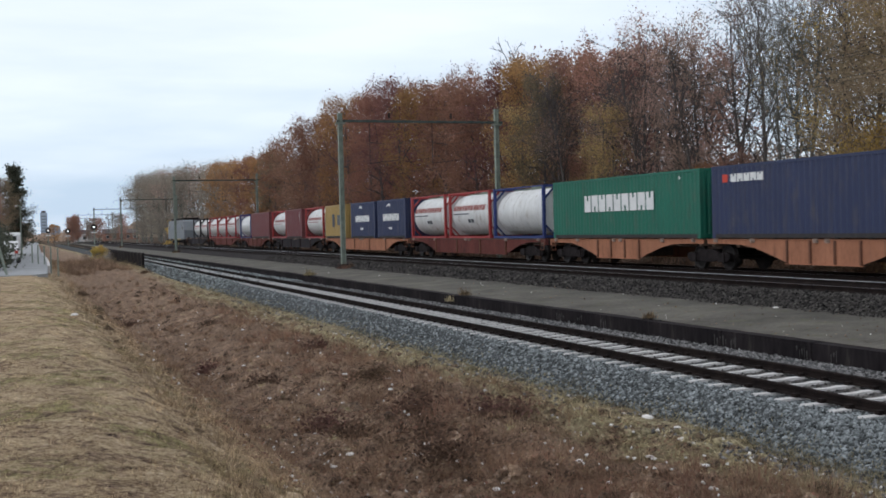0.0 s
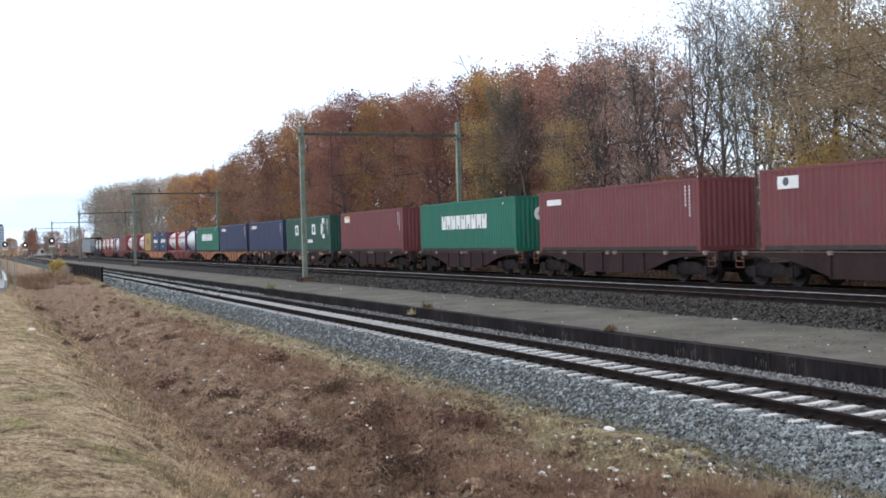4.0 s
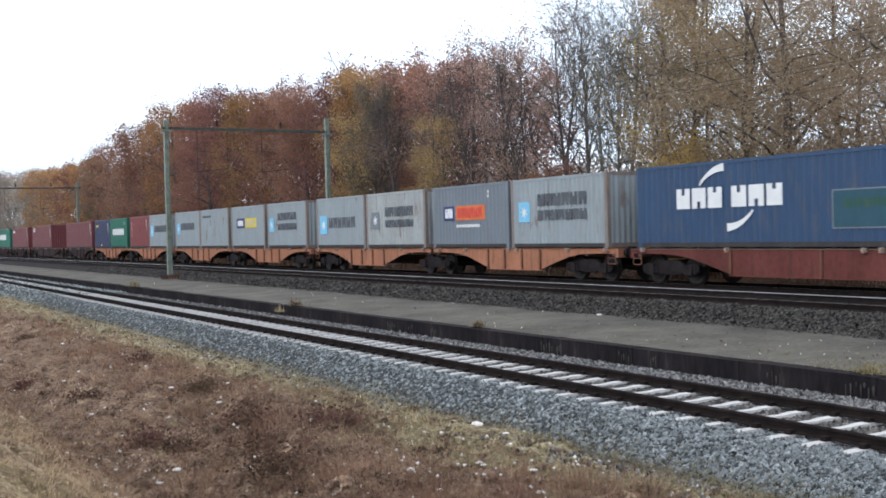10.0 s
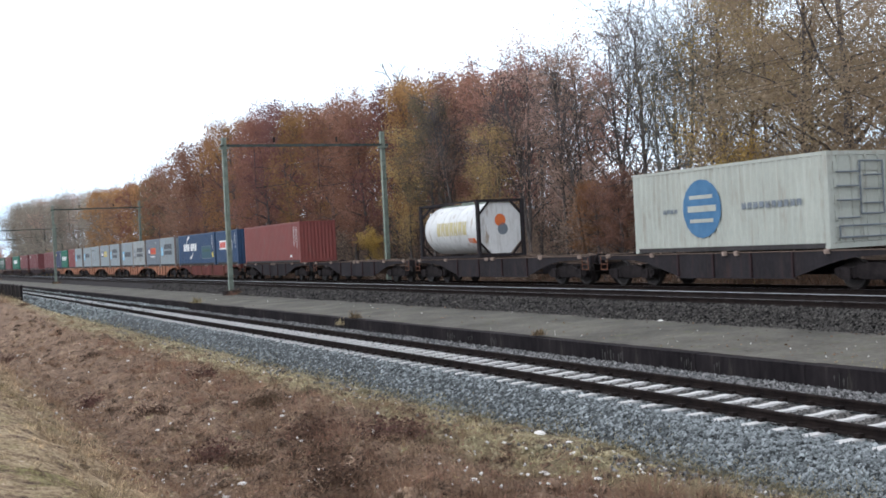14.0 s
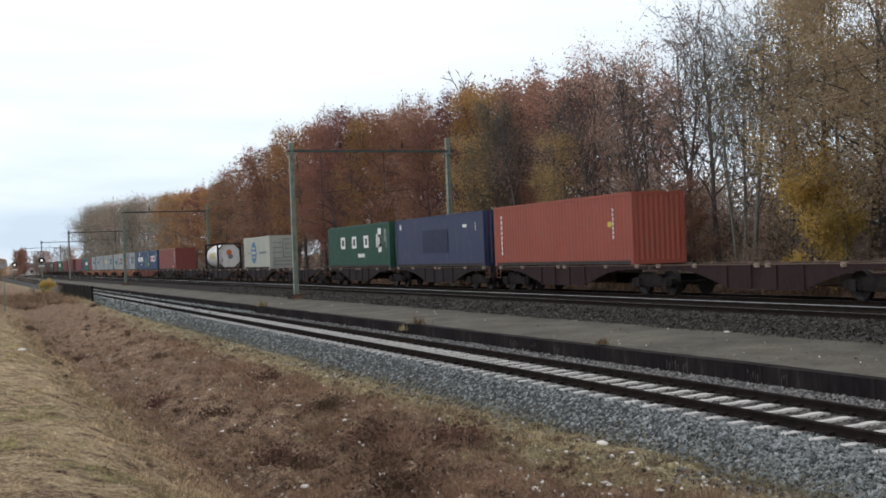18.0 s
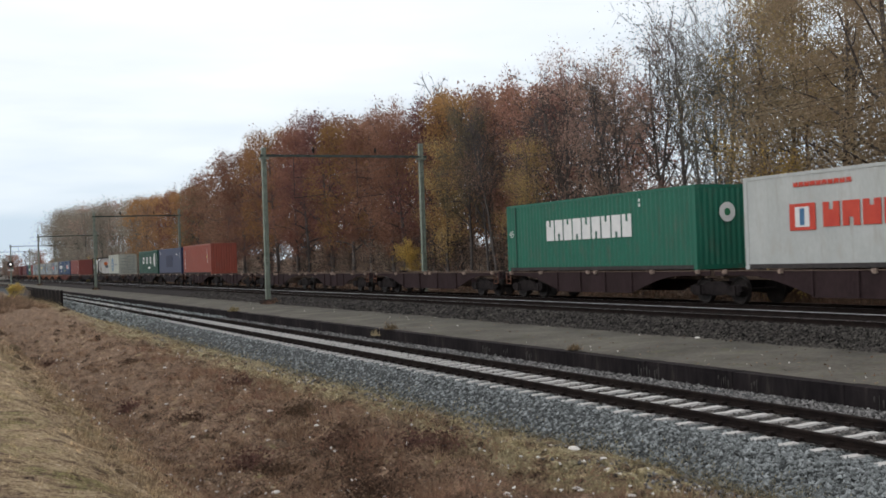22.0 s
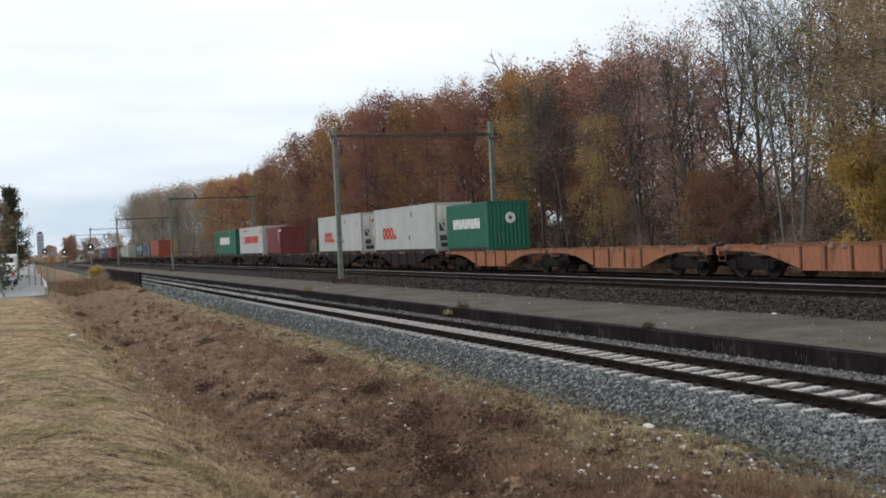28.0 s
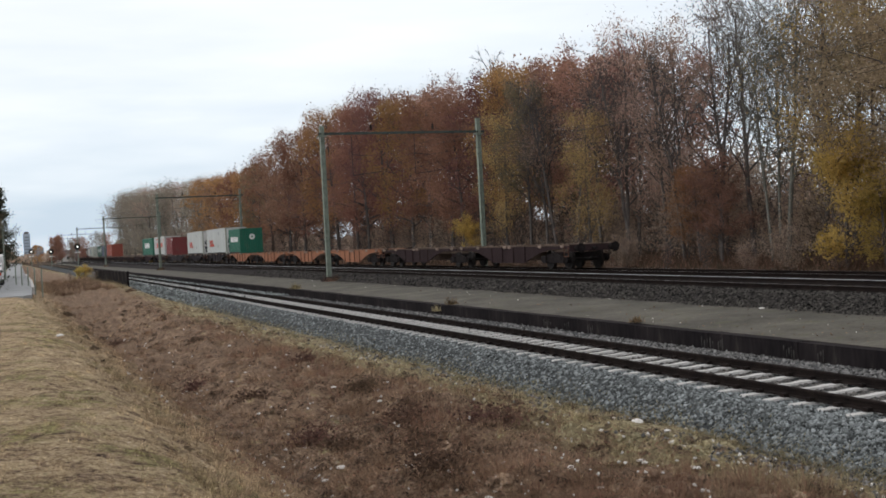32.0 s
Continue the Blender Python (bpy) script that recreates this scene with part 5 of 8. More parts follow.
def load():
    # head of the train
    for u0, fr in ((-466.0, "wagon_dark"), (-459.6, "wagon_dark"), (-451.9, "bright_red"), (-445.6, "bright_red"), (-439.3, "bright_red")):
        tank(u0, fr, "white tank container in a %s frame" % ("red" if fr == "bright_red" else "dark"), [(curved_blocks(2.2, 1.5, 4.4, 0.24, 10), "mark_rust"), (curved_blocks(2.2, 1.3, 4.2, 0.06, 1), "mark_rust")])
    tank(-430.2, "mark_navy", "white tank container in a blue frame")
    container("maroon", F30, 2.6, -423.7, "dull red freight container")
    tank(-413.2, "bright_red", "white tank container in a red frame", [(curved_blocks(2.2, 1.5, 4.4, 0.24, 10), "mark_rust"), (curved_blocks(2.2, 1.3, 4.2, 0.06, 1), "mark_rust")])
    container("maroon", F20, 2.6, -406.9, "dull red freight container", codes(F20))
    tank(-399.5, "bright_red", "white tank container in a red frame", [(curved_blocks(2.2, 1.5, 4.4, 0.24, 10), "mark_rust"), (curved_blocks(2.2, 1.3, 4.2, 0.06, 1), "mark_rust")])
    container("ochre", F20, 2.6, -392.6, "ochre yellow freight container with a dark mark", [(panel(0.9, 0.9, 0.2, 1.9), "mark_black"), (blocks(-0.6, 1.0, 0.9, 0.8, 1), "mark_black")])
    for u0 in (-385.1, -378.4):
        container("navy", F20, 2.6, u0, "navy blue freight container with white lettering", [(blocks(1.75, 1.18, 3.5, 0.46, 7), "mark_white"), (swoosh(0.5, 1.42, 0.85, 60, 115, 0.2), "mark_white"), (swoosh(0.2, 1.4, 0.75, 300, 245, 0.2), "mark_white")])
    for u0 in (-371.2, -364.5):
        tank(u0, "bright_red", "white tank container with red lettering in a red frame", [(curved_blocks(2.45, 1.55, 4.7, 0.30, 11), "mark_rust"), (curved_blocks(2.45, 1.33, 3.0, 0.07, 1), "mark_black"), (curved_blocks(0.3, 0.85, 0.9, 0.22, 2), "mark_black")])
    tank(-357.9, "mark_navy", "white tank container in a blue frame")
    container("green", F40, 2.6, -350.75, "bright green freight container with white lettering", ever(F40))
    container("navy", F40, 2.6, -337.8, "navy blue freight container with a small white mark", codes(F40) + [(blocks(4.9, 2.0, 1.9, 0.28, 5), "mark_white"), (blocks(5.4, 2.0, 0.35, 0.28, 1, -1.2235, 0.1), "mark_red")])
    container("navy", F40, 2.6, -324.4, "navy blue freight container with a small white mark", codes(F40) + [(blocks(4.9, 2.0, 1.9, 0.28, 5), "mark_white"), (blocks(5.4, 2.0, 0.35, 0.28, 1, -1.2235, 0.1), "mark_red")])
    uasc = lambda: codes(F40) + [(hollow(3.3 - 2.35 * i, 1.25, 0.9, 0.78), "mark_white") for i in range(4)] + [(blocks(-5.05 + 0.95, 0.95, 0.6, 1.45, 1, -1.2235, 0.05), "mark_white"), (blocks(-0.2, 0.65, 1.3, 0.24, 5, -1.2235, 0.05), "mark_white")]
    container("dark_green", F40, 2.6, -311.05, "dark green freight container with widely spaced white lettering", uasc())
    container("maroon", F40, 2.6, -296.3, "dull maroon freight container with a small yellow and white plate", codes(F40) + [(panel(5.2, 1.95, 4.1, 2.35), "mark_white"), (panel(5.0, 2.2, 4.1, 2.38, -1.229), "mark_yellow")])
    container("green", F40, 2.6, -281.2, "bright green freight container with white lettering and a round white mark", ever(F40) + [(round_mark(0.1, 1.75, 0.34, end=-F40 / 2 - 0.03), "mark_white"), (round_mark(0.1, 1.75, 0.13, end=-F40 / 2 - 0.036), "mark_green")])
    container("maroon", F40, 2.6, -266.6, "dull maroon freight container with a small white plate", codes(F40) + [(panel(5.3, 2.0, 4.0, 2.25), "mark_white")])
    container("maroon", F40, 2.6, -251.1, "dull maroon freight container with a small black and white plate", codes(F40) + [(panel(5.2, 1.95, 4.2, 2.35), "mark_white"), (round_mark(4.8, 2.18, 0.14, x=-1.229), "mark_black")])
    container("maroon", F40, 2.6, -230.2, "dull maroon freight container", codes(F40))
    container("navy", F20, 2.6, -216.6, "navy blue freight container with a small yellow plate", codes(F20, 2.2, 8) + [(panel(2.4, 1.95, 1.5, 2.15), "mark_yellow"), (blocks(0.5, 0.2, 0.3, 0.15, 1, -1.2235, 0.1), "mark_white")])
    container("green", F20, 2.6, -210.3, "bright green freight container with white lettering", [(blocks(2.05, 1.15, 4.1, 0.55, 9), "mark_white"), (code_columns(Build(), -2.2, 2.2, 2, 0.12), "mark_white")])
    container("deep_red", F20, 2.6, -203.1, "deep red freight container with a white upright mark", codes(F20, 2.2, 7) + [(code_columns(Build(), 2.35, 2.0, 6, 0.14), "mark_white")])
    two = [(1.9, 1.55, 3.2, 0.42, 6), (1.9, 1.0, 3.4, 0.36, 7)]
    container("grey", F20, 2.6, -196.9, "pale grey freight container with black lettering and a blue star plate", star_panel(2.15, 1.35, 0.85) + line_blocks([(1.45, 1.25, 3.3, 0.5, 6)], "mark_black"))
    container("grey", F20, 2.6, -189.5, "pale grey freight container with black lettering and a blue star plate", star_panel(2.15, 1.4, 0.8) + line_blocks([(1.55, 1.3, 3.3, 0.5, 6)], "mark_black"))
    container("grey", F20, 2.6, -183.4, "pale grey freight container with one short black line", line_blocks([(2.4, 2.05, 1.9, 0.16, 8, -1.2235, 0.2)], "mark_black"))
    container("grey", F20, 2.6, -176.7, "pale grey freight container with a blue and yellow plate", [(panel(2.0, 1.25, 0.5, 1.85), "mark_navy"), (blocks(1.75, 1.38, 1.0, 0.34, 3, -1.229), "mark_white"), (panel(0.45, 1.25, -1.6, 1.85), "mark_yellow"), (blocks(0.3, 1.4, 1.7, 0.3, 6, -1.229), "mark_gold")])
    container("grey", F20, 2.6, -170.2, "pale grey freight container with two lines of black lettering", star_panel(2.3, 1.35, 0.8) + line_blocks([(1.3, 1.6, 2.9, 0.42, 6), (1.3, 1.05, 2.9, 0.36, 7)], "mark_black"))
    container("grey", F20, 2.6, -162.75, "pale grey freight container with black lettering and a blue star plate", star_panel(2.05, 1.2, 0.95) + line_blocks([(1.35, 1.05, 3.3, 0.52, 6)], "mark_black"))
    container("worn_grey", F20, 2.6, -156.55, "rust-stained pale grey freight container with two lines of black lettering", star_panel(2.0, 1.3, 0.8, "slate") + line_blocks([(0.95, 1.47, 2.9, 0.44, 6), (0.95, 0.97, 2.9, 0.34, 7)], "mark_black"), frame="rusted")
    container("slate", F20, 2.6, -149.75, "slate grey freight container with a navy and orange plate", [(panel(2.1, 1.15, 1.2, 1.75), "mark_navy"), (blocks(1.95, 1.25, 0.65, 0.4, 3, -1.229), "mark_white"), (panel(1.05, 1.15, -1.3, 1.75), "mark_orange"), (blocks(0.9, 1.25, 2.0, 0.4, 6, -1.229), "mark_red"), (blocks(1.0, 0.85, 1.9, 0.12, 9, -1.2235, 0.2), "mark_white"), (code_columns(Build(), -1.6, 2.2, 2, 0.12), "mark_white")])
    container("grey", F20, 2.6, -143.5, "pale grey freight container with two lines of black lettering", star_panel(2.1, 1.35, 0.75) + line_blocks([(1.2, 1.55, 3.1, 0.45, 6), (1.2, 1.02, 3.1, 0.38, 7)], "mark_black"))
    container("blue", F40, 2.6, -135.85, "dark blue freight container with large white lettering", codes(F40) + [(blocks(4.15, 1.2, 2.1, 0.62, 3), "mark_white"), (blocks(1.75, 1.2, 2.1, 0.62, 3), "mark_white"), (swoosh(2.0, 0.9, 1.5, 42, 88, 0.24), "mark_white"), (swoosh(2.0, 2.1, 1.5, 222, 268, 0.24), "mark_white"), (panel(-2.0, 0.5, -5.0, 1.55), "slate"), (panel(-2.05, 0.54, -4.95, 1.51, -1.229), "mark_teal"), (blocks(-2.4, 1.05, 2.2, 0.25, 7, -1.233), "dark_green"), (panel(-5.2, 0.6, -5.65, 1.0), "mark_yellow")])
    container("blue", F20, 2.6, -123.15, "dark blue container, white plate with red and navy lettering", codes(F20) + [(panel(2.0, 1.15, -1.55, 1.85), "mark_white"), (blocks(1.85, 1.27, 1.6, 0.46, 3, -1.229), "mark_red"), (blocks(0.05, 1.27, 1.5, 0.46, 3, -1.229), "mark_navy")])
    container("red", F40, 2.6, -115.2, "faded red freight container with upright white code lines", codes(F40, 2.2, 11) + [(code_columns(Build(), -4.95, 2.2, 8, 0.11), "mark_white"), (blocks(-4.0, 0.35, 0.5, 0.14, 2, -1.2235, 0.2), "mark_white")])
    tank(-85.15, "wagon_dark", "white tank container with worn gold lettering in a dark frame", [(curved_blocks(1.25, 1.05, 3.1, 0.62, 7), "mark_gold"), (curved_blocks(-1.75, 0.62, 0.75, 0.26, 2), "mark_orange"), (round_mark(0.0, 1.65, 0.28, end=-3.03 + 0.108), "mark_orange"), (round_mark(0.12, 1.25, 0.26, end=-3.03 + 0.108), "slate")], cap=True)
    bulk = container("cream", F30, 2.75, -67.4, "cream bulk container with a round blue mark", [(round_mark(0.9, 1.4, 0.95), "mark_blue"), (panel(1.6, 1.3, 0.2, 1.5, -1.23), "cream"), (panel(1.5, 0.95, 0.35, 1.07, -1.23), "cream"), (panel(1.5, 1.72, 0.35, 1.84, -1.23), "cream"), (blocks(2.9, 1.3, 0.8, 0.14, 4, -1.2235, 0.3), "slate"), (blocks(-1.0, 1.28, 2.6, 0.2, 10, -1.2235, 0.3), "slate")], doors_aft=True)
    for x0, z0, x1, z1 in ((-0.05, 0.95, 0.85, 2.45), (-0.9, 0.3, 0.95, 0.62)):
        for p, q in (((x0, z0), (x1, z0)), ((x1, z0), (x1, z1)), ((x1, z1), (x0, z1)), ((x0, z1), (x0, z0))):
            part("end_bar", Build().rod((p[0], 0, p[1]), (q[0], 0, q[1]), 0.026, n=5), M["slate"], bulk, at=(0, -F30 / 2 - 0.07, DECK))
    for z in (0.85, 1.35, 1.75, 2.15):
        part("rung", Build().rod((-0.95, 0, z), (-0.1, 0, z), 0.022, n=5), M["slate"], bulk, at=(0, -F30 / 2 - 0.07, DECK))
    for z in (1.25, 1.65, 2.05):
        part("rung", Build().rod((0.1, 0, z), (0.8, 0, z), 0.022, n=5), M["slate"], bulk, at=(0, -F30 / 2 - 0.07, DECK))
    container("dark_green", F40, 2.75, -41.75, "dark green freight container with widely spaced white lettering", uasc())
    container("navy", F40, 2.75, -28.45, "navy blue smooth-sided freight container with a dark patch", [(panel(1.9, 0.75, -1.6, 2.0), "mark_patch"), (blocks(5.4, 2.15, 0.3, 0.3, 2, -1.2235, 0.2), "mark_white"), (panel(-3.6, 2.0, -4.1, 2.15), "mark_white"), (code_columns(Build(), -5.2, 2.1, 3, 0.1), "mark_white")], smooth_side=True)
    container("orange_red", F40, 2.8, -15.05, "orange-red freight container with upright white lettering", [(code_columns(Build(), 5.2, 2.2, 8, 0.16), "mark_white"), (code_columns(Build(), -4.75, 2.1, 7, 0.12), "mark_white"), (panel(-4.3, 1.5, -4.6, 1.7), "mark_yellow")])
    long_box = container("green", 13.716, 2.9, 55.7, "long bright green freight container with white lettering", [(blocks(3.3, 1.25, 6.4, 0.85, 9), "mark_white"), (code_columns(Build(), -3.6, 2.5, 2, 0.12), "mark_white"), (round_mark(0.1, 1.95, 0.34, end=-13.716 / 2 - 0.03), "mark_white"), (round_mark(0.1, 1.95, 0.13, end=-13.716 / 2 - 0.036), "mark_green")])
    part("side_seam", Build().box(-1.225, 6.0, 0.16, -1.19, 6.07, 2.8), M["dark_green"], long_box, at=(0, 0, DECK))
    part("length_number", number("45", 0.42), None, long_box, "white painted number", at=Matrix.Translation((-1.227, 6.62, DECK + 1.5)) @ Matrix.Rotation(radians(-90), 4, "Z") @ Matrix.Rotation(radians(90), 4, "X"))
    container("white", F40, 2.9, 71.9, "white freight container with large red lettering", [(panel(4.0, 1.15, 2.9, 1.95), "mark_red"), (panel(3.75, 1.25, 3.15, 1.85, -1.23), "mark_white"), (panel(3.55, 1.3, 3.35, 1.8, -1.234), "mark_blue"), (blocks(2.6, 1.22, 3.1, 0.72, 4), "mark_red"), (blocks(-0.75, 1.22, 3.1, 0.72, 4), "mark_red"), (blocks(3.8, 2.45, 2.4, 0.14, 10, -1.2235, 0.2), "mark_red"), (panel(-5.2, 2.1, -5.7, 2.5), "mark_red")], smooth_side=True)
    container("deep_red", F20, 2.6, 86.0, "deep red freight container with white code lines", codes(F20) + [(code_columns(Build(), 2.4, 2.1, 6, 0.15), "mark_white"), (blocks(0.65, 2.1, 0.9, 0.26, 3).moved(0, -F20 / 2 - 0.4, 0), "mark_white")])
    for u0 in (106.5, 121.85):
        c = container("white", F40, 2.9, u0, "pale refrigerated container with red rings and white machine end", [(ring_mark(3.78, 1.24, 0.38, 0.17, 1.08), "mark_red"), (ring_mark(3.02, 1.24, 0.38, 0.15, 1.08), "mark_red"), (ring_mark(2.26, 1.24, 0.38, 0.19, 1.08), "mark_red"), (panel(1.82, 0.84, 1.3, 1.12), "mark_red"), (panel(-1.2, 0.75, -1.42, 1.0), "mark_black"), (panel(-1.7, 2.2, -2.0, 2.5), "slate"), (code_columns(Build(), -5.3, 2.2, 3, 0.12), "slate")], smooth_side=True, frame="cream")
        at = Matrix.Translation((0, -F40 / 2, DECK))
        part("machine_panel", Build().box(-1.02, -0.03, 0.12, 1.02, 0.03, 2.72), M["tank"], c, at=at)
        part("upper_cover", Build().bevel_box(-0.98, -0.09, 1.92, 0.98, -0.031, 2.6, 0.02), M["tank"], c, at=at)
        part("fan_shroud", Build().turned([(-0.14, 0.40), (-0.12, 0.48), (-0.031, 0.50)], n=24), M["tank"], c, at=at @ Matrix.Translation((0.1, 0, 1.33)))
        part("fan", Build().turned([(-0.17, 0.1), (-0.165, 0.34), (-0.145, 0.36)], n=20), M["slate"], c, at=at @ Matrix.Translation((0.1, 0, 1.33)))
        part("fan_hub", Build().turned([(-0.2, 0.1), (-0.172, 0.13)], n=12), M["mark_black"], c, at=at @ Matrix.Translation((0.1, 0, 1.33)))
        # Flat black plates painted in for the shaded voids of the machine end.
        for x0, z0, x1, z1 in ((-0.95, 0.62, -0.5, 0.95), (-0.95, 1.2, -0.62, 1.7), (0.66, 0.66, 0.95, 1.62), (-0.9, 0.24, -0.3, 0.48), (0.35, 0.26, 0.92, 0.46)):
            part("grille", Build().box(x0, -0.045, z0, x1, -0.031, z1), M["mark_black"], c, at=at)
        for x0, x1 in ((-0.92, -0.16), (0.95, 0.3)):
            part("strut", Build().rod((x0, -0.1, 1.78), (x1, -0.1, 0.42), 0.045, n=6), M["tank"], c, at=at)
        part("lower_beam", Build().box(-1.0, -0.11, 0.50, 1.0, -0.032, 0.58), M["cream"], c, at=at)
        part("marking", blocks(0.42, 2.2, 0.84, 0.22, 4, x=0.0), M["mark_red"], c, at=Matrix.Translation((0, -F40 / 2 - 0.095, DECK)) @ pose(0, 0, 0, 0, 0, 90))
    container("green", F20, 2.6, 136.0, "bright green freight container with a round white mark", [(blocks(2.0, 1.2, 4.0, 0.55, 9), "mark_white"), (round_mark(0.1, 1.7, 0.3, end=-F20 / 2 - 0.03), "mark_white"), (round_mark(0.1, 1.7, 0.11, end=-F20 / 2 - 0.036), "mark_green"), (blocks(0, 0, 1.6, 0.14, 7, x=0.0).moved(0, 0, 0), "mark_white")])


load()


def locomotive():
    lo = thing("locomotive", "grey electric locomotive at the head of the train", "locomotive")
    carried_by_train(lo, -483.0)
    L = 18.9
    b = Build()
    ring = [(-L / 2, 1.0), (L / 2, 1.0), (L / 2, 2.3), (L / 2 - 0.9, 3.6), (L / 2 - 1.6, 3.85), (-L / 2 + 1.6, 3.85), (-L / 2 + 0.9, 3.6), (-L / 2, 2.3)]
    part("body", b.plate(ring, -1.47, 1.47), M["loco"], lo)
    part("roof", Build().box(-1.2, -L / 2 + 2.2, 3.85, 1.2, L / 2 - 2.2, 4.15), M["under"], lo)
    for s in (-1, 1):
        part("cab_window", Build().box(-1.2, -0.02, 0, 1.2, 0.02, 0.75), M["glass_dark"], lo, at=Matrix.Translation((0, s * (L / 2 - 0.32), 2.65)) @ pose(0, 0, 0, s * 34.7))
        part("side_window", Build().box(-1.49, -0.35, 2.5, -1.475, 0.35, 3.1), M["glass_dark"], lo, at=(0, s * (L / 2 - 1.9), 0))
        part("louvre", Build().box(-1.49, -2.6, 2.6, -1.475, 2.6, 3.3), M["slate"], lo, at=(0, s * 3.2, 0))
        bg = part("bogie", once("bogie", lambda: bogie_frame().mesh("bogie", M["under"])), None, lo, at=(0, s * 5.2, 0))
        for dy in (-0.9, 0.9):
            ws = part("wheelset", once("wheelset", lambda: wheelset().mesh("wheelset", M["tyre_steel"])), None, bg, at=(0, dy, 0.455))
            WHEELS.append((ws, dy))
        for x in (-0.875, 0.875):
            part("buffer", Build().turned([(0, 0.12), (0.4, 0.12), (0.42, 0.24), (0.46, 0.24)], n=12), M["under"], lo, at=Matrix.Translation((x, s * L / 2, 1.03)) @ pose(0, 0, 0, 0, 0, 0 if s > 0 else 180))
    part("pantograph", Build().rod((-0.6, -5, 4.15), (-0.2, -6.4, 4.9), 0.04).rod((0.6, -5, 4.15), (0.2, -6.4, 4.9), 0.04).rod((0, -6.4, 4.9), (0, -5.0, 5.55), 0.04).box(-0.9, -5.1, 5.53, 0.9, -4.9, 5.58), M["under"], lo)


locomotive()


def motions():
    """The train rolls away along its line and every wheelset turns with it."""
    seconds = [0.5 * i for i in range(65)]
    for ob, u in MOVING:
        walk(ob, [(t, pose(TRAIN_X, run(t) - u, 0.0)) for t in seconds])
    keyed = {}
    for ws, dy in WHEELS:
        if dy not in keyed:
            rows = [(i / FPS, pose(0, dy, 0.455) @ Matrix.Rotation(-(run(i / FPS) - run(0.0)) / 0.455, 4, "X")) for i in range(32 * FPS + 1)]
            walk(ws, rows)
            keyed[dy] = ws.animation_data
        else:
            ws.rotation_mode = "QUATERNION"
            ws.animation_data_create()
            ws.animation_data.action = keyed[dy].action
            ws.animation_data.action_slot = keyed[dy].action_slot

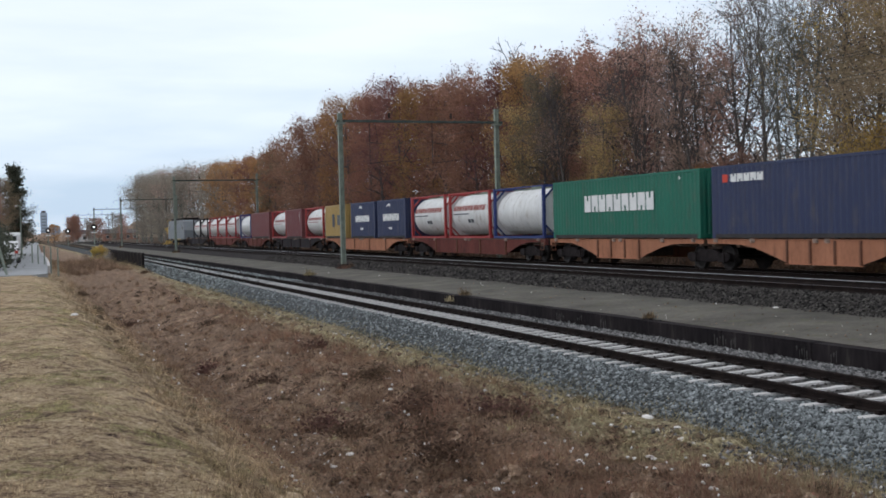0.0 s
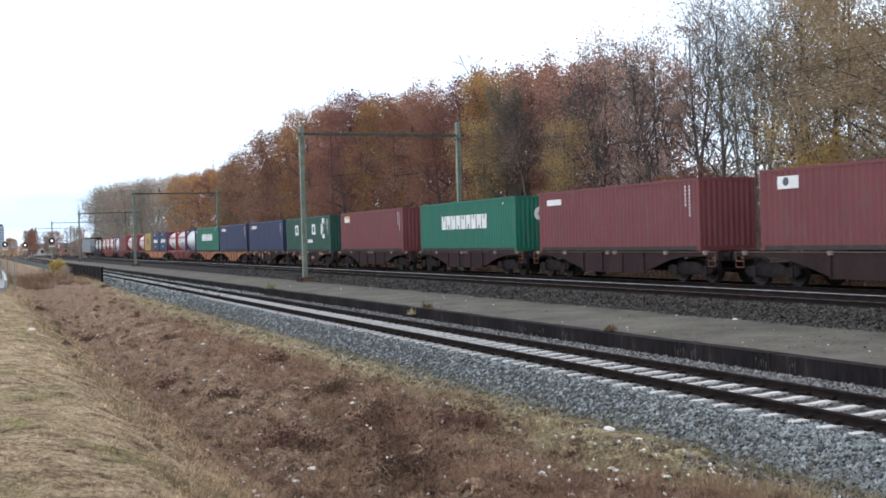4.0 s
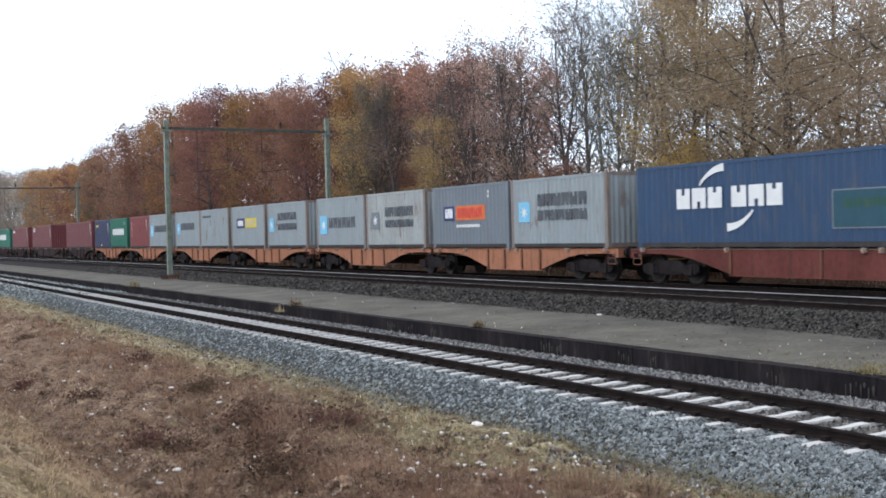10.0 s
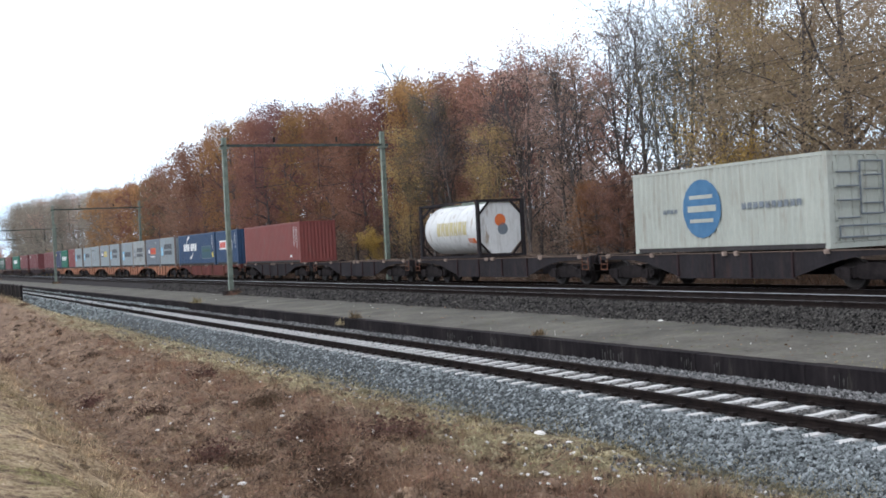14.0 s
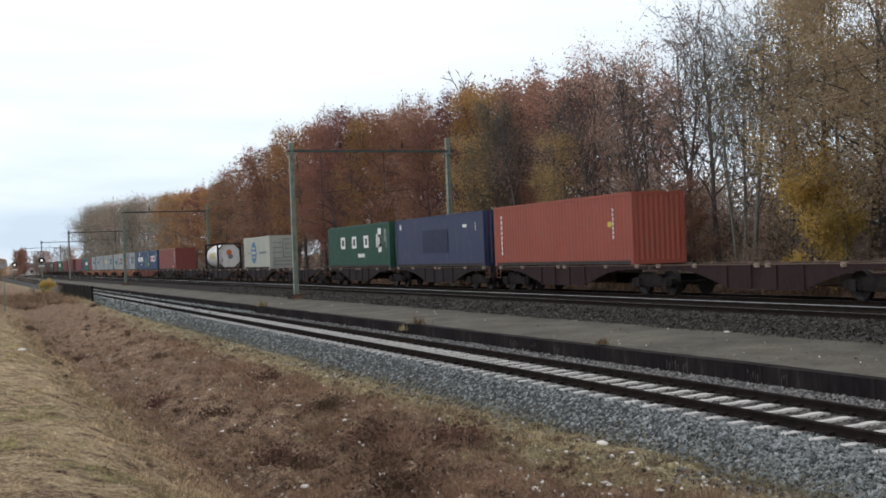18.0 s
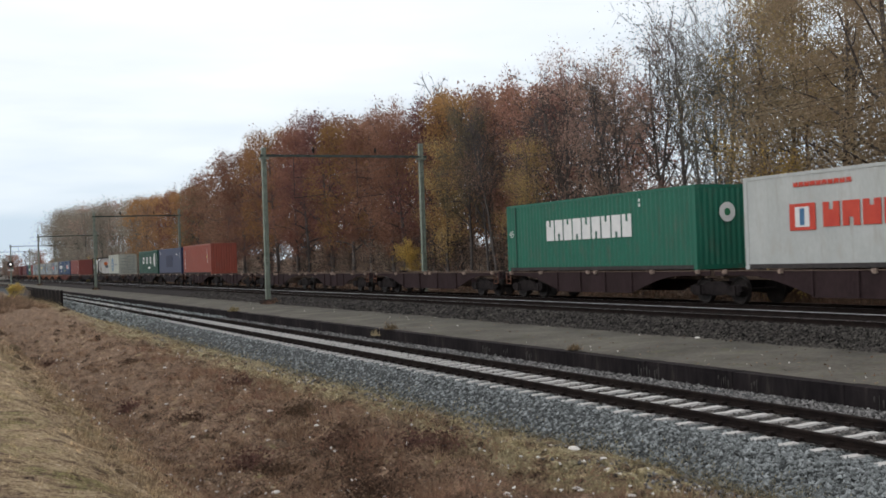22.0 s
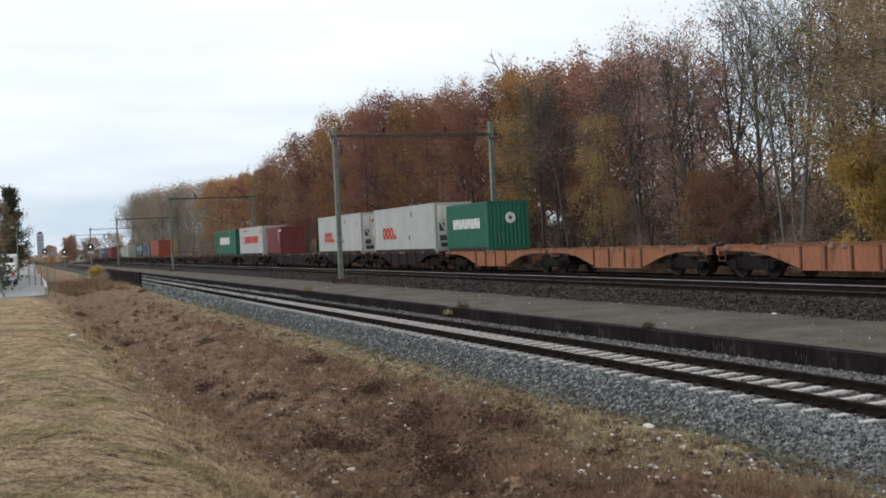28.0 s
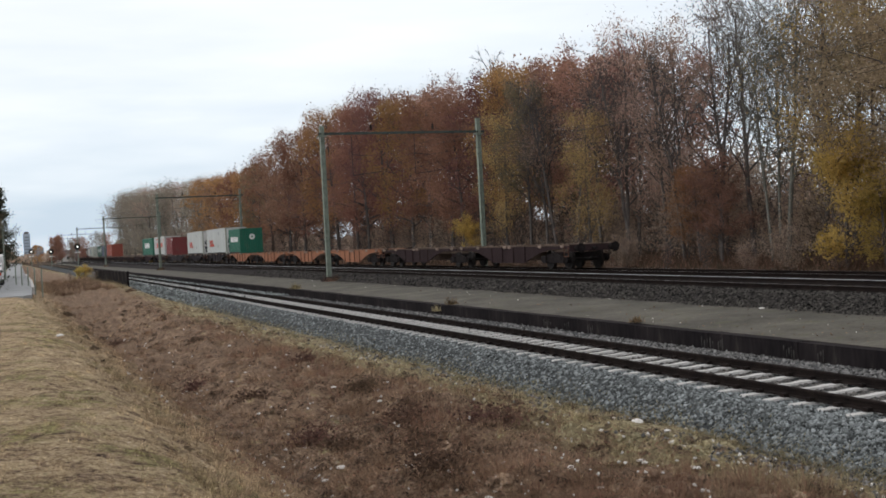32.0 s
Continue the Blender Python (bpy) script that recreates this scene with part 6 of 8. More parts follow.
# ---- trees ----
class Tree:
    """Grows limbs as tapering tubes and hangs leaves on their twigs."""

    def __init__(self, seed):
        self.r = np.random.RandomState(seed)
        self.seg, self.tips = [], []

    def limb(self, p, d, length, r0, level, bends=3, droop=0.0):
        pts = [p]
        for i in range(bends):
            d = d + self.r.normal(0, 0.16 + 0.05 * level if level else 0.05, 3) + np.array([0, 0, 0.05 - droop if level else 0.15])
            d = d / np.linalg.norm(d)
            q = pts[-1] + d * length / bends
            a, b = r0 * (1 - 0.75 * i / bends), r0 * (1 - 0.75 * (i + 1) / bends)
            self.seg.append((pts[-1], q, a, b))
            pts.append(q)
        return pts, d

    def side(self, d, spread):
        v = self.r.normal(0, 1, 3)
        v -= d * (v @ d)
        v /= np.linalg.norm(v) + 1e-9
        o = d * math.cos(spread) + v * math.sin(spread)
        return o / np.linalg.norm(o)

    def grow(self, high, limbs, subs, twigs, low=0.25, reach=0.33, rise=0.9, girth=0.022, round_top=True):
        trunk, _ = self.limb(np.zeros(3), np.array([0, 0, 1.0]), high * 0.93, high * girth, 0, 7)
        trunk = np.array(trunk)
        for i in range(limbs):
            f = low + (0.97 - low) * (i + self.r.rand()) / limbs
            k = f * (len(trunk) - 1)
            j = min(int(k), len(trunk) - 2)
            p = trunk[j] + (trunk[j + 1] - trunk[j]) * (k - j)
            a = i * 2.4 + self.r.rand()
            up = rise * (0.35 + 0.9 * f) + self.r.normal(0, 0.12)
            d = np.array([math.cos(a), math.sin(a), up])
            d /= np.linalg.norm(d)
            ln = high * reach * (0.72 + 0.9 * f - 1.05 * f * f if round_top else 1.12 - 0.75 * f) * self.r.uniform(0.75, 1.25)
            pts, dl = self.limb(p, d, ln, high * girth * 0.42 * (1.1 - f * 0.7), 1, 4)
            for s in range(subs):
                q = pts[1 + s % 4] + self.r.normal(0, 0.05, 3)
                sp, ds = self.limb(q, self.side(dl, self.r.uniform(0.4, 0.95)), ln * self.r.uniform(0.35, 0.6), high * girth * 0.12, 2, 2)
                for t in range(twigs):
                    w = sp[1 + t % 2] + (sp[2] - sp[1]) * self.r.uniform(-0.5, 0.2)
                    tp, _ = self.limb(w, self.side(ds, self.r.uniform(0.3, 1.0)), ln * self.r.uniform(0.16, 0.32), high * girth * 0.045, 3, 1)
                    self.tips.append((tp[0] + tp[1]) / 2)
                    self.tips.append(tp[1])
        f = high / (np.array(self.tips)[:, 2].max() * 0.98)
        self.seg = [(p * f, q * f, a * f, b * f) for p, q, a, b in self.seg]
        self.tips = [p * f for p in self.tips]
        return self

    def wood(self, name, material, thin=0.0, cut=0.0):
        seg = [q for q in self.seg if q[2] > cut]
        a = np.array([np.concatenate([p, q]) for p, q, _, _ in seg])
        r = np.maximum(np.array([[c, d] for _, _, c, d in seg]), thin)
        d = a[:, 3:] - a[:, :3]
        d /= np.linalg.norm(d, axis=1, keepdims=True) + 1e-9
        h = np.where(np.abs(d[:, 2:3]) > 0.8, [[1.0, 0, 0]], [[0, 0, 1.0]])
        u = np.cross(d, h)
        u /= np.linalg.norm(u, axis=1, keepdims=True)
        w = np.cross(d, u)
        big = r[:, 0] > 0.05
        out = []
        for sel, n in ((big, 6), (~big, 3)):
            if not sel.any():
                continue
            ang = np.arange(n) * 2 * np.pi / n
            ring = u[sel][:, None] * np.cos(ang)[None, :, None] + w[sel][:, None] * np.sin(ang)[None, :, None]
            c = np.concatenate([a[sel][:, None, :3] + ring * r[sel][:, :1, None], a[sel][:, None, 3:] + ring * r[sel][:, 1:, None]], 1)
            out.append(soup(name, c, [(i, (i + 1) % n, n + (i + 1) % n, n + i) for i in range(n)], material))
        return out

    def rounded(self, wide, base, top, loose=0.035):
        """Draws the tips into a dome of the given radius, so that the crown has a full outline."""
        tips = np.array(self.tips)
        mid, half = (top + base) / 2, (top - base) / 2
        q = (tips - np.array([0, 0, mid])) / np.array([wide, wide, half])
        far = np.linalg.norm(q, axis=1, keepdims=True)
        lump = np.array([[noise.noise((2.2 * v[0], 2.2 * v[1], 2.2 * v[2] + wide))] for v in q])
        limit = 0.93 + 0.22 * lump + self.r.normal(0, loose, far.shape)
        q = np.where(far > limit, q / (far + 1e-9) * limit, q)
        self.tips = list(q * np.array([wide, wide, half]) + np.array([0, 0, mid]))
        inside = lambda p: (p[0] ** 2 + p[1] ** 2) / wide ** 2 + ((p[2] - mid) / half) ** 2 < 0.9 or p[2] < base
        self.seg = [g for g in self.seg if inside(g[1])]
        return self

    def leaves(self, name, material, per, size, spread, keep=1.0):
        tips = np.array(self.tips)
        field = np.array([noise.noise(p * 0.38 + 31.0) for p in tips]) + self.r.normal(0, 0.10, len(tips))
        tips = tips[field >= np.quantile(field, 1 - keep)]  # leaves hold on in patches
        c = np.repeat(tips, per, 0) + self.r.normal(0, 1, (len(tips) * per, 3)) * np.array([spread, spread, spread * 0.75])
        return leaf_soup(name, c, material, size, self.r)


def leaf_soup(name, c, material, size, r, flat=0.0):
    n = len(c)
    a = r.normal(0, 1, (n, 3))
    a[:, 2] *= 1 - flat
    a /= np.linalg.norm(a, axis=1, keepdims=True)
    b = r.normal(0, 1, (n, 3))
    b[:, 2] *= 1 - flat
    b = b - a * (a * b).sum(1, keepdims=True)
    b /= np.linalg.norm(b, axis=1, keepdims=True) + 1e-9
    s = size * r.uniform(0.6, 1.35, (n, 1))
    a, b = a * s, b * s * 0.62
    return soup(name, np.stack([c - a, c + b * 0.9 - a * 0.1, c + a, c - b * 0.9 + a * 0.1], 1), [(0, 1, 2, 3)], material)


def species(name, label, wood, leaf, seed, high, limbs, subs, twigs, per, size, spread, keep=1.0, thin=0.012, **shape):
    t = Tree(seed).grow(high, limbs, subs, twigs, **shape)
    return {"name": name, "label": label, "wood": t.wood("trunk", M[wood], thin, high * shape.get("girth", 0.022) * 0.05 if size > 0.15 else 0.0), "crown": t.leaves("crown", M[leaf], per, size, spread, keep) if per else None}


def dense(label, leaf, seed, high, wide=0.27, base=0.14, wood="bark", per=30, size=0.085, keep=1.0, spread=0.40, **shape):
    """A full-crowned tree: leaves in clumps inside a lumpy dome; a finer make for the front, a coarser one for behind."""
    out = []
    for q, s in ((per, size), (max(4, per // 2), size * 1.45)):
        t = Tree(seed).grow(high, 18, 5, 3, **{"low": 0.2, "reach": 0.30, "girth": 0.016, **shape})
        t.rounded(high * wide, high * base, high)
        out.append({"name": "broadleaf_tree", "label": label, "wood": t.wood("trunk", M[wood], 0.02, high * (0.0020 if per > 40 else 0.0011)), "crown": t.leaves("crown", M[leaf], q, s, spread, keep)})
    return tuple(out)


KINDS = {
    "rust1": dense("broadleaf tree with dense rust-brown autumn leaves", "leaf_rust", 11, 15.0),
    "rust2": dense("broadleaf tree with dull russet autumn leaves", "leaf_russet", 12, 15.0, 0.30),
    "red": dense("broadleaf tree with dense red-brown autumn leaves", "leaf_red", 22, 15.0, 0.29),
    "orange": dense("broadleaf tree with orange-brown autumn leaves", "leaf_orange", 13, 15.0, 0.28),
    "olive": dense("dark tree with dull olive-brown leaves over bare stems", "leaf_olive", 14, 15.0, 0.27, 0.34, low=0.35),
    "haze": dense("pale withered tree with fine grey-brown twigs", "leaf_haze", 27, 15.0, 0.34, 0.05, "bark_grey", 26, 0.075, 1.0, 0.75, rise=1.4, low=0.12),
    "tan": dense("slender tree with sparse tan leaves", "leaf_tan", 15, 15.0, 0.19, 0.08, "bark", 26, 0.062, 0.9, 0.40, rise=1.5, low=0.12, girth=0.011),
    "khaki": dense("broad tree with khaki-brown autumn leaves on dark limbs", "leaf_khaki", 25, 15.0, 0.40, 0.10, "bark", 84, 0.056, 0.66, 0.46, reach=0.42, rise=0.55, low=0.14),
    "khaki2": dense("tall half-bare tree with thin khaki leaves on dark limbs", "leaf_khaki", 28, 15.0, 0.36, 0.2, "bark", 66, 0.054, 0.5, 0.46, reach=0.42, rise=0.9, low=0.2),
    "rose": dense("tree with fine pinkish-brown withered leaves", "leaf_rose", 24, 15.0, 0.27, 0.16, "bark", 24, 0.064, 0.6, 0.45, rise=1.3, low=0.2, girth=0.012),
    "sparse": dense("half-bare tree with thin brown leaves and upright limbs", "leaf_rose", 23, 15.0, 0.26, 0.2, "bark", 13, 0.062, 0.6, 0.5, rise=1.6, low=0.22, girth=0.012),
}
for key, lab, wood_, leaf_, seed, high, keep, shape in (
    ("bare1", "nearly leafless tree with fine grey-brown twigs", "bark", "leaf_haze", 16, 15.0, 0.40, dict(low=0.30, rise=1.7, reach=0.32, girth=0.011)),
    ("bare2", "nearly leafless dark tree with a few withered leaves", "bark", "leaf_russet", 17, 15.0, 0.22, dict(low=0.26, rise=1.9, reach=0.30, girth=0.012)),
    ("bare3", "tall leafless tree with pale upright limbs", "bark_grey", "leaf_tan", 18, 15.0, 0.22, dict(low=0.30, rise=2.6, reach=0.44, girth=0.012)),
    ("stem", "slender leafless dark tree with steep limbs", "bark", "leaf_rose", 29, 15.0, 0.3, dict(low=0.36, rise=2.4, reach=0.24, girth=0.0095))):
    KINDS[key] = tuple(species("bare_tree", lab, wood_, leaf_, seed, high, 22, q, q, 3, 0.055, 0.35, keep, thin, **shape) for q, thin in ((5, 0.010), (4, 0.026)))
KINDS["yellow"] = (species("small_tree", "small tree with bright yellow autumn leaves", "bark", "leaf_yellow", 19, 6.5, 16, 5, 5, 16, 0.07, 0.26, 0.7, low=0.1, reach=0.36),) * 2
KINDS["shrub"] = (species("shrub", "tangled brown shrub with withered leaves", "bark", "leaf_brown", 20, 3.6, 14, 4, 4, 3, 0.06, 0.25, low=0.04, reach=0.55, rise=1.2, girth=0.012),) * 2
KINDS["shrub2"] = (species("shrub", "leafless dark thicket of thin stems", "bark", "leaf_russet", 21, 4.6, 16, 5, 5, 1, 0.06, 0.2, low=0.03, reach=0.5, rise=1.7, girth=0.01),) * 2
KINDS["thicket"] = (species("shrub", "dense russet-brown thicket below the trees", "bark", "leaf_brown", 26, 4.2, 15, 4, 4, 7, 0.065, 0.32, low=0.03, reach=0.55, rise=1.2, girth=0.01),) * 2


def plant(kind, x, y, scale, turn, z=None, near=False, wide=1.0):
    k = KINDS[kind][0 if near or 20 < x < 34 and y < 125 else 1]
    t = thing(k["name"], k["label"], "shrub" if k["name"] == "shrub" else "tree", group="shrubs at the wood's edge" if k["name"] == "shrub" else "trees of the wood")
    t.matrix_basis = pose(x, y, float(height(np.array([x]), np.array([y]))[0]) - 0.15 if z is None else z, 0, 0, turn) @ Matrix.Diagonal((scale * wide, scale * wide, scale, 1))
    for nm, me in zip(("trunk", "branchwork"), k["wood"]):
        part(nm, me, None, t)["kind"] = "" if nm == "trunk" else "stuff"
    if k["crown"]:
        part("crown", k["crown"], None, t)
    return t


def wood():
    rnd = random.Random(5)
    # the edge of the wood, tree by tree: kind, place along the line, height, breadth, set back
    edge = [
        ("khaki", 17.5, 14.0, 1.0, 0.6), ("khaki", 22.3, 13.6, 0.95, -0.4), ("khaki2", 25.2, 14.4, 1.0, 0.5), ("khaki", 27.8, 11.8, 0.8, 1.2), ("khaki2", 30.5, 15.0, 1.1, 0.0),
        ("khaki", 33.0, 13.8, 0.95, 0.8), ("khaki", 35.7, 14.4, 0.62, 1.4), ("tan", 37.6, 14.6, 1.0, 1.8), ("bare1", 39.2, 14.2, 0.8, 1.6),
        ("bare3", 40.2, 15.4, 0.8, 0.3), ("bare3", 41.0, 14.6, 0.7, 0.6), ("bare3", 40.7, 13.2, 0.6, -0.1), ("bare1", 43.2, 14.4, 0.95, 0.8), ("bare1", 45.0, 13.4, 0.9, 0.2),
        ("sparse", 46.3, 13.2, 0.8, 1.6), ("rose", 48.4, 12.9, 0.85, 0.8), ("stem", 47.4, 11.9, 1.0, -0.2), ("stem", 49.5, 11.9, 1.0, 0.2), ("rose", 51.0, 12.6, 0.8, 1.4), ("stem", 52.4, 12.5, 1.1, -0.3),
        ("sparse", 53.6, 13.6, 0.8, 0.3), ("rose", 55.6, 12.4, 0.95, 2.2), ("stem", 56.0, 11.6, 1.0, 0.0), ("red", 58.6, 12.9, 0.85, 2.4), ("stem", 58.4, 10.6, 1.0, -0.2), ("rust2", 61.7, 13.3, 0.85, 2.2),
        ("stem", 60.6, 11.6, 1.1, -0.4), ("olive", 64.4, 11.8, 0.62, -0.3), ("tan", 67.6, 10.6, 0.9, -0.4), ("stem", 62.5, 11.2, 1.0, 0.0), ("red", 66.0, 13.4, 0.8, 2.0), ("orange", 69.3, 14.0, 0.8, 1.4), ("red", 73.0, 14.2, 0.85, 0.9),
        ("rust1", 76.6, 12.8, 0.8, 0.2), ("bare2", 76.2, 15.4, 0.55, 3.0), ("rust2", 79.6, 14.2, 0.75, 0.6), ("rust1", 83.8, 14.2, 0.85, 0.4), ("orange", 88.3, 14.4, 0.85, 0.6), ("red", 94.4, 15.9, 0.85, 0.9),
        ("rust1", 100.2, 15.4, 0.8, 0.4), ("rust2", 104.6, 15.6, 0.8, 0.8), ("orange", 110.6, 16.2, 0.85, 0.6), ("red", 117.0, 15.8, 0.8, 0.9), ("rust1", 123.0, 15.4, 0.85, 0.3), ("rust2", 131.0, 15.0, 0.9, 0.6),
        ("rust1", 139.0, 14.2, 0.85, 0.2), ("olive", 145.0, 13.0, 0.8, 0.0), ("orange", 151.0, 13.2, 0.95, 0.3), ("rust1", 159.0, 13.2, 0.95, 0.6), ("orange", 167.0, 13.6, 1.0, 0.2), ("rust2", 174.0, 13.2, 1.0, 0.4), ("orange", 181.0, 13.8, 1.0, 0.3),
    ]
    for kind, y, high, broad, back in edge:
        plant(kind, 31.6 + back, y, high / 15.0, rnd.uniform(0, 360), wide=broad * 1.05)
    y = 57.0  # the trees behind
    while y < 190:
        high = np.interp(y, [57, 70, 95, 112, 135, 150, 190], [12.4, 13.6, 15.2, 15.6, 14.2, 12.8, 13.2])
        plant(rnd.choice(("rust1", "red", "rust2", "orange")), 38.6 + rnd.uniform(-1, 1), y, high * rnd.uniform(0.94, 1.06) / 15.0, rnd.uniform(0, 360))
        y += rnd.uniform(4.5, 6.5)
    for y in (16.0, 20.5, 25.0, 29.5, 34.0, 38.0):
        plant("khaki2", 38.0 + rnd.uniform(-1, 1), y, rnd.uniform(0.95, 1.05), rnd.uniform(0, 360))
    y = 40.0
    while y < 47:
        plant(rnd.choice(("sparse", "bare1", "sparse")), 37.5 + rnd.uniform(-1, 1.5), y, rnd.uniform(0.78, 0.9), rnd.uniform(0, 360))
        y += rnd.uniform(2.6, 3.6)
    y = 188.0  # the pale end of the wood
    while y < 310:
        plant(rnd.choice(("haze", "haze", "haze", "sparse")), 31.5 + rnd.uniform(-1, 2.5), y, np.interp(y, [188, 240, 285, 300, 312], [13.6, 15.6, 18.0, 17.0, 12.0]) * rnd.uniform(0.93, 1.05) / 15.0, rnd.uniform(0, 360), wide=1.15)
        y += rnd.uniform(4.5, 7.0)
    y = 20.0
    while y < 210:
        plant(rnd.choice(("shrub", "shrub2", "thicket")), 33.4 + rnd.uniform(-1.2, 1.4), y, rnd.uniform(0.75, 1.2), rnd.uniform(0, 360))
        y += rnd.uniform(1.2, 2.4) * (1 if y < 110 else 1.8)
    y = 24.0
    while y < 105:  # low growth before the trunks
        plant(rnd.choice(("shrub", "shrub2", "thicket")), 29.9 + rnd.uniform(-0.3, 0.5), y, rnd.uniform(0.28, 0.5), rnd.uniform(0, 360))
        y += rnd.uniform(2.0, 4.0)
    y = 24.0
    while y < 110:  # dark undergrowth deeper in the wood
        plant(rnd.choice(("thicket", "thicket", "shrub2")), 38.5 + rnd.uniform(-1.5, 2.5), y, rnd.uniform(1.0, 1.5), rnd.uniform(0, 360))
        y += rnd.uniform(1.3, 2.2)
    plant("yellow", 30.3, 34.7, 0.97, 20, wide=0.82)
    plant("yellow", 30.5, 32.9, 0.66, 200, wide=0.85)
    plant("yellow", 30.6, 73.3, 0.58, 90, wide=0.9)
    plant("tan", 29.9, 54.0, 0.62, 40, wide=1.0)
    plant("rust2", 31.2, 44.0, 0.36, 130, wide=1.25)
    plant("orange", 31.4, 46.0, 0.33, 10, wide=1.2)


wood()

# ---- beside the line: screen, fence, road, lamps, car, town ----
def screen():
    s = thing("metal_screen", "dark steel plate screen beside the siding", "screen", at=pose(9.75, 96.2, -1.3, 0, 0, 1.6))
    for i in range(10):
        part("plate", once("plate", lambda: Build().box(-0.02, 0.02, 0.05, 0.02, 2.38, 1.5).box(-0.05, 0.02, 1.45, 0.05, 2.38, 1.55).mesh("plate", M["wall"])), None, s, at=(0.012 * math.sin(i * 2.1), 2.4 * i, 0))
    for i in range(11):
        part("post", once("screen_post", lambda: Build().bevel_box(-0.07, -0.07, -0.2, 0.07, 0.07, 1.62, 0.01).mesh("post", M["wall"])), None, s, at=(0.09, 2.4 * i, 0))


def street_lamp(x, y, top, arm, lean=0.0, brace=False):
    la = thing("street_lamp", "grey steel street lamp with a short arm" + (" and a leaning stay" if brace else ""), "street lamp", at=pose(x, y, 0.1, 0, lean, 0), group="street lamps")
    part("pole", Build().rod((0, 0, 0), (0, 0, top * 0.3), 0.085, 0.075, n=10).rod((0, 0, top * 0.3), (0, 0, top), 0.06, 0.04, n=10), M["galv"], la)
    part("arm", Build().rod((0, 0, top - 0.05), (arm * 0.5, 0, top + 0.06), 0.032, n=6).rod((arm * 0.5, 0, top + 0.06), (arm, 0, top + 0.04), 0.032, n=6), M["galv"], la)
    part("lamp_head", Build().bevel_box(min(arm, arm * 1.6), -0.13, top - 0.04, max(arm, arm * 1.6), 0.13, top + 0.07, 0.04), M["render_pale"], la)
    if brace:
        part("stay", Build().rod((0.75, 0, -0.1), (0.12, 0, 2.75), 0.06, n=8), M["galv"], la)


def fence():
    f = thing("wire_fence", "grey steel post and wire fence along the road", "fence")
    p, q = Vector((2.2, 67.4, -0.1)), Vector((0.95, 76.0, 0.1))
    n = 4
    post = Build().rod((0, 0, -0.3), (0, 0, 1.3), 0.04, n=6).mesh("post", M["galv"])
    for i in range(n + 1):
        part("post", post, None, f, at=p.lerp(q, i / n))
    d = q - p
    ang = math.degrees(math.atan2(-d.x, d.y))
    L = d.length / n
    net = Build()
    for z in (0.25, 0.6, 0.95, 1.25):
        net.box(-0.003, 0, z, 0.003, L, z + 0.006)
    me = net.mesh("wire_panel", M["galv"])
    for i in range(n):
        part("wire_panel", me, None, f, at=Matrix.Translation(p.lerp(q, i / n)) @ pose(0, 0, 0, 0, 0, ang))


def road():
    b = Build()
    rows = [(53.0, -30, 0.9), (54, -30, 1.3), (60, -30, 1.45), (61, -3.2, 1.5), (80, -0.6, 1.9), (120, 0.4, 2.4), (250, 1.8, 4.4), (420, 3.2, 7.5)]
    for y, a, c in rows:
        b.v += [(a, y, 0.18), (c, y, 0.18), (a, y, -0.3), (c, y, -0.3)]
    for j in range(len(rows) - 1):
        o = 4 * j
        b.f += [(o, o + 1, o + 5, o + 4), (o + 1, o + 3, o + 7, o + 5), (o + 2, o, o + 4, o + 6)]
    b.f.append((0, 2, 3, 1))
    thing("road", "pale grey asphalt road beside the railway", "road", kind="structure", shape=b, material=M["asphalt"])
    kerb = thing("kerb", "pale concrete kerb of the road", "kerb", kind="structure")
    stone = Build().bevel_box(-0.07, 0.01, -0.3, 0.07, 0.99, 0.23, 0.015).mesh("kerb_stone", M["sleeper"])
    for i in range(56):
        y = 66.0 + i
        x = np.interp(y, [61, 80, 120, 250], [1.58, 1.98, 2.48, 4.5])
        part("kerb_stone", stone, None, kerb, at=(x, y, 0))


def van(x, y, turn):
    v = thing("van", "white delivery van parked beside the road", "van", at=pose(x, y, 0.2, 0, 0, turn))
    ring = [(-2.3, 0.35), (2.3, 0.35), (2.35, 0.95), (1.75, 1.15), (1.2, 1.95), (0.9, 2.05), (-2.2, 2.05), (-2.35, 1.85), (-2.35, 0.5)]
    part("body", Build().plate(ring, -0.95, 0.95), M["car_white"], v)
    part("rear_window", Build().box(-0.7, -2.365, 1.25, 0.7, -2.352, 1.75), M["glass_dark"], v)
    part("side_window", Build().box(0.952, 0.2, 1.2, 0.962, 1.2, 1.75), M["glass_dark"], v)
    part("bumper", Build().bevel_box(-0.93, -2.45, 0.3, 0.93, -2.3, 0.55, 0.03), M["rubber"], v)
    for sx in (-0.78, 0.78):
        part("tail_lamp", Build().box(sx - 0.08, -2.37, 0.8, sx + 0.08, -2.352, 1.2), M["mark_red"], v)
        for sy in (-1.45, 1.45):
            w = part("wheel", Build().turned([(-0.1, 0.2), (-0.1, 0.32), (0.1, 0.32), (0.1, 0.2)], n=16, axis="x"), M["rubber"], v, at=(sx * 1.12, sy, 0.12))
            part("hub", Build().turned([(-0.11, 0.17), (0.11, 0.17)], n=12, axis="x"), M["galv"], w)


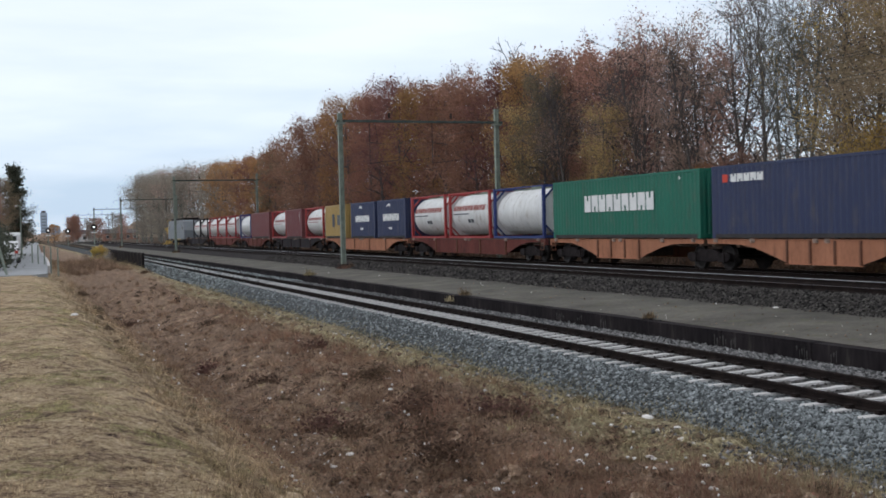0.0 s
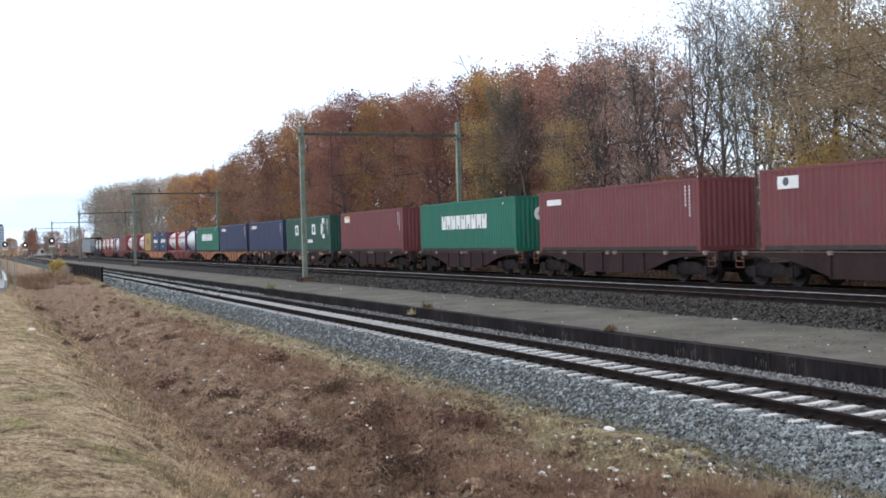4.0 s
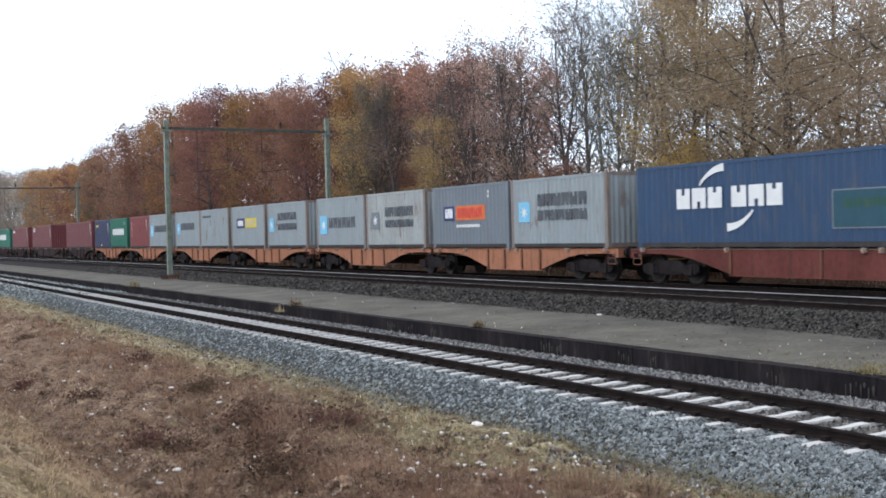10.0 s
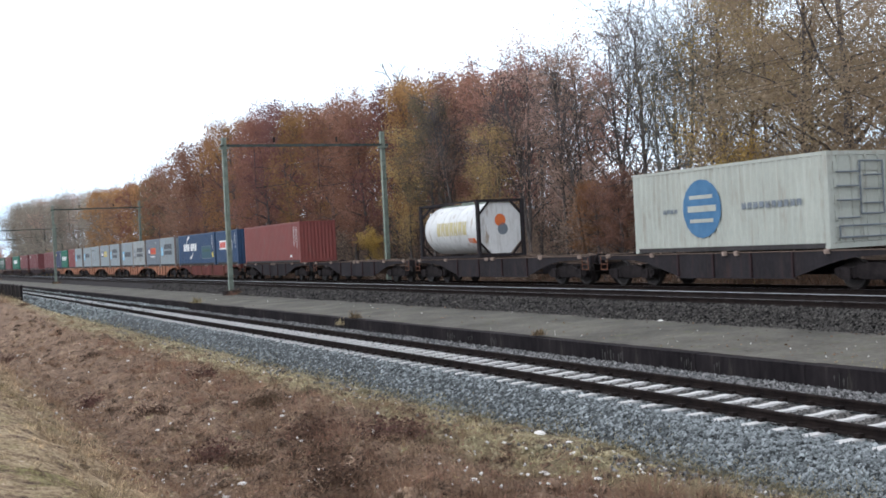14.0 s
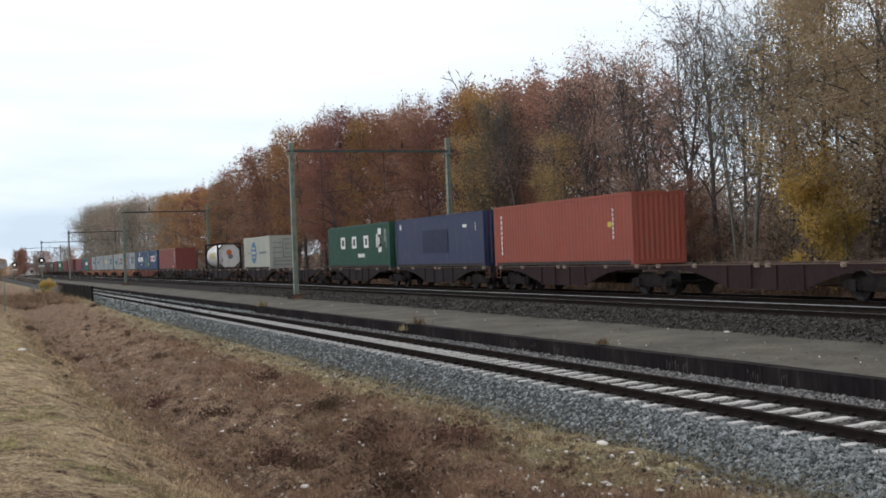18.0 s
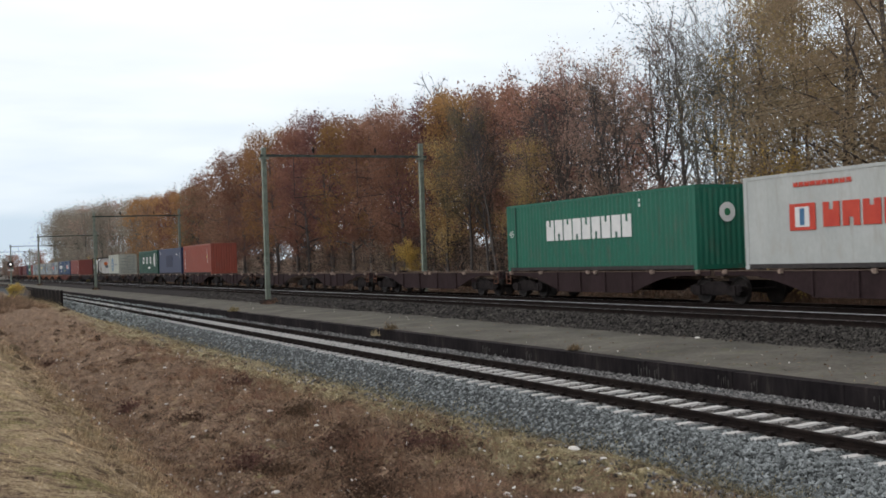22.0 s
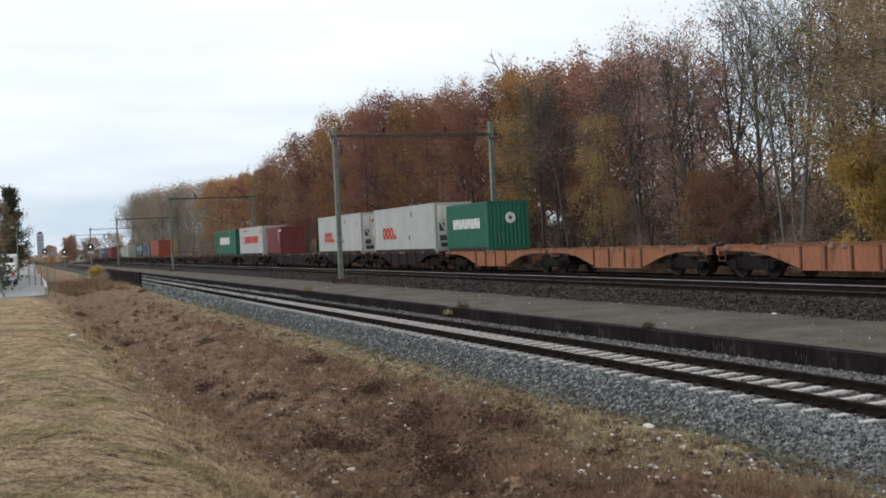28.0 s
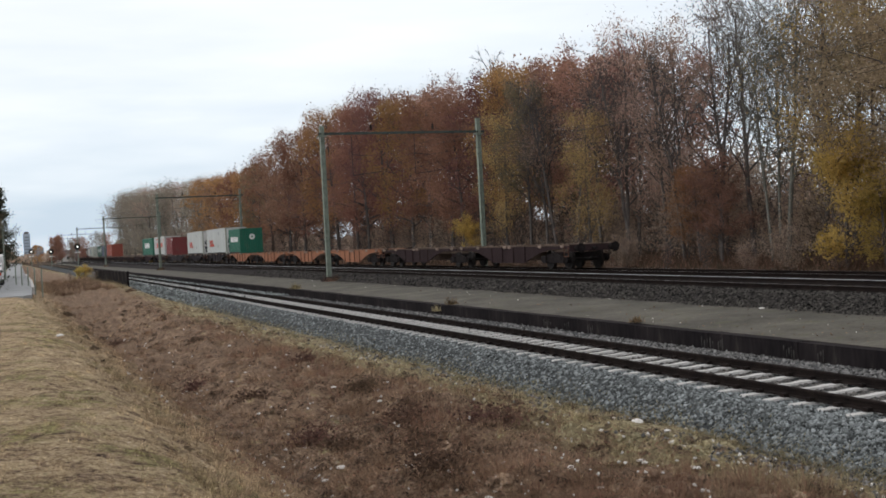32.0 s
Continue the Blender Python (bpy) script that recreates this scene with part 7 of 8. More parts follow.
def car(x, y, turn, colour):
    v = thing("car", "small white car parked beside the van" if colour == "car_white" else "dark parked car", "car", at=pose(x, y, 0.2, 0, 0, turn))
    ring = [(-1.9, 0.3), (1.9, 0.3), (1.95, 0.7), (1.1, 0.85), (0.6, 1.4), (-1.2, 1.42), (-1.85, 0.9), (-1.95, 0.6)]
    part("body", Build().plate(ring, -0.82, 0.82), M[colour], v)
    part("rear_window", Build().box(-0.6, -0.01, 0, 0.6, 0.01, 0.42), M["glass_dark"], v, at=Matrix.Translation((0, -1.62, 0.95)) @ pose(0, 0, 0, -51))
    for sx in (-0.7, 0.7):
        part("tail_lamp", Build().box(sx - 0.1, -1.96, 0.62, sx + 0.1, -1.9, 0.8), M["mark_red"], v)
        for sy in (-1.2, 1.2):
            part("wheel", Build().turned([(-0.09, 0.18), (-0.09, 0.29), (0.09, 0.29), (0.09, 0.18)], n=14, axis="x"), M["rubber"], v, at=(sx * 1.1, sy, 0.09))


def signal(x, y, top, lit=False):
    s = thing("railway_signal", "dark round-headed signal on a thin post", "signal", at=(x, y, -0.2), group="railway signals")
    part("post", Build().rod((0, 0, 0), (0, 0, top), 0.07, n=8), M["galv"], s)
    part("head", Build().turned([(-0.12, 0.5), (0.0, 0.55), (0.1, 0.5)], n=18), M["rubber"], s, at=(0, 0, top + 0.4))
    part("lens", Build().turned([(-0.2, 0.13), (-0.12, 0.17), (-0.1, 0.17)], n=12), M["signal_light"] if lit else M["glass_dark"], s, at=(0, 0, top + 0.4))
    part("cross_arm", Build().box(-0.5, -0.03, top - 0.7, 0.5, 0.03, top - 0.5), M["mark_white"], s)


def house(x, y, w, d, high, ridge, wall, label):
    h = thing("house", label, "house", at=(x, y, -0.3))
    part("wall", Build().box(-w / 2, -d / 2, 0, w / 2, d / 2, high), M[wall], h)
    b = Build()
    e = 0.3
    b.v = [(-w / 2 - e, -d / 2 - e, high), (w / 2 + e, -d / 2 - e, high), (w / 2 + e, d / 2 + e, high), (-w / 2 - e, d / 2 + e, high), (-w / 2 - e, 0, high + ridge), (w / 2 + e, 0, high + ridge)]
    b.f = [(0, 1, 5, 4), (2, 3, 4, 5), (0, 4, 3), (1, 2, 5), (3, 2, 1, 0)]
    part("roof", b, M["roof"], h)
    for z in (0.9, 3.5):
        if z + 1.2 < high:
            for i in range(int(w // 2.4)):
                wx = -w / 2 + 1.2 + 2.4 * i
                win = part("window", Build().box(wx - 0.55, -d / 2 - 0.03, z, wx + 0.55, -d / 2 + 0.02, z + 1.2), M["render_pale"], h)
                part("pane", Build().box(wx - 0.47, -d / 2 - 0.045, z + 0.08, wx + 0.47, -d / 2 - 0.033, z + 1.12), M["glass_dark"], win)


def tower(x, y, w, high):
    t = thing("tower_block", "distant tower block, grey-blue with painted haze", "tower block", at=(x, y, 0))
    part("wall", Build().box(-w / 2, -w / 2, 0, w / 2, w / 2, high), M["tower"], t)
    for k in range(int(high // 3)):
        part("window_band", Build().box(-w / 2 + 0.5, -w / 2 - 0.06, 3 * k + 1, w / 2 - 0.5, -w / 2 - 0.01, 3 * k + 2.0), M["slate"], t)
    part("roof", Build().box(-w / 3, -w / 3, high, w / 3, w / 3, high + 2), M["roof"], t)


def conifer(x, y, high, label):
    r = np.random.RandomState(31)
    t = thing("conifer", label, "tree", at=(x, y, 0.0))
    part("trunk", Build().rod((0, 0, 0), (0, 0, high), 0.2, 0.03, n=7), M["bark"], t)
    pts, wood_b = [], Build()
    for i in range(19):
        z = high * (0.10 + 0.86 * i / 19)
        reach = ((high - z) * 0.21 + 0.5) * (1.15, 0.75, 1.0, 0.85)[i % 4]
        for j in range(7):
            a = j * 0.9 + i * 0.5 + r.rand() * 0.4
            ln = reach * r.uniform(0.55, 1.25)
            tip = np.array([math.cos(a) * ln, math.sin(a) * ln, z + 0.35 * ln + r.normal(0, 0.25)])
            wood_b.rod((0, 0, z), tuple(tip), 0.03, 0.01, n=4, caps=False)
            f = r.uniform(0.15, 1.0, 80)[:, None]
            pts.append(np.array([0, 0, z]) * (1 - f) + tip * f + r.normal(0, 1, (80, 3)) * np.array([0.2, 0.2, 0.2]) * (0.4 + 0.6 * f))
    part("branch_wood", wood_b, M["bark"], t)["kind"] = "stuff"
    part("crown", leaf_soup("crown", np.concatenate(pts), M["leaf_dark"], 0.10, r), None, t)


def hedge():
    r = np.random.RandomState(41)
    h = thing("hedge", "dark evergreen hedge along the road", "hedge")
    n = 26000
    y = r.uniform(60, 96, n)
    x = -2.4 + (y - 60) * 0.012 + r.normal(0, 0.75, n)
    top = 2.7 + 0.5 * np.sin(y * 0.8) + 0.3 * np.sin(y * 2.3)
    z = r.uniform(0.1, 1, n) * top * (1 - 0.08 * (x + 2.2) ** 2)
    part("foliage", leaf_soup("foliage", np.stack([x, y, np.maximum(z, 0.1)], 1), M["leaf_dark"], 0.12, r), None, h)
    b = Build()
    for k in range(30):
        yy = 60.5 + k * 1.2
        b.rod((-2.3 + r.normal(0, 0.2), yy, 0), (-2.3 + r.normal(0, 0.4), yy + r.normal(0, 0.3), 2.2), 0.04, 0.015, n=5)
    part("stems", b, M["bark"], h)


screen()
road()
fence()
street_lamp(-1.13, 54.2, 4.85, -0.35, lean=-1.0, brace=True)
street_lamp(0.42, 95.0, 4.2, -0.25)
van(-0.55, 99.0, -2)
car(-0.62, 79.2, -2, "car_white")
for sx, sy, st in ((6.4, 250.0, 2.9), (10.3, 250.0, 2.7), (13.4, 215.0, 3.2)):
    signal(sx, sy, st, lit=True)
tower(27.0, 1200.0, 6.5, 26.0)
tower(45.0, 1500.0, 16.0, 14.0)
house(21.5, 400.0, 7, 8, 2.8, 1.4, "render_pale", "low pale house beyond the level crossing")
house(36.0, 430.0, 12, 8, 2.8, 1.6, "brick", "low brick house with a dark roof")
house(60.0, 420.0, 16, 9, 5.6, 3.0, "brick", "red brick house beyond the trees")
conifer(0.05, 112.0, 8.9, "tall dark conifer beside the road")
conifer(-2.0, 118.0, 7.0, "dark conifer beside the road")
hedge()
for k, x, y, s in (("olive", -1.5, 109.0, 0.50), ("rust2", -2.7, 105.0, 0.46), ("rust2", -2.3, 101.0, 0.40), ("khaki", -1.6, 106.0, 0.42), ("rust1", -3.4, 98.0, 0.5), ("rust1", 14.4, 318.0, 0.6), ("red", 16.0, 326.0, 0.56), ("rust1", -4.6, 103.0, 0.62), ("rust2", -6.5, 92.0, 0.6), ("orange", -9.0, 110.0, 0.66), ("rust1", -3.6, 125.0, 0.6), ("bare1", -5.5, 118.0, 0.6),
                   ("rust2", 15.2, 322.0, 0.58), ("haze", 19.5, 335.0, 0.5), ("rust2", 23.0, 345.0, 0.55), ("haze", 27.0, 338.0, 0.62), ("red", 20.8, 352.0, 0.45), ("orange", 11.0, 360.0, 0.5), ("bare2", 26.0, 350.0, 0.6), ("rust2", 31.0, 362.0, 0.6), ("bare1", 38.0, 372.0, 0.7), ("rust1", 24.0, 395.0, 0.6), ("olive", 4.0, 430.0, 0.55), ("rust2", -6.0, 300.0, 0.5), ("orange", 1.0, 460.0, 0.6),
                   ("bare1", 46.0, 385.0, 0.9), ("rust1", 55.0, 400.0, 0.9), ("tan", 40.0, 340.0, 0.7), ("yellow", 26.5, 208.0, 0.8)):
    plant(k, x, y, s, (x * 37 + y * 11) % 360, near=y < 126)
for q in range(2):
    plant("yellow", 7.2 + 0.55 * q, 115.5 + 0.4 * q, 0.24 + 0.03 * q, 40 + 70 * q, wide=1.2)
plant("shrub", 8.6, 117.0, 0.32, 10)
plant("shrub", 6.2, 113.0, 0.28, 130)


def far_woods():
    """Woods along the horizon, too far to tell the trees apart."""
    r = np.random.RandomState(51)
    n = 30000
    a = r.uniform(-0.12, 0.9, n)
    d = r.uniform(560, 760, n)
    x, y = np.sin(a) * d, np.cos(a) * d
    top = np.interp(a, [-0.12, -0.04, 0.04, 0.09], [8, 3.2, 3.2, 7]) + 2.5 * np.sin(a * 61) * np.clip(np.abs(a) * 9, 0.2, 1) + 2 * np.sin(a * 143 + 1) + 1.5 * np.sin(a * 330)
    z = r.uniform(0, 1, n) ** 0.8 * top
    ob = tagged(new("far_woods", leaf_soup("far_woods", np.stack([x, y, z], 1), M["leaf_brown"], 1.4, r)), "distant brown woods along the horizon", "woods", kind="stuff")
    return ob


far_woods()


# ---- ground cover ----
def blades(name, label, material, n, xr, yr, seed, length, width, lean, sink=0.02, category="grass"):
    """Blades thickest near the bank's foot; farther ones are broader so that they still show."""
    r = np.random.RandomState(seed)
    y = 1 / r.uniform(1 / yr[1], 1 / yr[0], n)
    x = r.uniform(*xr, n)
    clump = np.array([noise.noise((a * 0.9, b * 0.7, seed)) for a, b in zip(x, y)])
    keep = clump > r.uniform(-0.6, 0.5, n)
    x, y = x[keep], y[keep]
    n = len(x)
    z = surface(x, y) - sink
    a = r.uniform(0, 6.283, n)
    up = np.clip(r.normal(lean, 0.25, n), 0.08, 1.4)
    ln = length * r.uniform(0.5, 1.5, n) * (1 + y / 90)
    w = width * (0.6 + y / 22) * r.uniform(0.7, 1.3, n)
    d = np.stack([np.cos(a) * np.cos(up), np.sin(a) * np.cos(up), np.sin(up)], 1)
    s = np.stack([-np.sin(a), np.cos(a), 0 * a], 1)
    p = np.stack([x, y, z], 1)
    tip = p + d * ln[:, None]
    c = np.stack([p - s * w[:, None], p + s * w[:, None], tip], 1)
    tagged(new(name, soup(name, c, [(0, 1, 2)], M[material])), label, category, kind="stuff")


blades("dry_grass", "flattened straw-coloured grass on the bank", "blade", 150000, (-9.0, 3.2), (6.2, 60.0), 61, 0.042, 0.0042, 0.7)
blades("withered_grass", "brown withered grass among the straw", "dark_blade", 45000, (-9.0, 3.2), (6.2, 50.0), 69, 0.045, 0.0042, 0.7)
blades("slope_weeds", "withered red-brown weeds on the slope", "blade", 190000, (2.2, 8.8), (7.5, 95.0), 63, 0.085, 0.0034, 0.5)
blades("ditch_weeds", "dark dead weeds in the ditch", "dark_blade", 90000, (1.5, 8.8), (7.5, 70.0), 68, 0.10, 0.0034, 0.5)
blades("verge_grass", "olive grass along the ballast's edge", "blade", 60000, (6.9, 9.8), (9.0, 110.0), 64, 0.09, 0.0032, 0.4)


def fringe():
    """Moss and leaves that creep over the foot of the ballast in ragged tongues."""
    r = np.random.RandomState(95)
    n = 17000
    y = 1 / r.uniform(1 / 70.0, 1 / 8.5, n)
    reach = np.array([noise.noise((0.0, b * 0.55, 12)) * 0.55 + noise.noise((0.0, b * 1.9, 5)) * 0.3 for b in y])
    x = 9.0 + np.abs(r.normal(0, 0.32, n)) * (1 + reach)
    keep = x < 10.1
    x, y = x[keep], y[keep]
    n = len(x)
    z = np.interp(x, [9.0, 9.5, 10.25], [-1.36, -1.25, -0.95]) + 0.01
    a, up = r.uniform(0, 6.283, n), r.uniform(0.1, 0.9, n)
    ln, w = 0.05 * r.uniform(0.5, 1.4, n) * (1 + y / 60), 0.006 * (0.7 + y / 22)
    d = np.stack([np.cos(a) * np.cos(up), np.sin(a) * np.cos(up), np.sin(up)], 1) * ln[:, None]
    s = np.stack([-np.sin(a), np.cos(a), 0 * a], 1) * w[:, None]
    p = np.stack([x + SIDE_LEAN * y, y, z], 1)
    tagged(new("moss_fringe", soup("moss_fringe", np.stack([p - s, p + s, p + d], 1), [(0, 1, 2)], M["grass_moss"])), "olive moss and weed creeping over the ballast's foot", "moss", kind="stuff")


fringe()


def tussocks(name, label, material, n, xr, yr, seed, size):
    """Upright tufts that give the slope its lumps and shadows."""
    r = np.random.RandomState(seed)
    y = 1 / r.uniform(1 / yr[1], 1 / yr[0], n)
    x = r.uniform(*xr, n)
    keep = np.array([noise.noise((a * 0.5, b * 0.4, seed)) for a, b in zip(x, y)]) > r.uniform(-0.3, 0.3, n)
    x, y = x[keep], y[keep]
    per = 46
    s = size * r.uniform(0.5, 1.5, len(x))
    ang = r.uniform(0, 6.283, (len(x), per))
    rad = np.abs(r.normal(0, 0.5, (len(x), per))) * s[:, None]
    px, py = x[:, None] + np.cos(ang) * rad, y[:, None] + np.sin(ang) * rad
    z = np.repeat(surface(x, y)[:, None], per, 1) - 0.03
    up = r.uniform(0.35, 1.3, (len(x), per))
    ln = s[:, None] * r.uniform(0.5, 1.2, (len(x), per))
    d = np.stack([np.cos(ang) * np.cos(up), np.sin(ang) * np.cos(up), np.sin(up)], -1)
    w = (0.0028 * (0.6 + y / 22))[:, None, None] * np.stack([-np.sin(ang), np.cos(ang), 0 * ang], -1)
    p = np.stack([px, py, z], -1)
    c = np.stack([p - w, p + w, p + d * ln[..., None]], 2).reshape(-1, 3, 3)
    tagged(new(name, soup(name, c, [(0, 1, 2)], M[material])), label, "grass", kind="stuff")


tussocks("slope_tussocks", "rough brown tufts of weed on the slope", "blade", 2600, (2.0, 8.8), (8.0, 70.0), 81, 0.17)
tussocks("dark_tussocks", "dark dead tufts of weed on the slope", "dark_blade", 1900, (1.4, 9.0), (8.0, 70.0), 82, 0.19)
tussocks("bank_tussocks", "low straw tufts on the bank", "blade", 4200, (-8.0, 2.2), (6.5, 45.0), 83, 0.07)
tussocks("dark_bank_tussocks", "low withered tufts on the bank", "dark_blade", 3600, (-8.0, 3.0), (6.5, 45.0), 86, 0.075)
tussocks("bramble_clumps", "red-brown bramble clumps on the slope", "litter", 900, (2.8, 8.2), (8.0, 60.0), 84, 0.24)
tussocks("crest_brambles", "dark red-brown bramble clumps on the ditch's crest", "litter", 330, (5.4, 7.6), (9.0, 40.0), 93, 0.34)
tussocks("dark_crest_weeds", "dark dead weeds on the ditch's crest", "dark_blade", 330, (5.2, 7.8), (9.0, 45.0), 94, 0.30)
tussocks("tall_weeds", "tall brown weeds at the end of the bank", "dark_blade", 420, (2.2, 8.0), (80.0, 112.0), 87, 0.5)
tussocks("tall_straw", "tall pale weeds at the end of the bank", "blade", 300, (2.2, 8.0), (80.0, 112.0), 88, 0.45)
blades("wood_edge_weeds", "brown weeds below the trees", "grass_brown", 22000, (27.7, 32.0), (18.0, 150.0), 65, 0.38, 0.006, 0.9)


def clods(name, label, n, xr, yr, seed, size, material, tall=0.55):
    """Lumps of turf and soil, each a small faceted mound."""
    r = np.random.RandomState(seed)
    y = 1 / r.uniform(1 / yr[1], 1 / yr[0], n)
    x = r.uniform(*xr, n)
    keep = np.array([noise.noise((a * 1.1, b * 0.9, seed)) for a, b in zip(x, y)]) > r.uniform(-0.35, 0.45, n)
    x, y = x[keep], y[keep]
    n = len(x)
    a = np.arange(5) * 1.2566
    base = np.concatenate([np.stack([np.cos(a), np.sin(a), 0 * a - 0.15], 1), np.stack([0.6 * np.cos(a + 0.5), 0.6 * np.sin(a + 0.5), 0 * a + 0.75], 1), [[0, 0, 1.0]]])
    c = base[None] * r.uniform(0.6, 1.3, (n, 11, 1)) + r.normal(0, 0.12, (n, 11, 3))
    s = size * np.exp(r.normal(0, 0.45, n))[:, None, None] * (1 + y / 60)[:, None, None]
    c = c * s * np.array([1.25, 1.0, tall]) + np.stack([x, y, surface(x, y)], 1)[:, None]
    fs = [(i, (i + 1) % 5, 5 + i) for i in range(5)] + [((i + 1) % 5, 5 + (i + 1) % 5, 5 + i) for i in range(5)] + [(5 + i, 5 + (i + 1) % 5, 10) for i in range(5)]
    tagged(new(name, soup(name, c, fs, M[material])), label, "soil", kind="stuff")


clods("slope_clods", "dark lumps of soil and matted weed on the slope", 6500, (1.8, 9.2), (8.0, 60.0), 91, 0.036, "dark_clod", 0.85)


def litter(name, label, n, xr, yr, seed, size, material):
    r = np.random.RandomState(seed)
    y = 1 / r.uniform(1 / yr[1], 1 / yr[0], n)
    x = r.uniform(*xr, n)
    keep = np.array([noise.noise((a * 0.6, b * 0.5, seed)) for a, b in zip(x, y)]) > r.uniform(-0.35, 0.4, n)
    x, y = x[keep], y[keep]
    c = np.stack([x, y, surface(x, y) + r.uniform(0.0, 0.09, len(x))], 1)
    tagged(new(name, leaf_soup(name, c, M[material], size, r, flat=0.55)), label, "leaves", kind="stuff")


litter("leaf_litter", "red-brown fallen leaves and bramble on the slope", 26000, (2.2, 8.4), (8.0, 70.0), 66, 0.022, "litter")
litter("pale_litter", "pale dry leaves scattered over the bank and slope", 5000, (-6.0, 9.8), (8.0, 50.0), 67, 0.016, "grass_dry")


def platform_leaves():
    r = np.random.RandomState(97)
    n = 700
    x, y = r.uniform(14.7, 18.3, n), 1 / r.uniform(1 / 70, 1 / 11, n)
    c = np.stack([x, y, np.interp(x, [14.6, 15.6, 16.9, 18.35], [-0.6, -0.57, -0.52, -0.47]) + 0.03], 1)
    tagged(new("platform_leaves", leaf_soup("platform_leaves", c, M["grass_brown"], 0.03, r, flat=0.8)), "withered brown leaves strewn on the platform", "leaves", kind="stuff")


platform_leaves()


def platform_moss():
    """A low mat of olive moss and grass on the platform's near end."""
    r = np.random.RandomState(98)
    n = 6000
    x, y = 14.66 + np.abs(r.normal(0, 0.7, n)), r.normal(11.7, 0.9, n)
    keep = np.array([noise.noise((a * 2.1, b * 1.9, 6)) for a, b in zip(x, y)]) > r.uniform(-0.35, 0.35, n)
    x, y = x[keep], y[keep]
    n = len(x)
    z = np.interp(x, [14.6, 15.6, 16.9, 18.35], [-0.6, -0.57, -0.52, -0.47]) - 0.004
    a, up = r.uniform(0, 6.283, n), r.uniform(0.2, 1.3, n)
    d = np.stack([np.cos(a) * np.cos(up), np.sin(a) * np.cos(up), np.sin(up)], 1) * (0.055 * r.uniform(0.5, 1.4, n))[:, None]
    s = np.stack([-np.sin(a), np.cos(a), 0 * a], 1) * 0.008
    p = np.stack([x, y, z], 1)
    tagged(new("platform_moss", soup("platform_moss", np.stack([p - s, p + s, p + d], 1), [(0, 1, 2)], M["grass_olive"])), "low olive moss and grass on the platform's surface", "moss", kind="stuff")


platform_moss()


def weed(x, y, z, size, material, label):
    """One tuft of weed on a hard surface."""
    r = np.random.RandomState(int(x * 100 + y * 10))
    n = 130
    a, up = r.uniform(0, 6.283, n), r.uniform(0.3, 1.45, n)
    p = np.stack([r.normal(0, 0.35, n) * size, r.normal(0, 0.45, n) * size, 0 * a - 0.02], 1)
    d = np.stack([np.cos(a) * np.cos(up), np.sin(a) * np.cos(up), np.sin(up)], 1) * (size * r.uniform(0.4, 1.2, n))[:, None]
    w = np.stack([-np.sin(a), np.cos(a), 0 * a], 1) * 0.014
    ob = tagged(new("weed", soup("weed", np.stack([p - w, p + w, p + d], 1), [(0, 1, 2)], M[material])), label, "weed", group="weeds on the platform")
    ob.location = (x, y, z)


for wx, wy, wz, ws, wm, wl_ in ((14.42, 37.5, -0.80, 0.26, "grass_dry", "pale dry weed at the platform's edge"), (14.6, 36.6, -0.55, 0.3, "grass_brown", "brown weed at the platform's edge"),
                                (14.7, 12.4, -0.59, 0.16, "grass_olive", "green tuft on the platform's edge"), (15.0, 11.9, -0.59, 0.15, "grass_olive", "low green moss tuft on the platform"), (15.2, 11.3, -0.585, 0.16, "grass_olive", "low green moss tuft on the platform"), (14.75, 11.3, -0.59, 0.17, "grass_olive", "low green moss tuft on the platform"), (15.4, 12.1, -0.58, 0.13, "grass_olive", "green tuft on the platform"),
                                (14.62, 59.0, -0.55, 0.4, "grass_olive", "olive weed at the platform's edge"), (14.7, 24.5, -0.55, 0.2, "grass_brown", "brown weed at the platform's edge")):
    weed(wx, wy, wz, ws, wm, wl_)
for k in range(3):
    for q in (-0.45, 0.3, 0.6):
        weed(MAST_X + 0.5 * q, MAST_Y + MAST_STEP * k - 0.5 + 0.5 * q, -0.5, 0.45, "grass_brown", "dark weed round the mast's foot")


def bramble(x, y, size):
    """One dark clump of bramble and dead weed on the ditch's bank."""
    r = np.random.RandomState(int(x * 100 + y * 10))
    n = 900
    q = r.normal(0, 1, (n, 3)) * np.array([0.42, 0.5, 0.26]) * size
    q[:, 2] = np.abs(q[:, 2])
    ob = tagged(new("bramble", leaf_soup("bramble", q, M["bramble"], 0.032, r, flat=0.3)), "dark red-brown clump of bramble on the ditch's bank", "bramble", group="bramble clumps")
    ob.location = (x, y, float(surface(x, y)[0]) - 0.02)


# The first clump is put in for a small dark hole in the bank.
for bx, by, bs in ((2.62, 53.16, 0.35), (5.54, 15.24, 0.6), (6.56, 15.6, 0.5), (6.94, 27.26, 0.45), (5.16, 13.68, 0.6), (7.51, 40.99, 0.4), (4.67, 17.91, 0.5), (6.06, 17.2, 0.55), (4.69, 22.78, 0.4), (5.74, 36.13, 0.4), (6.94, 15.61, 0.5), (6.34, 20.49, 0.4), (7.71, 74.12, 0.4), (4.82, 16.8, 0.5), (4.3, 27.47, 0.4), (3.95, 43.4, 0.4)):
    bramble(bx, by, bs)


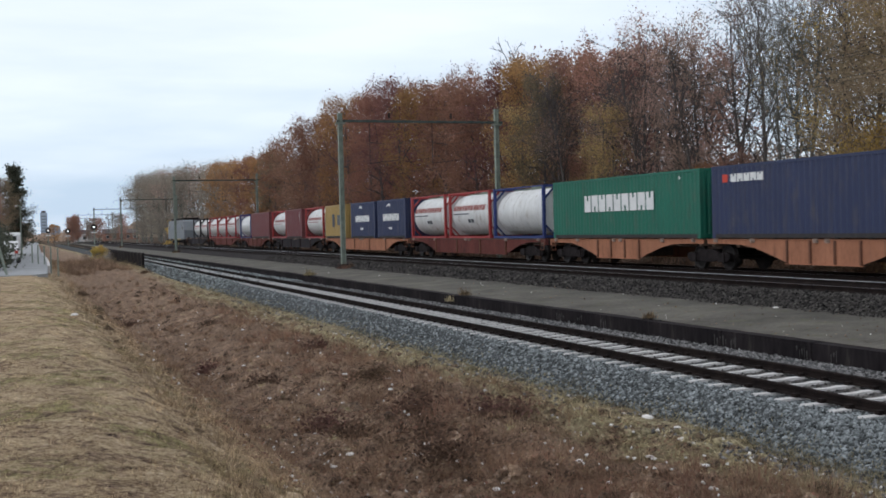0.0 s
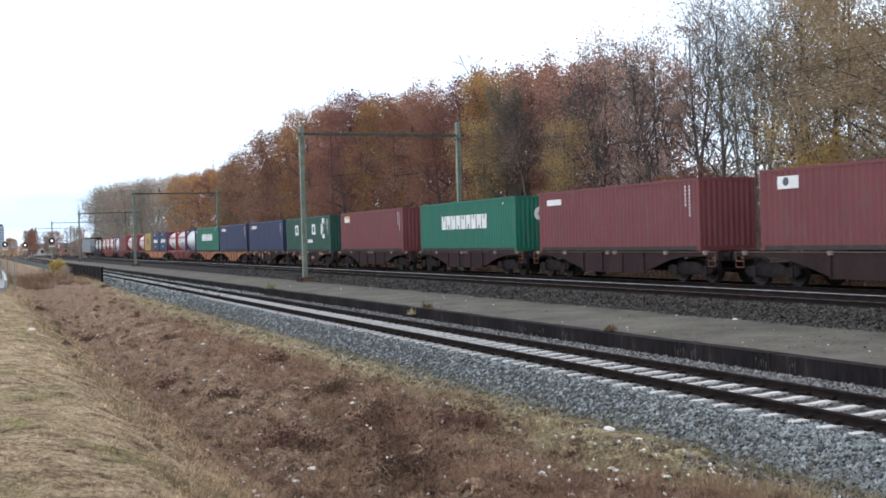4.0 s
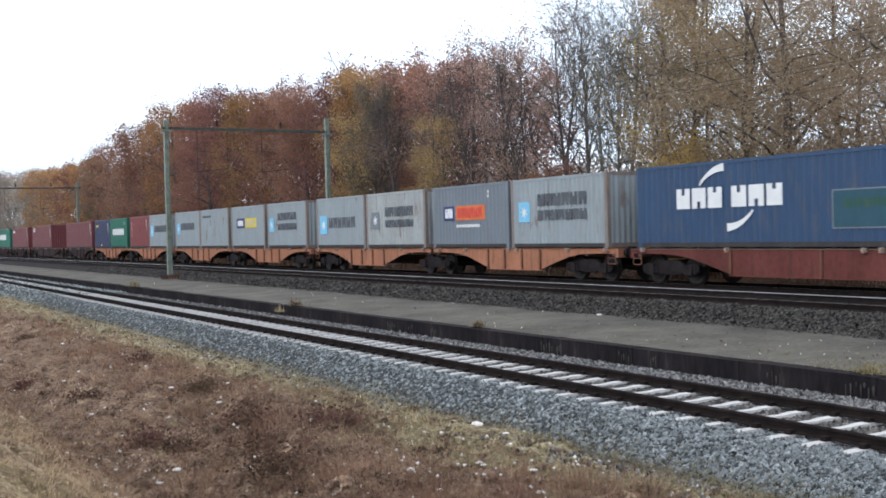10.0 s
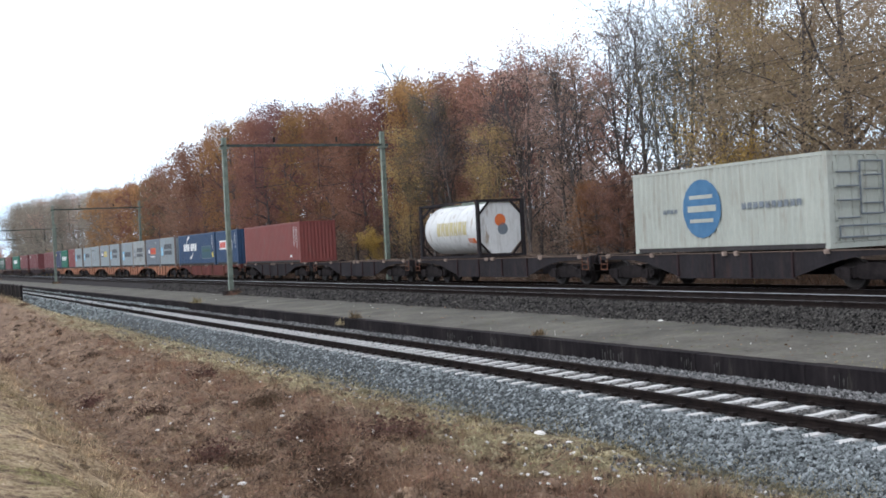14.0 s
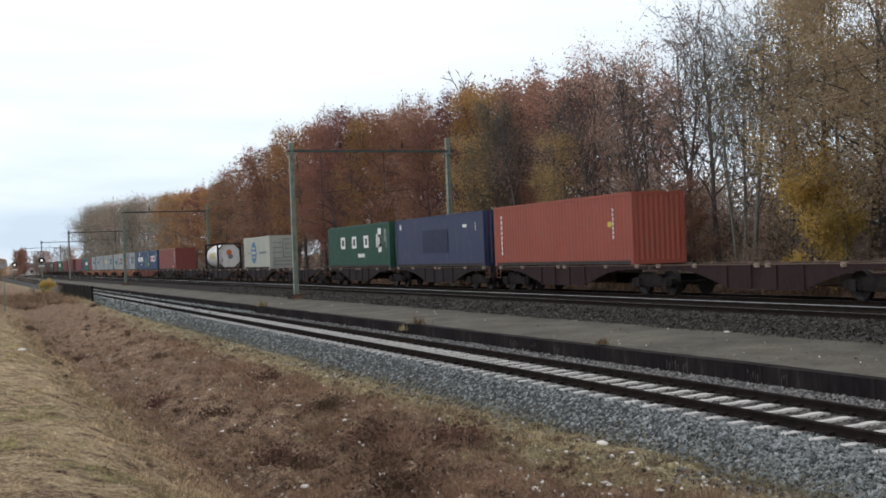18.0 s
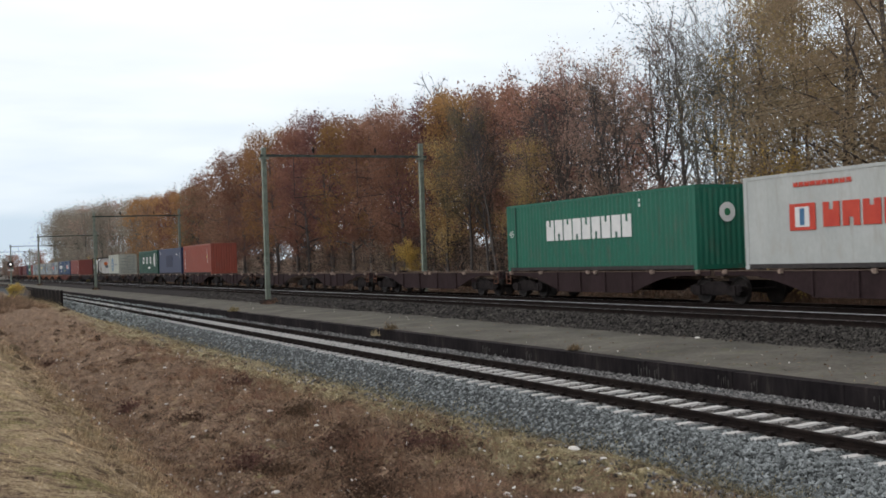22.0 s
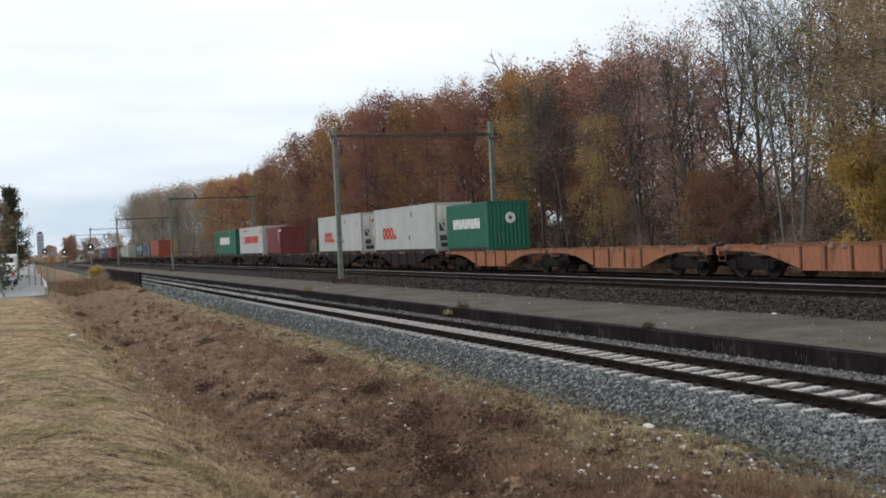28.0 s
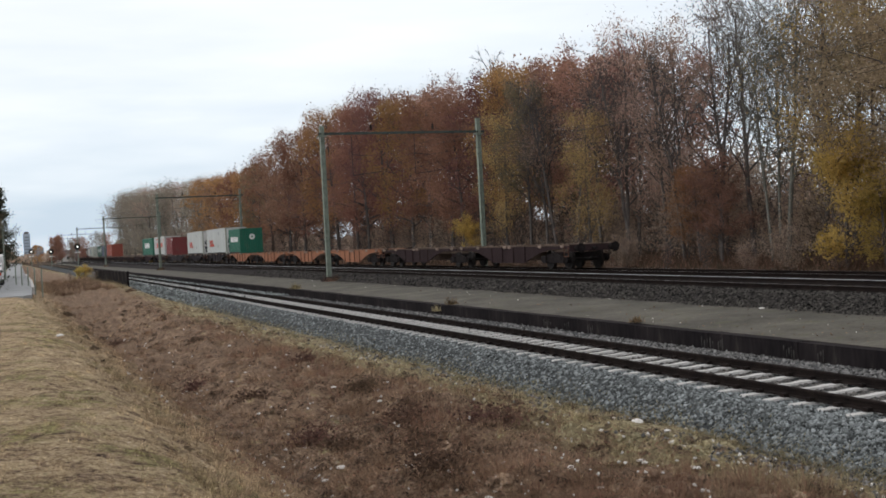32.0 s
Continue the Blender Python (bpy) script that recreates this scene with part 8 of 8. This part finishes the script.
def rocks(name, label, n, xr, yr, seed, size, z_of, lean, material, bias=1.0, category="ballast"):
    """Loose angular stones lying on a bed."""
    r = np.random.RandomState(seed)
    y = 1 / r.uniform(1 / yr[1], 1 / yr[0], n)
    x = xr[0] + (xr[1] - xr[0]) * r.uniform(0, 1, n) ** bias
    p = np.stack([x + lean * y, y, z_of(x)], 1)
    base = np.array([(1, 0, 0), (0, 1, 0), (-1, 0, 0), (0, -1, 0), (0, 0, 0.8), (0, 0, -0.8)], float)
    c = base[None] * r.uniform(0.55, 1.2, (n, 6, 1)) + r.normal(0, 0.22, (n, 6, 3))
    a = r.uniform(0, 6.283, n)
    rot = np.stack([np.stack([np.cos(a), -np.sin(a), 0 * a], 1), np.stack([np.sin(a), np.cos(a), 0 * a], 1), np.stack([0 * a, 0 * a, 1 + 0 * a], 1)], 1)
    c = np.einsum("nij,nkj->nki", rot, c) * (size * r.uniform(0.6, 1.4, (n, 1, 1))) * (1 + y / 120)[:, None, None] + p[:, None]
    me = soup(name, c, [(0, 1, 4), (1, 2, 4), (2, 3, 4), (3, 0, 4), (1, 0, 5), (2, 1, 5), (3, 2, 5), (0, 3, 5)], M[material])
    tagged(new(name, me), label, category, kind="stuff")


side_z = lambda x: np.interp(x, [9.0, 9.5, 10.25, 10.55, 11.0, 11.8, 12.6, 13.15, 13.7, 14.45], [-1.5, -1.27, -0.965, -0.94, -0.955, -0.975, -0.94, -0.885, -0.92, -0.985]) - 0.005
main_z = lambda x: np.interp(x, [17.9, 18.1, 18.7, 19.3, 20.2, 23.3, 26.6], [-0.6, -0.52, -0.40, -0.19, -0.17, -0.19, -0.19])
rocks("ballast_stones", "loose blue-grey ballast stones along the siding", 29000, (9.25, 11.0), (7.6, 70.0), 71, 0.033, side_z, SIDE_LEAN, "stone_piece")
rocks("far_ballast_stones", "distant blue-grey ballast stones of the siding", 9000, (9.3, 14.3), (60.0, 170.0), 79, 0.055, side_z, SIDE_LEAN, "stone_piece")
rocks("inner_ballast_stones", "loose dark ballast stones between the siding's rails", 17000, (11.07, 12.45), (7.6, 90.0), 75, 0.030, lambda x: side_z(x) + 0.004, SIDE_LEAN, "inner_stone")
rocks("wall_ballast_stones", "loose ballast stones along the platform wall", 13000, (12.6, 14.35), (8.5, 60.0), 76, 0.036, side_z, SIDE_LEAN, "brown_stone")
rocks("dark_ballast_stones", "loose dark ballast stones of the running lines", 20000, (17.9, 20.1), (14.0, 90.0), 72, 0.042, main_z, 0.0, "dark_stone")
rocks("slope_gravel", "stray pale gravel on the ditch's slope", 330, (2.2, 9.3), (8.0, 45.0), 73, 0.022, lambda x: np.interp(x, [2.0, 2.9, 3.5, 3.9, 4.4, 5.4, 6.5, 7.4, 9.3], [-0.42, -1.05, -1.54, -1.60, -1.46, -1.22, -1.02, -1.08, -1.33]) + 0.07, 0.0, "pale_stone")
rocks("trough_gravel", "pale gravel along the bottom of the ditch", 220, (3.2, 4.5), (9.0, 60.0), 78, 0.022, lambda x: np.interp(x, [2.9, 3.5, 3.9, 4.4, 5.4], [-1.05, -1.54, -1.60, -1.46, -1.22]) + 0.05, 0.0, "pale_stone")
rocks("stray_ballast", "stray ballast stones in the moss of the verge", 1500, (8.0, 9.5), (8.5, 60.0), 77, 0.03, lambda x: np.interp(x, [7.4, 9.3], [-1.08, -1.33]) + 0.03, 0.0, "brown_stone", 0.4)
rocks("platform_gravel", "stray pale gravel on the platform", 45, (14.8, 18.2), (12.0, 70.0), 74, 0.016, lambda x: np.interp(x, [14.6, 18.35], [-0.54, -0.46]), 0.0, "pale_stone")


def near_stones():
    """The ballast stones nearest to the path, one by one."""
    r = random.Random(21)
    makes = []
    for k in range(5):
        b = Build().turned([(-0.8, 0.35), (-0.35, 0.95), (0.3, 0.85), (0.75, 0.3)], n=5, axis="z")
        b.v = [(x * r.uniform(0.75, 1.25), y * r.uniform(0.75, 1.25), z * r.uniform(0.8, 1.2)) for x, y, z in b.v]
        makes.append(b.mesh("stone", M["stone_piece"]))
    for _ in range(300):
        x, y = r.uniform(9.45, 10.9), 1 / r.uniform(1 / 12.5, 1 / 8.7)
        q = r.uniform(0.026, 0.044)
        part("stone", r.choice(makes), None, SIDING_BED, at=pose(x + SIDE_LEAN * y, y, float(side_z(x)) + 0.015, r.uniform(-30, 30), r.uniform(-30, 30), r.uniform(0, 360)) @ Matrix.Diagonal((q, q * 0.9, q * 0.8, 1)))


near_stones()


def pale_stones():
    r = random.Random(8)
    me = Build().turned([(-0.4, 0.55), (-0.15, 0.95), (0.2, 0.8), (0.42, 0.35)], n=7, axis="z").mesh("pale_stone", M["pale_stone"])
    spots = [(9.05, 15.2, 0.10), (8.2, 11.3, 0.08), (9.6, 12.2, 0.075), (4.4, 15.6, 0.07), (5.0, 14.4, 0.075), (18.05, 23.9, 0.065), (8.4, 13.2, 0.07), (9.3, 13.6, 0.06), (3.3, 17.0, 0.06), (1.2, 27.0, 0.09)]
    spots += [(r.uniform(2.5, 9.6), 1 / r.uniform(1 / 40, 1 / 10), r.uniform(0.03, 0.06)) for _ in range(90)]
    for x, y, s in spots:
        z = max(float(main_z(x)), -0.45) if x > 17 else float(surface(x, y)[0])
        ob = tagged(new("stone", me), "pale limestone chunk lying on the ground", "stone", group="pale stones")
        ob.matrix_basis = pose(x, y, z + 0.2 * s, 0, 0, r.uniform(0, 360)) @ Matrix.Diagonal((s * 1.3, s, s * 0.8, 1))


pale_stones()

# ---- sleepers ----
pale = sleeper_mesh("sleeper", M["sleeper"])
for i in range(300):
    y = 4.0 + 0.6 * i
    part("sleeper", pale, None, side_track, at=pose(SIDE_X + 0.75 + SIDE_LEAN * y, y, SIDE_Z - 0.162, 0, 0, -0.5 + 0.4 * math.sin(i * 7.3)))
for tk, cx in zip(main_tracks, (NEAR_MAIN_X, TRAIN_X)):
    rest = Build()
    for i in range(330):
        y = 5.0 + 0.6 * i
        rest.box(cx - 1.28, y - 0.13, -0.35, cx + 1.28, y + 0.13, -0.155)
    part("sleepers", rest, M["old_sleeper"], tk)["kind"] = "stuff"
clips = Build()
for i in range(110):
    y = 8.8 + 0.6 * i
    for dx in (-0.09, 0.09, 1.41, 1.59):
        x = SIDE_X + SIDE_LEAN * y + dx
        clips.box(x - 0.045, y - 0.05, SIDE_Z - 0.155, x + 0.045, y + 0.05, SIDE_Z - 0.095)
part("rail_clips", clips, M["rail_side"], side_track, "rusty rail fastenings")["kind"] = "stuff"


motions()
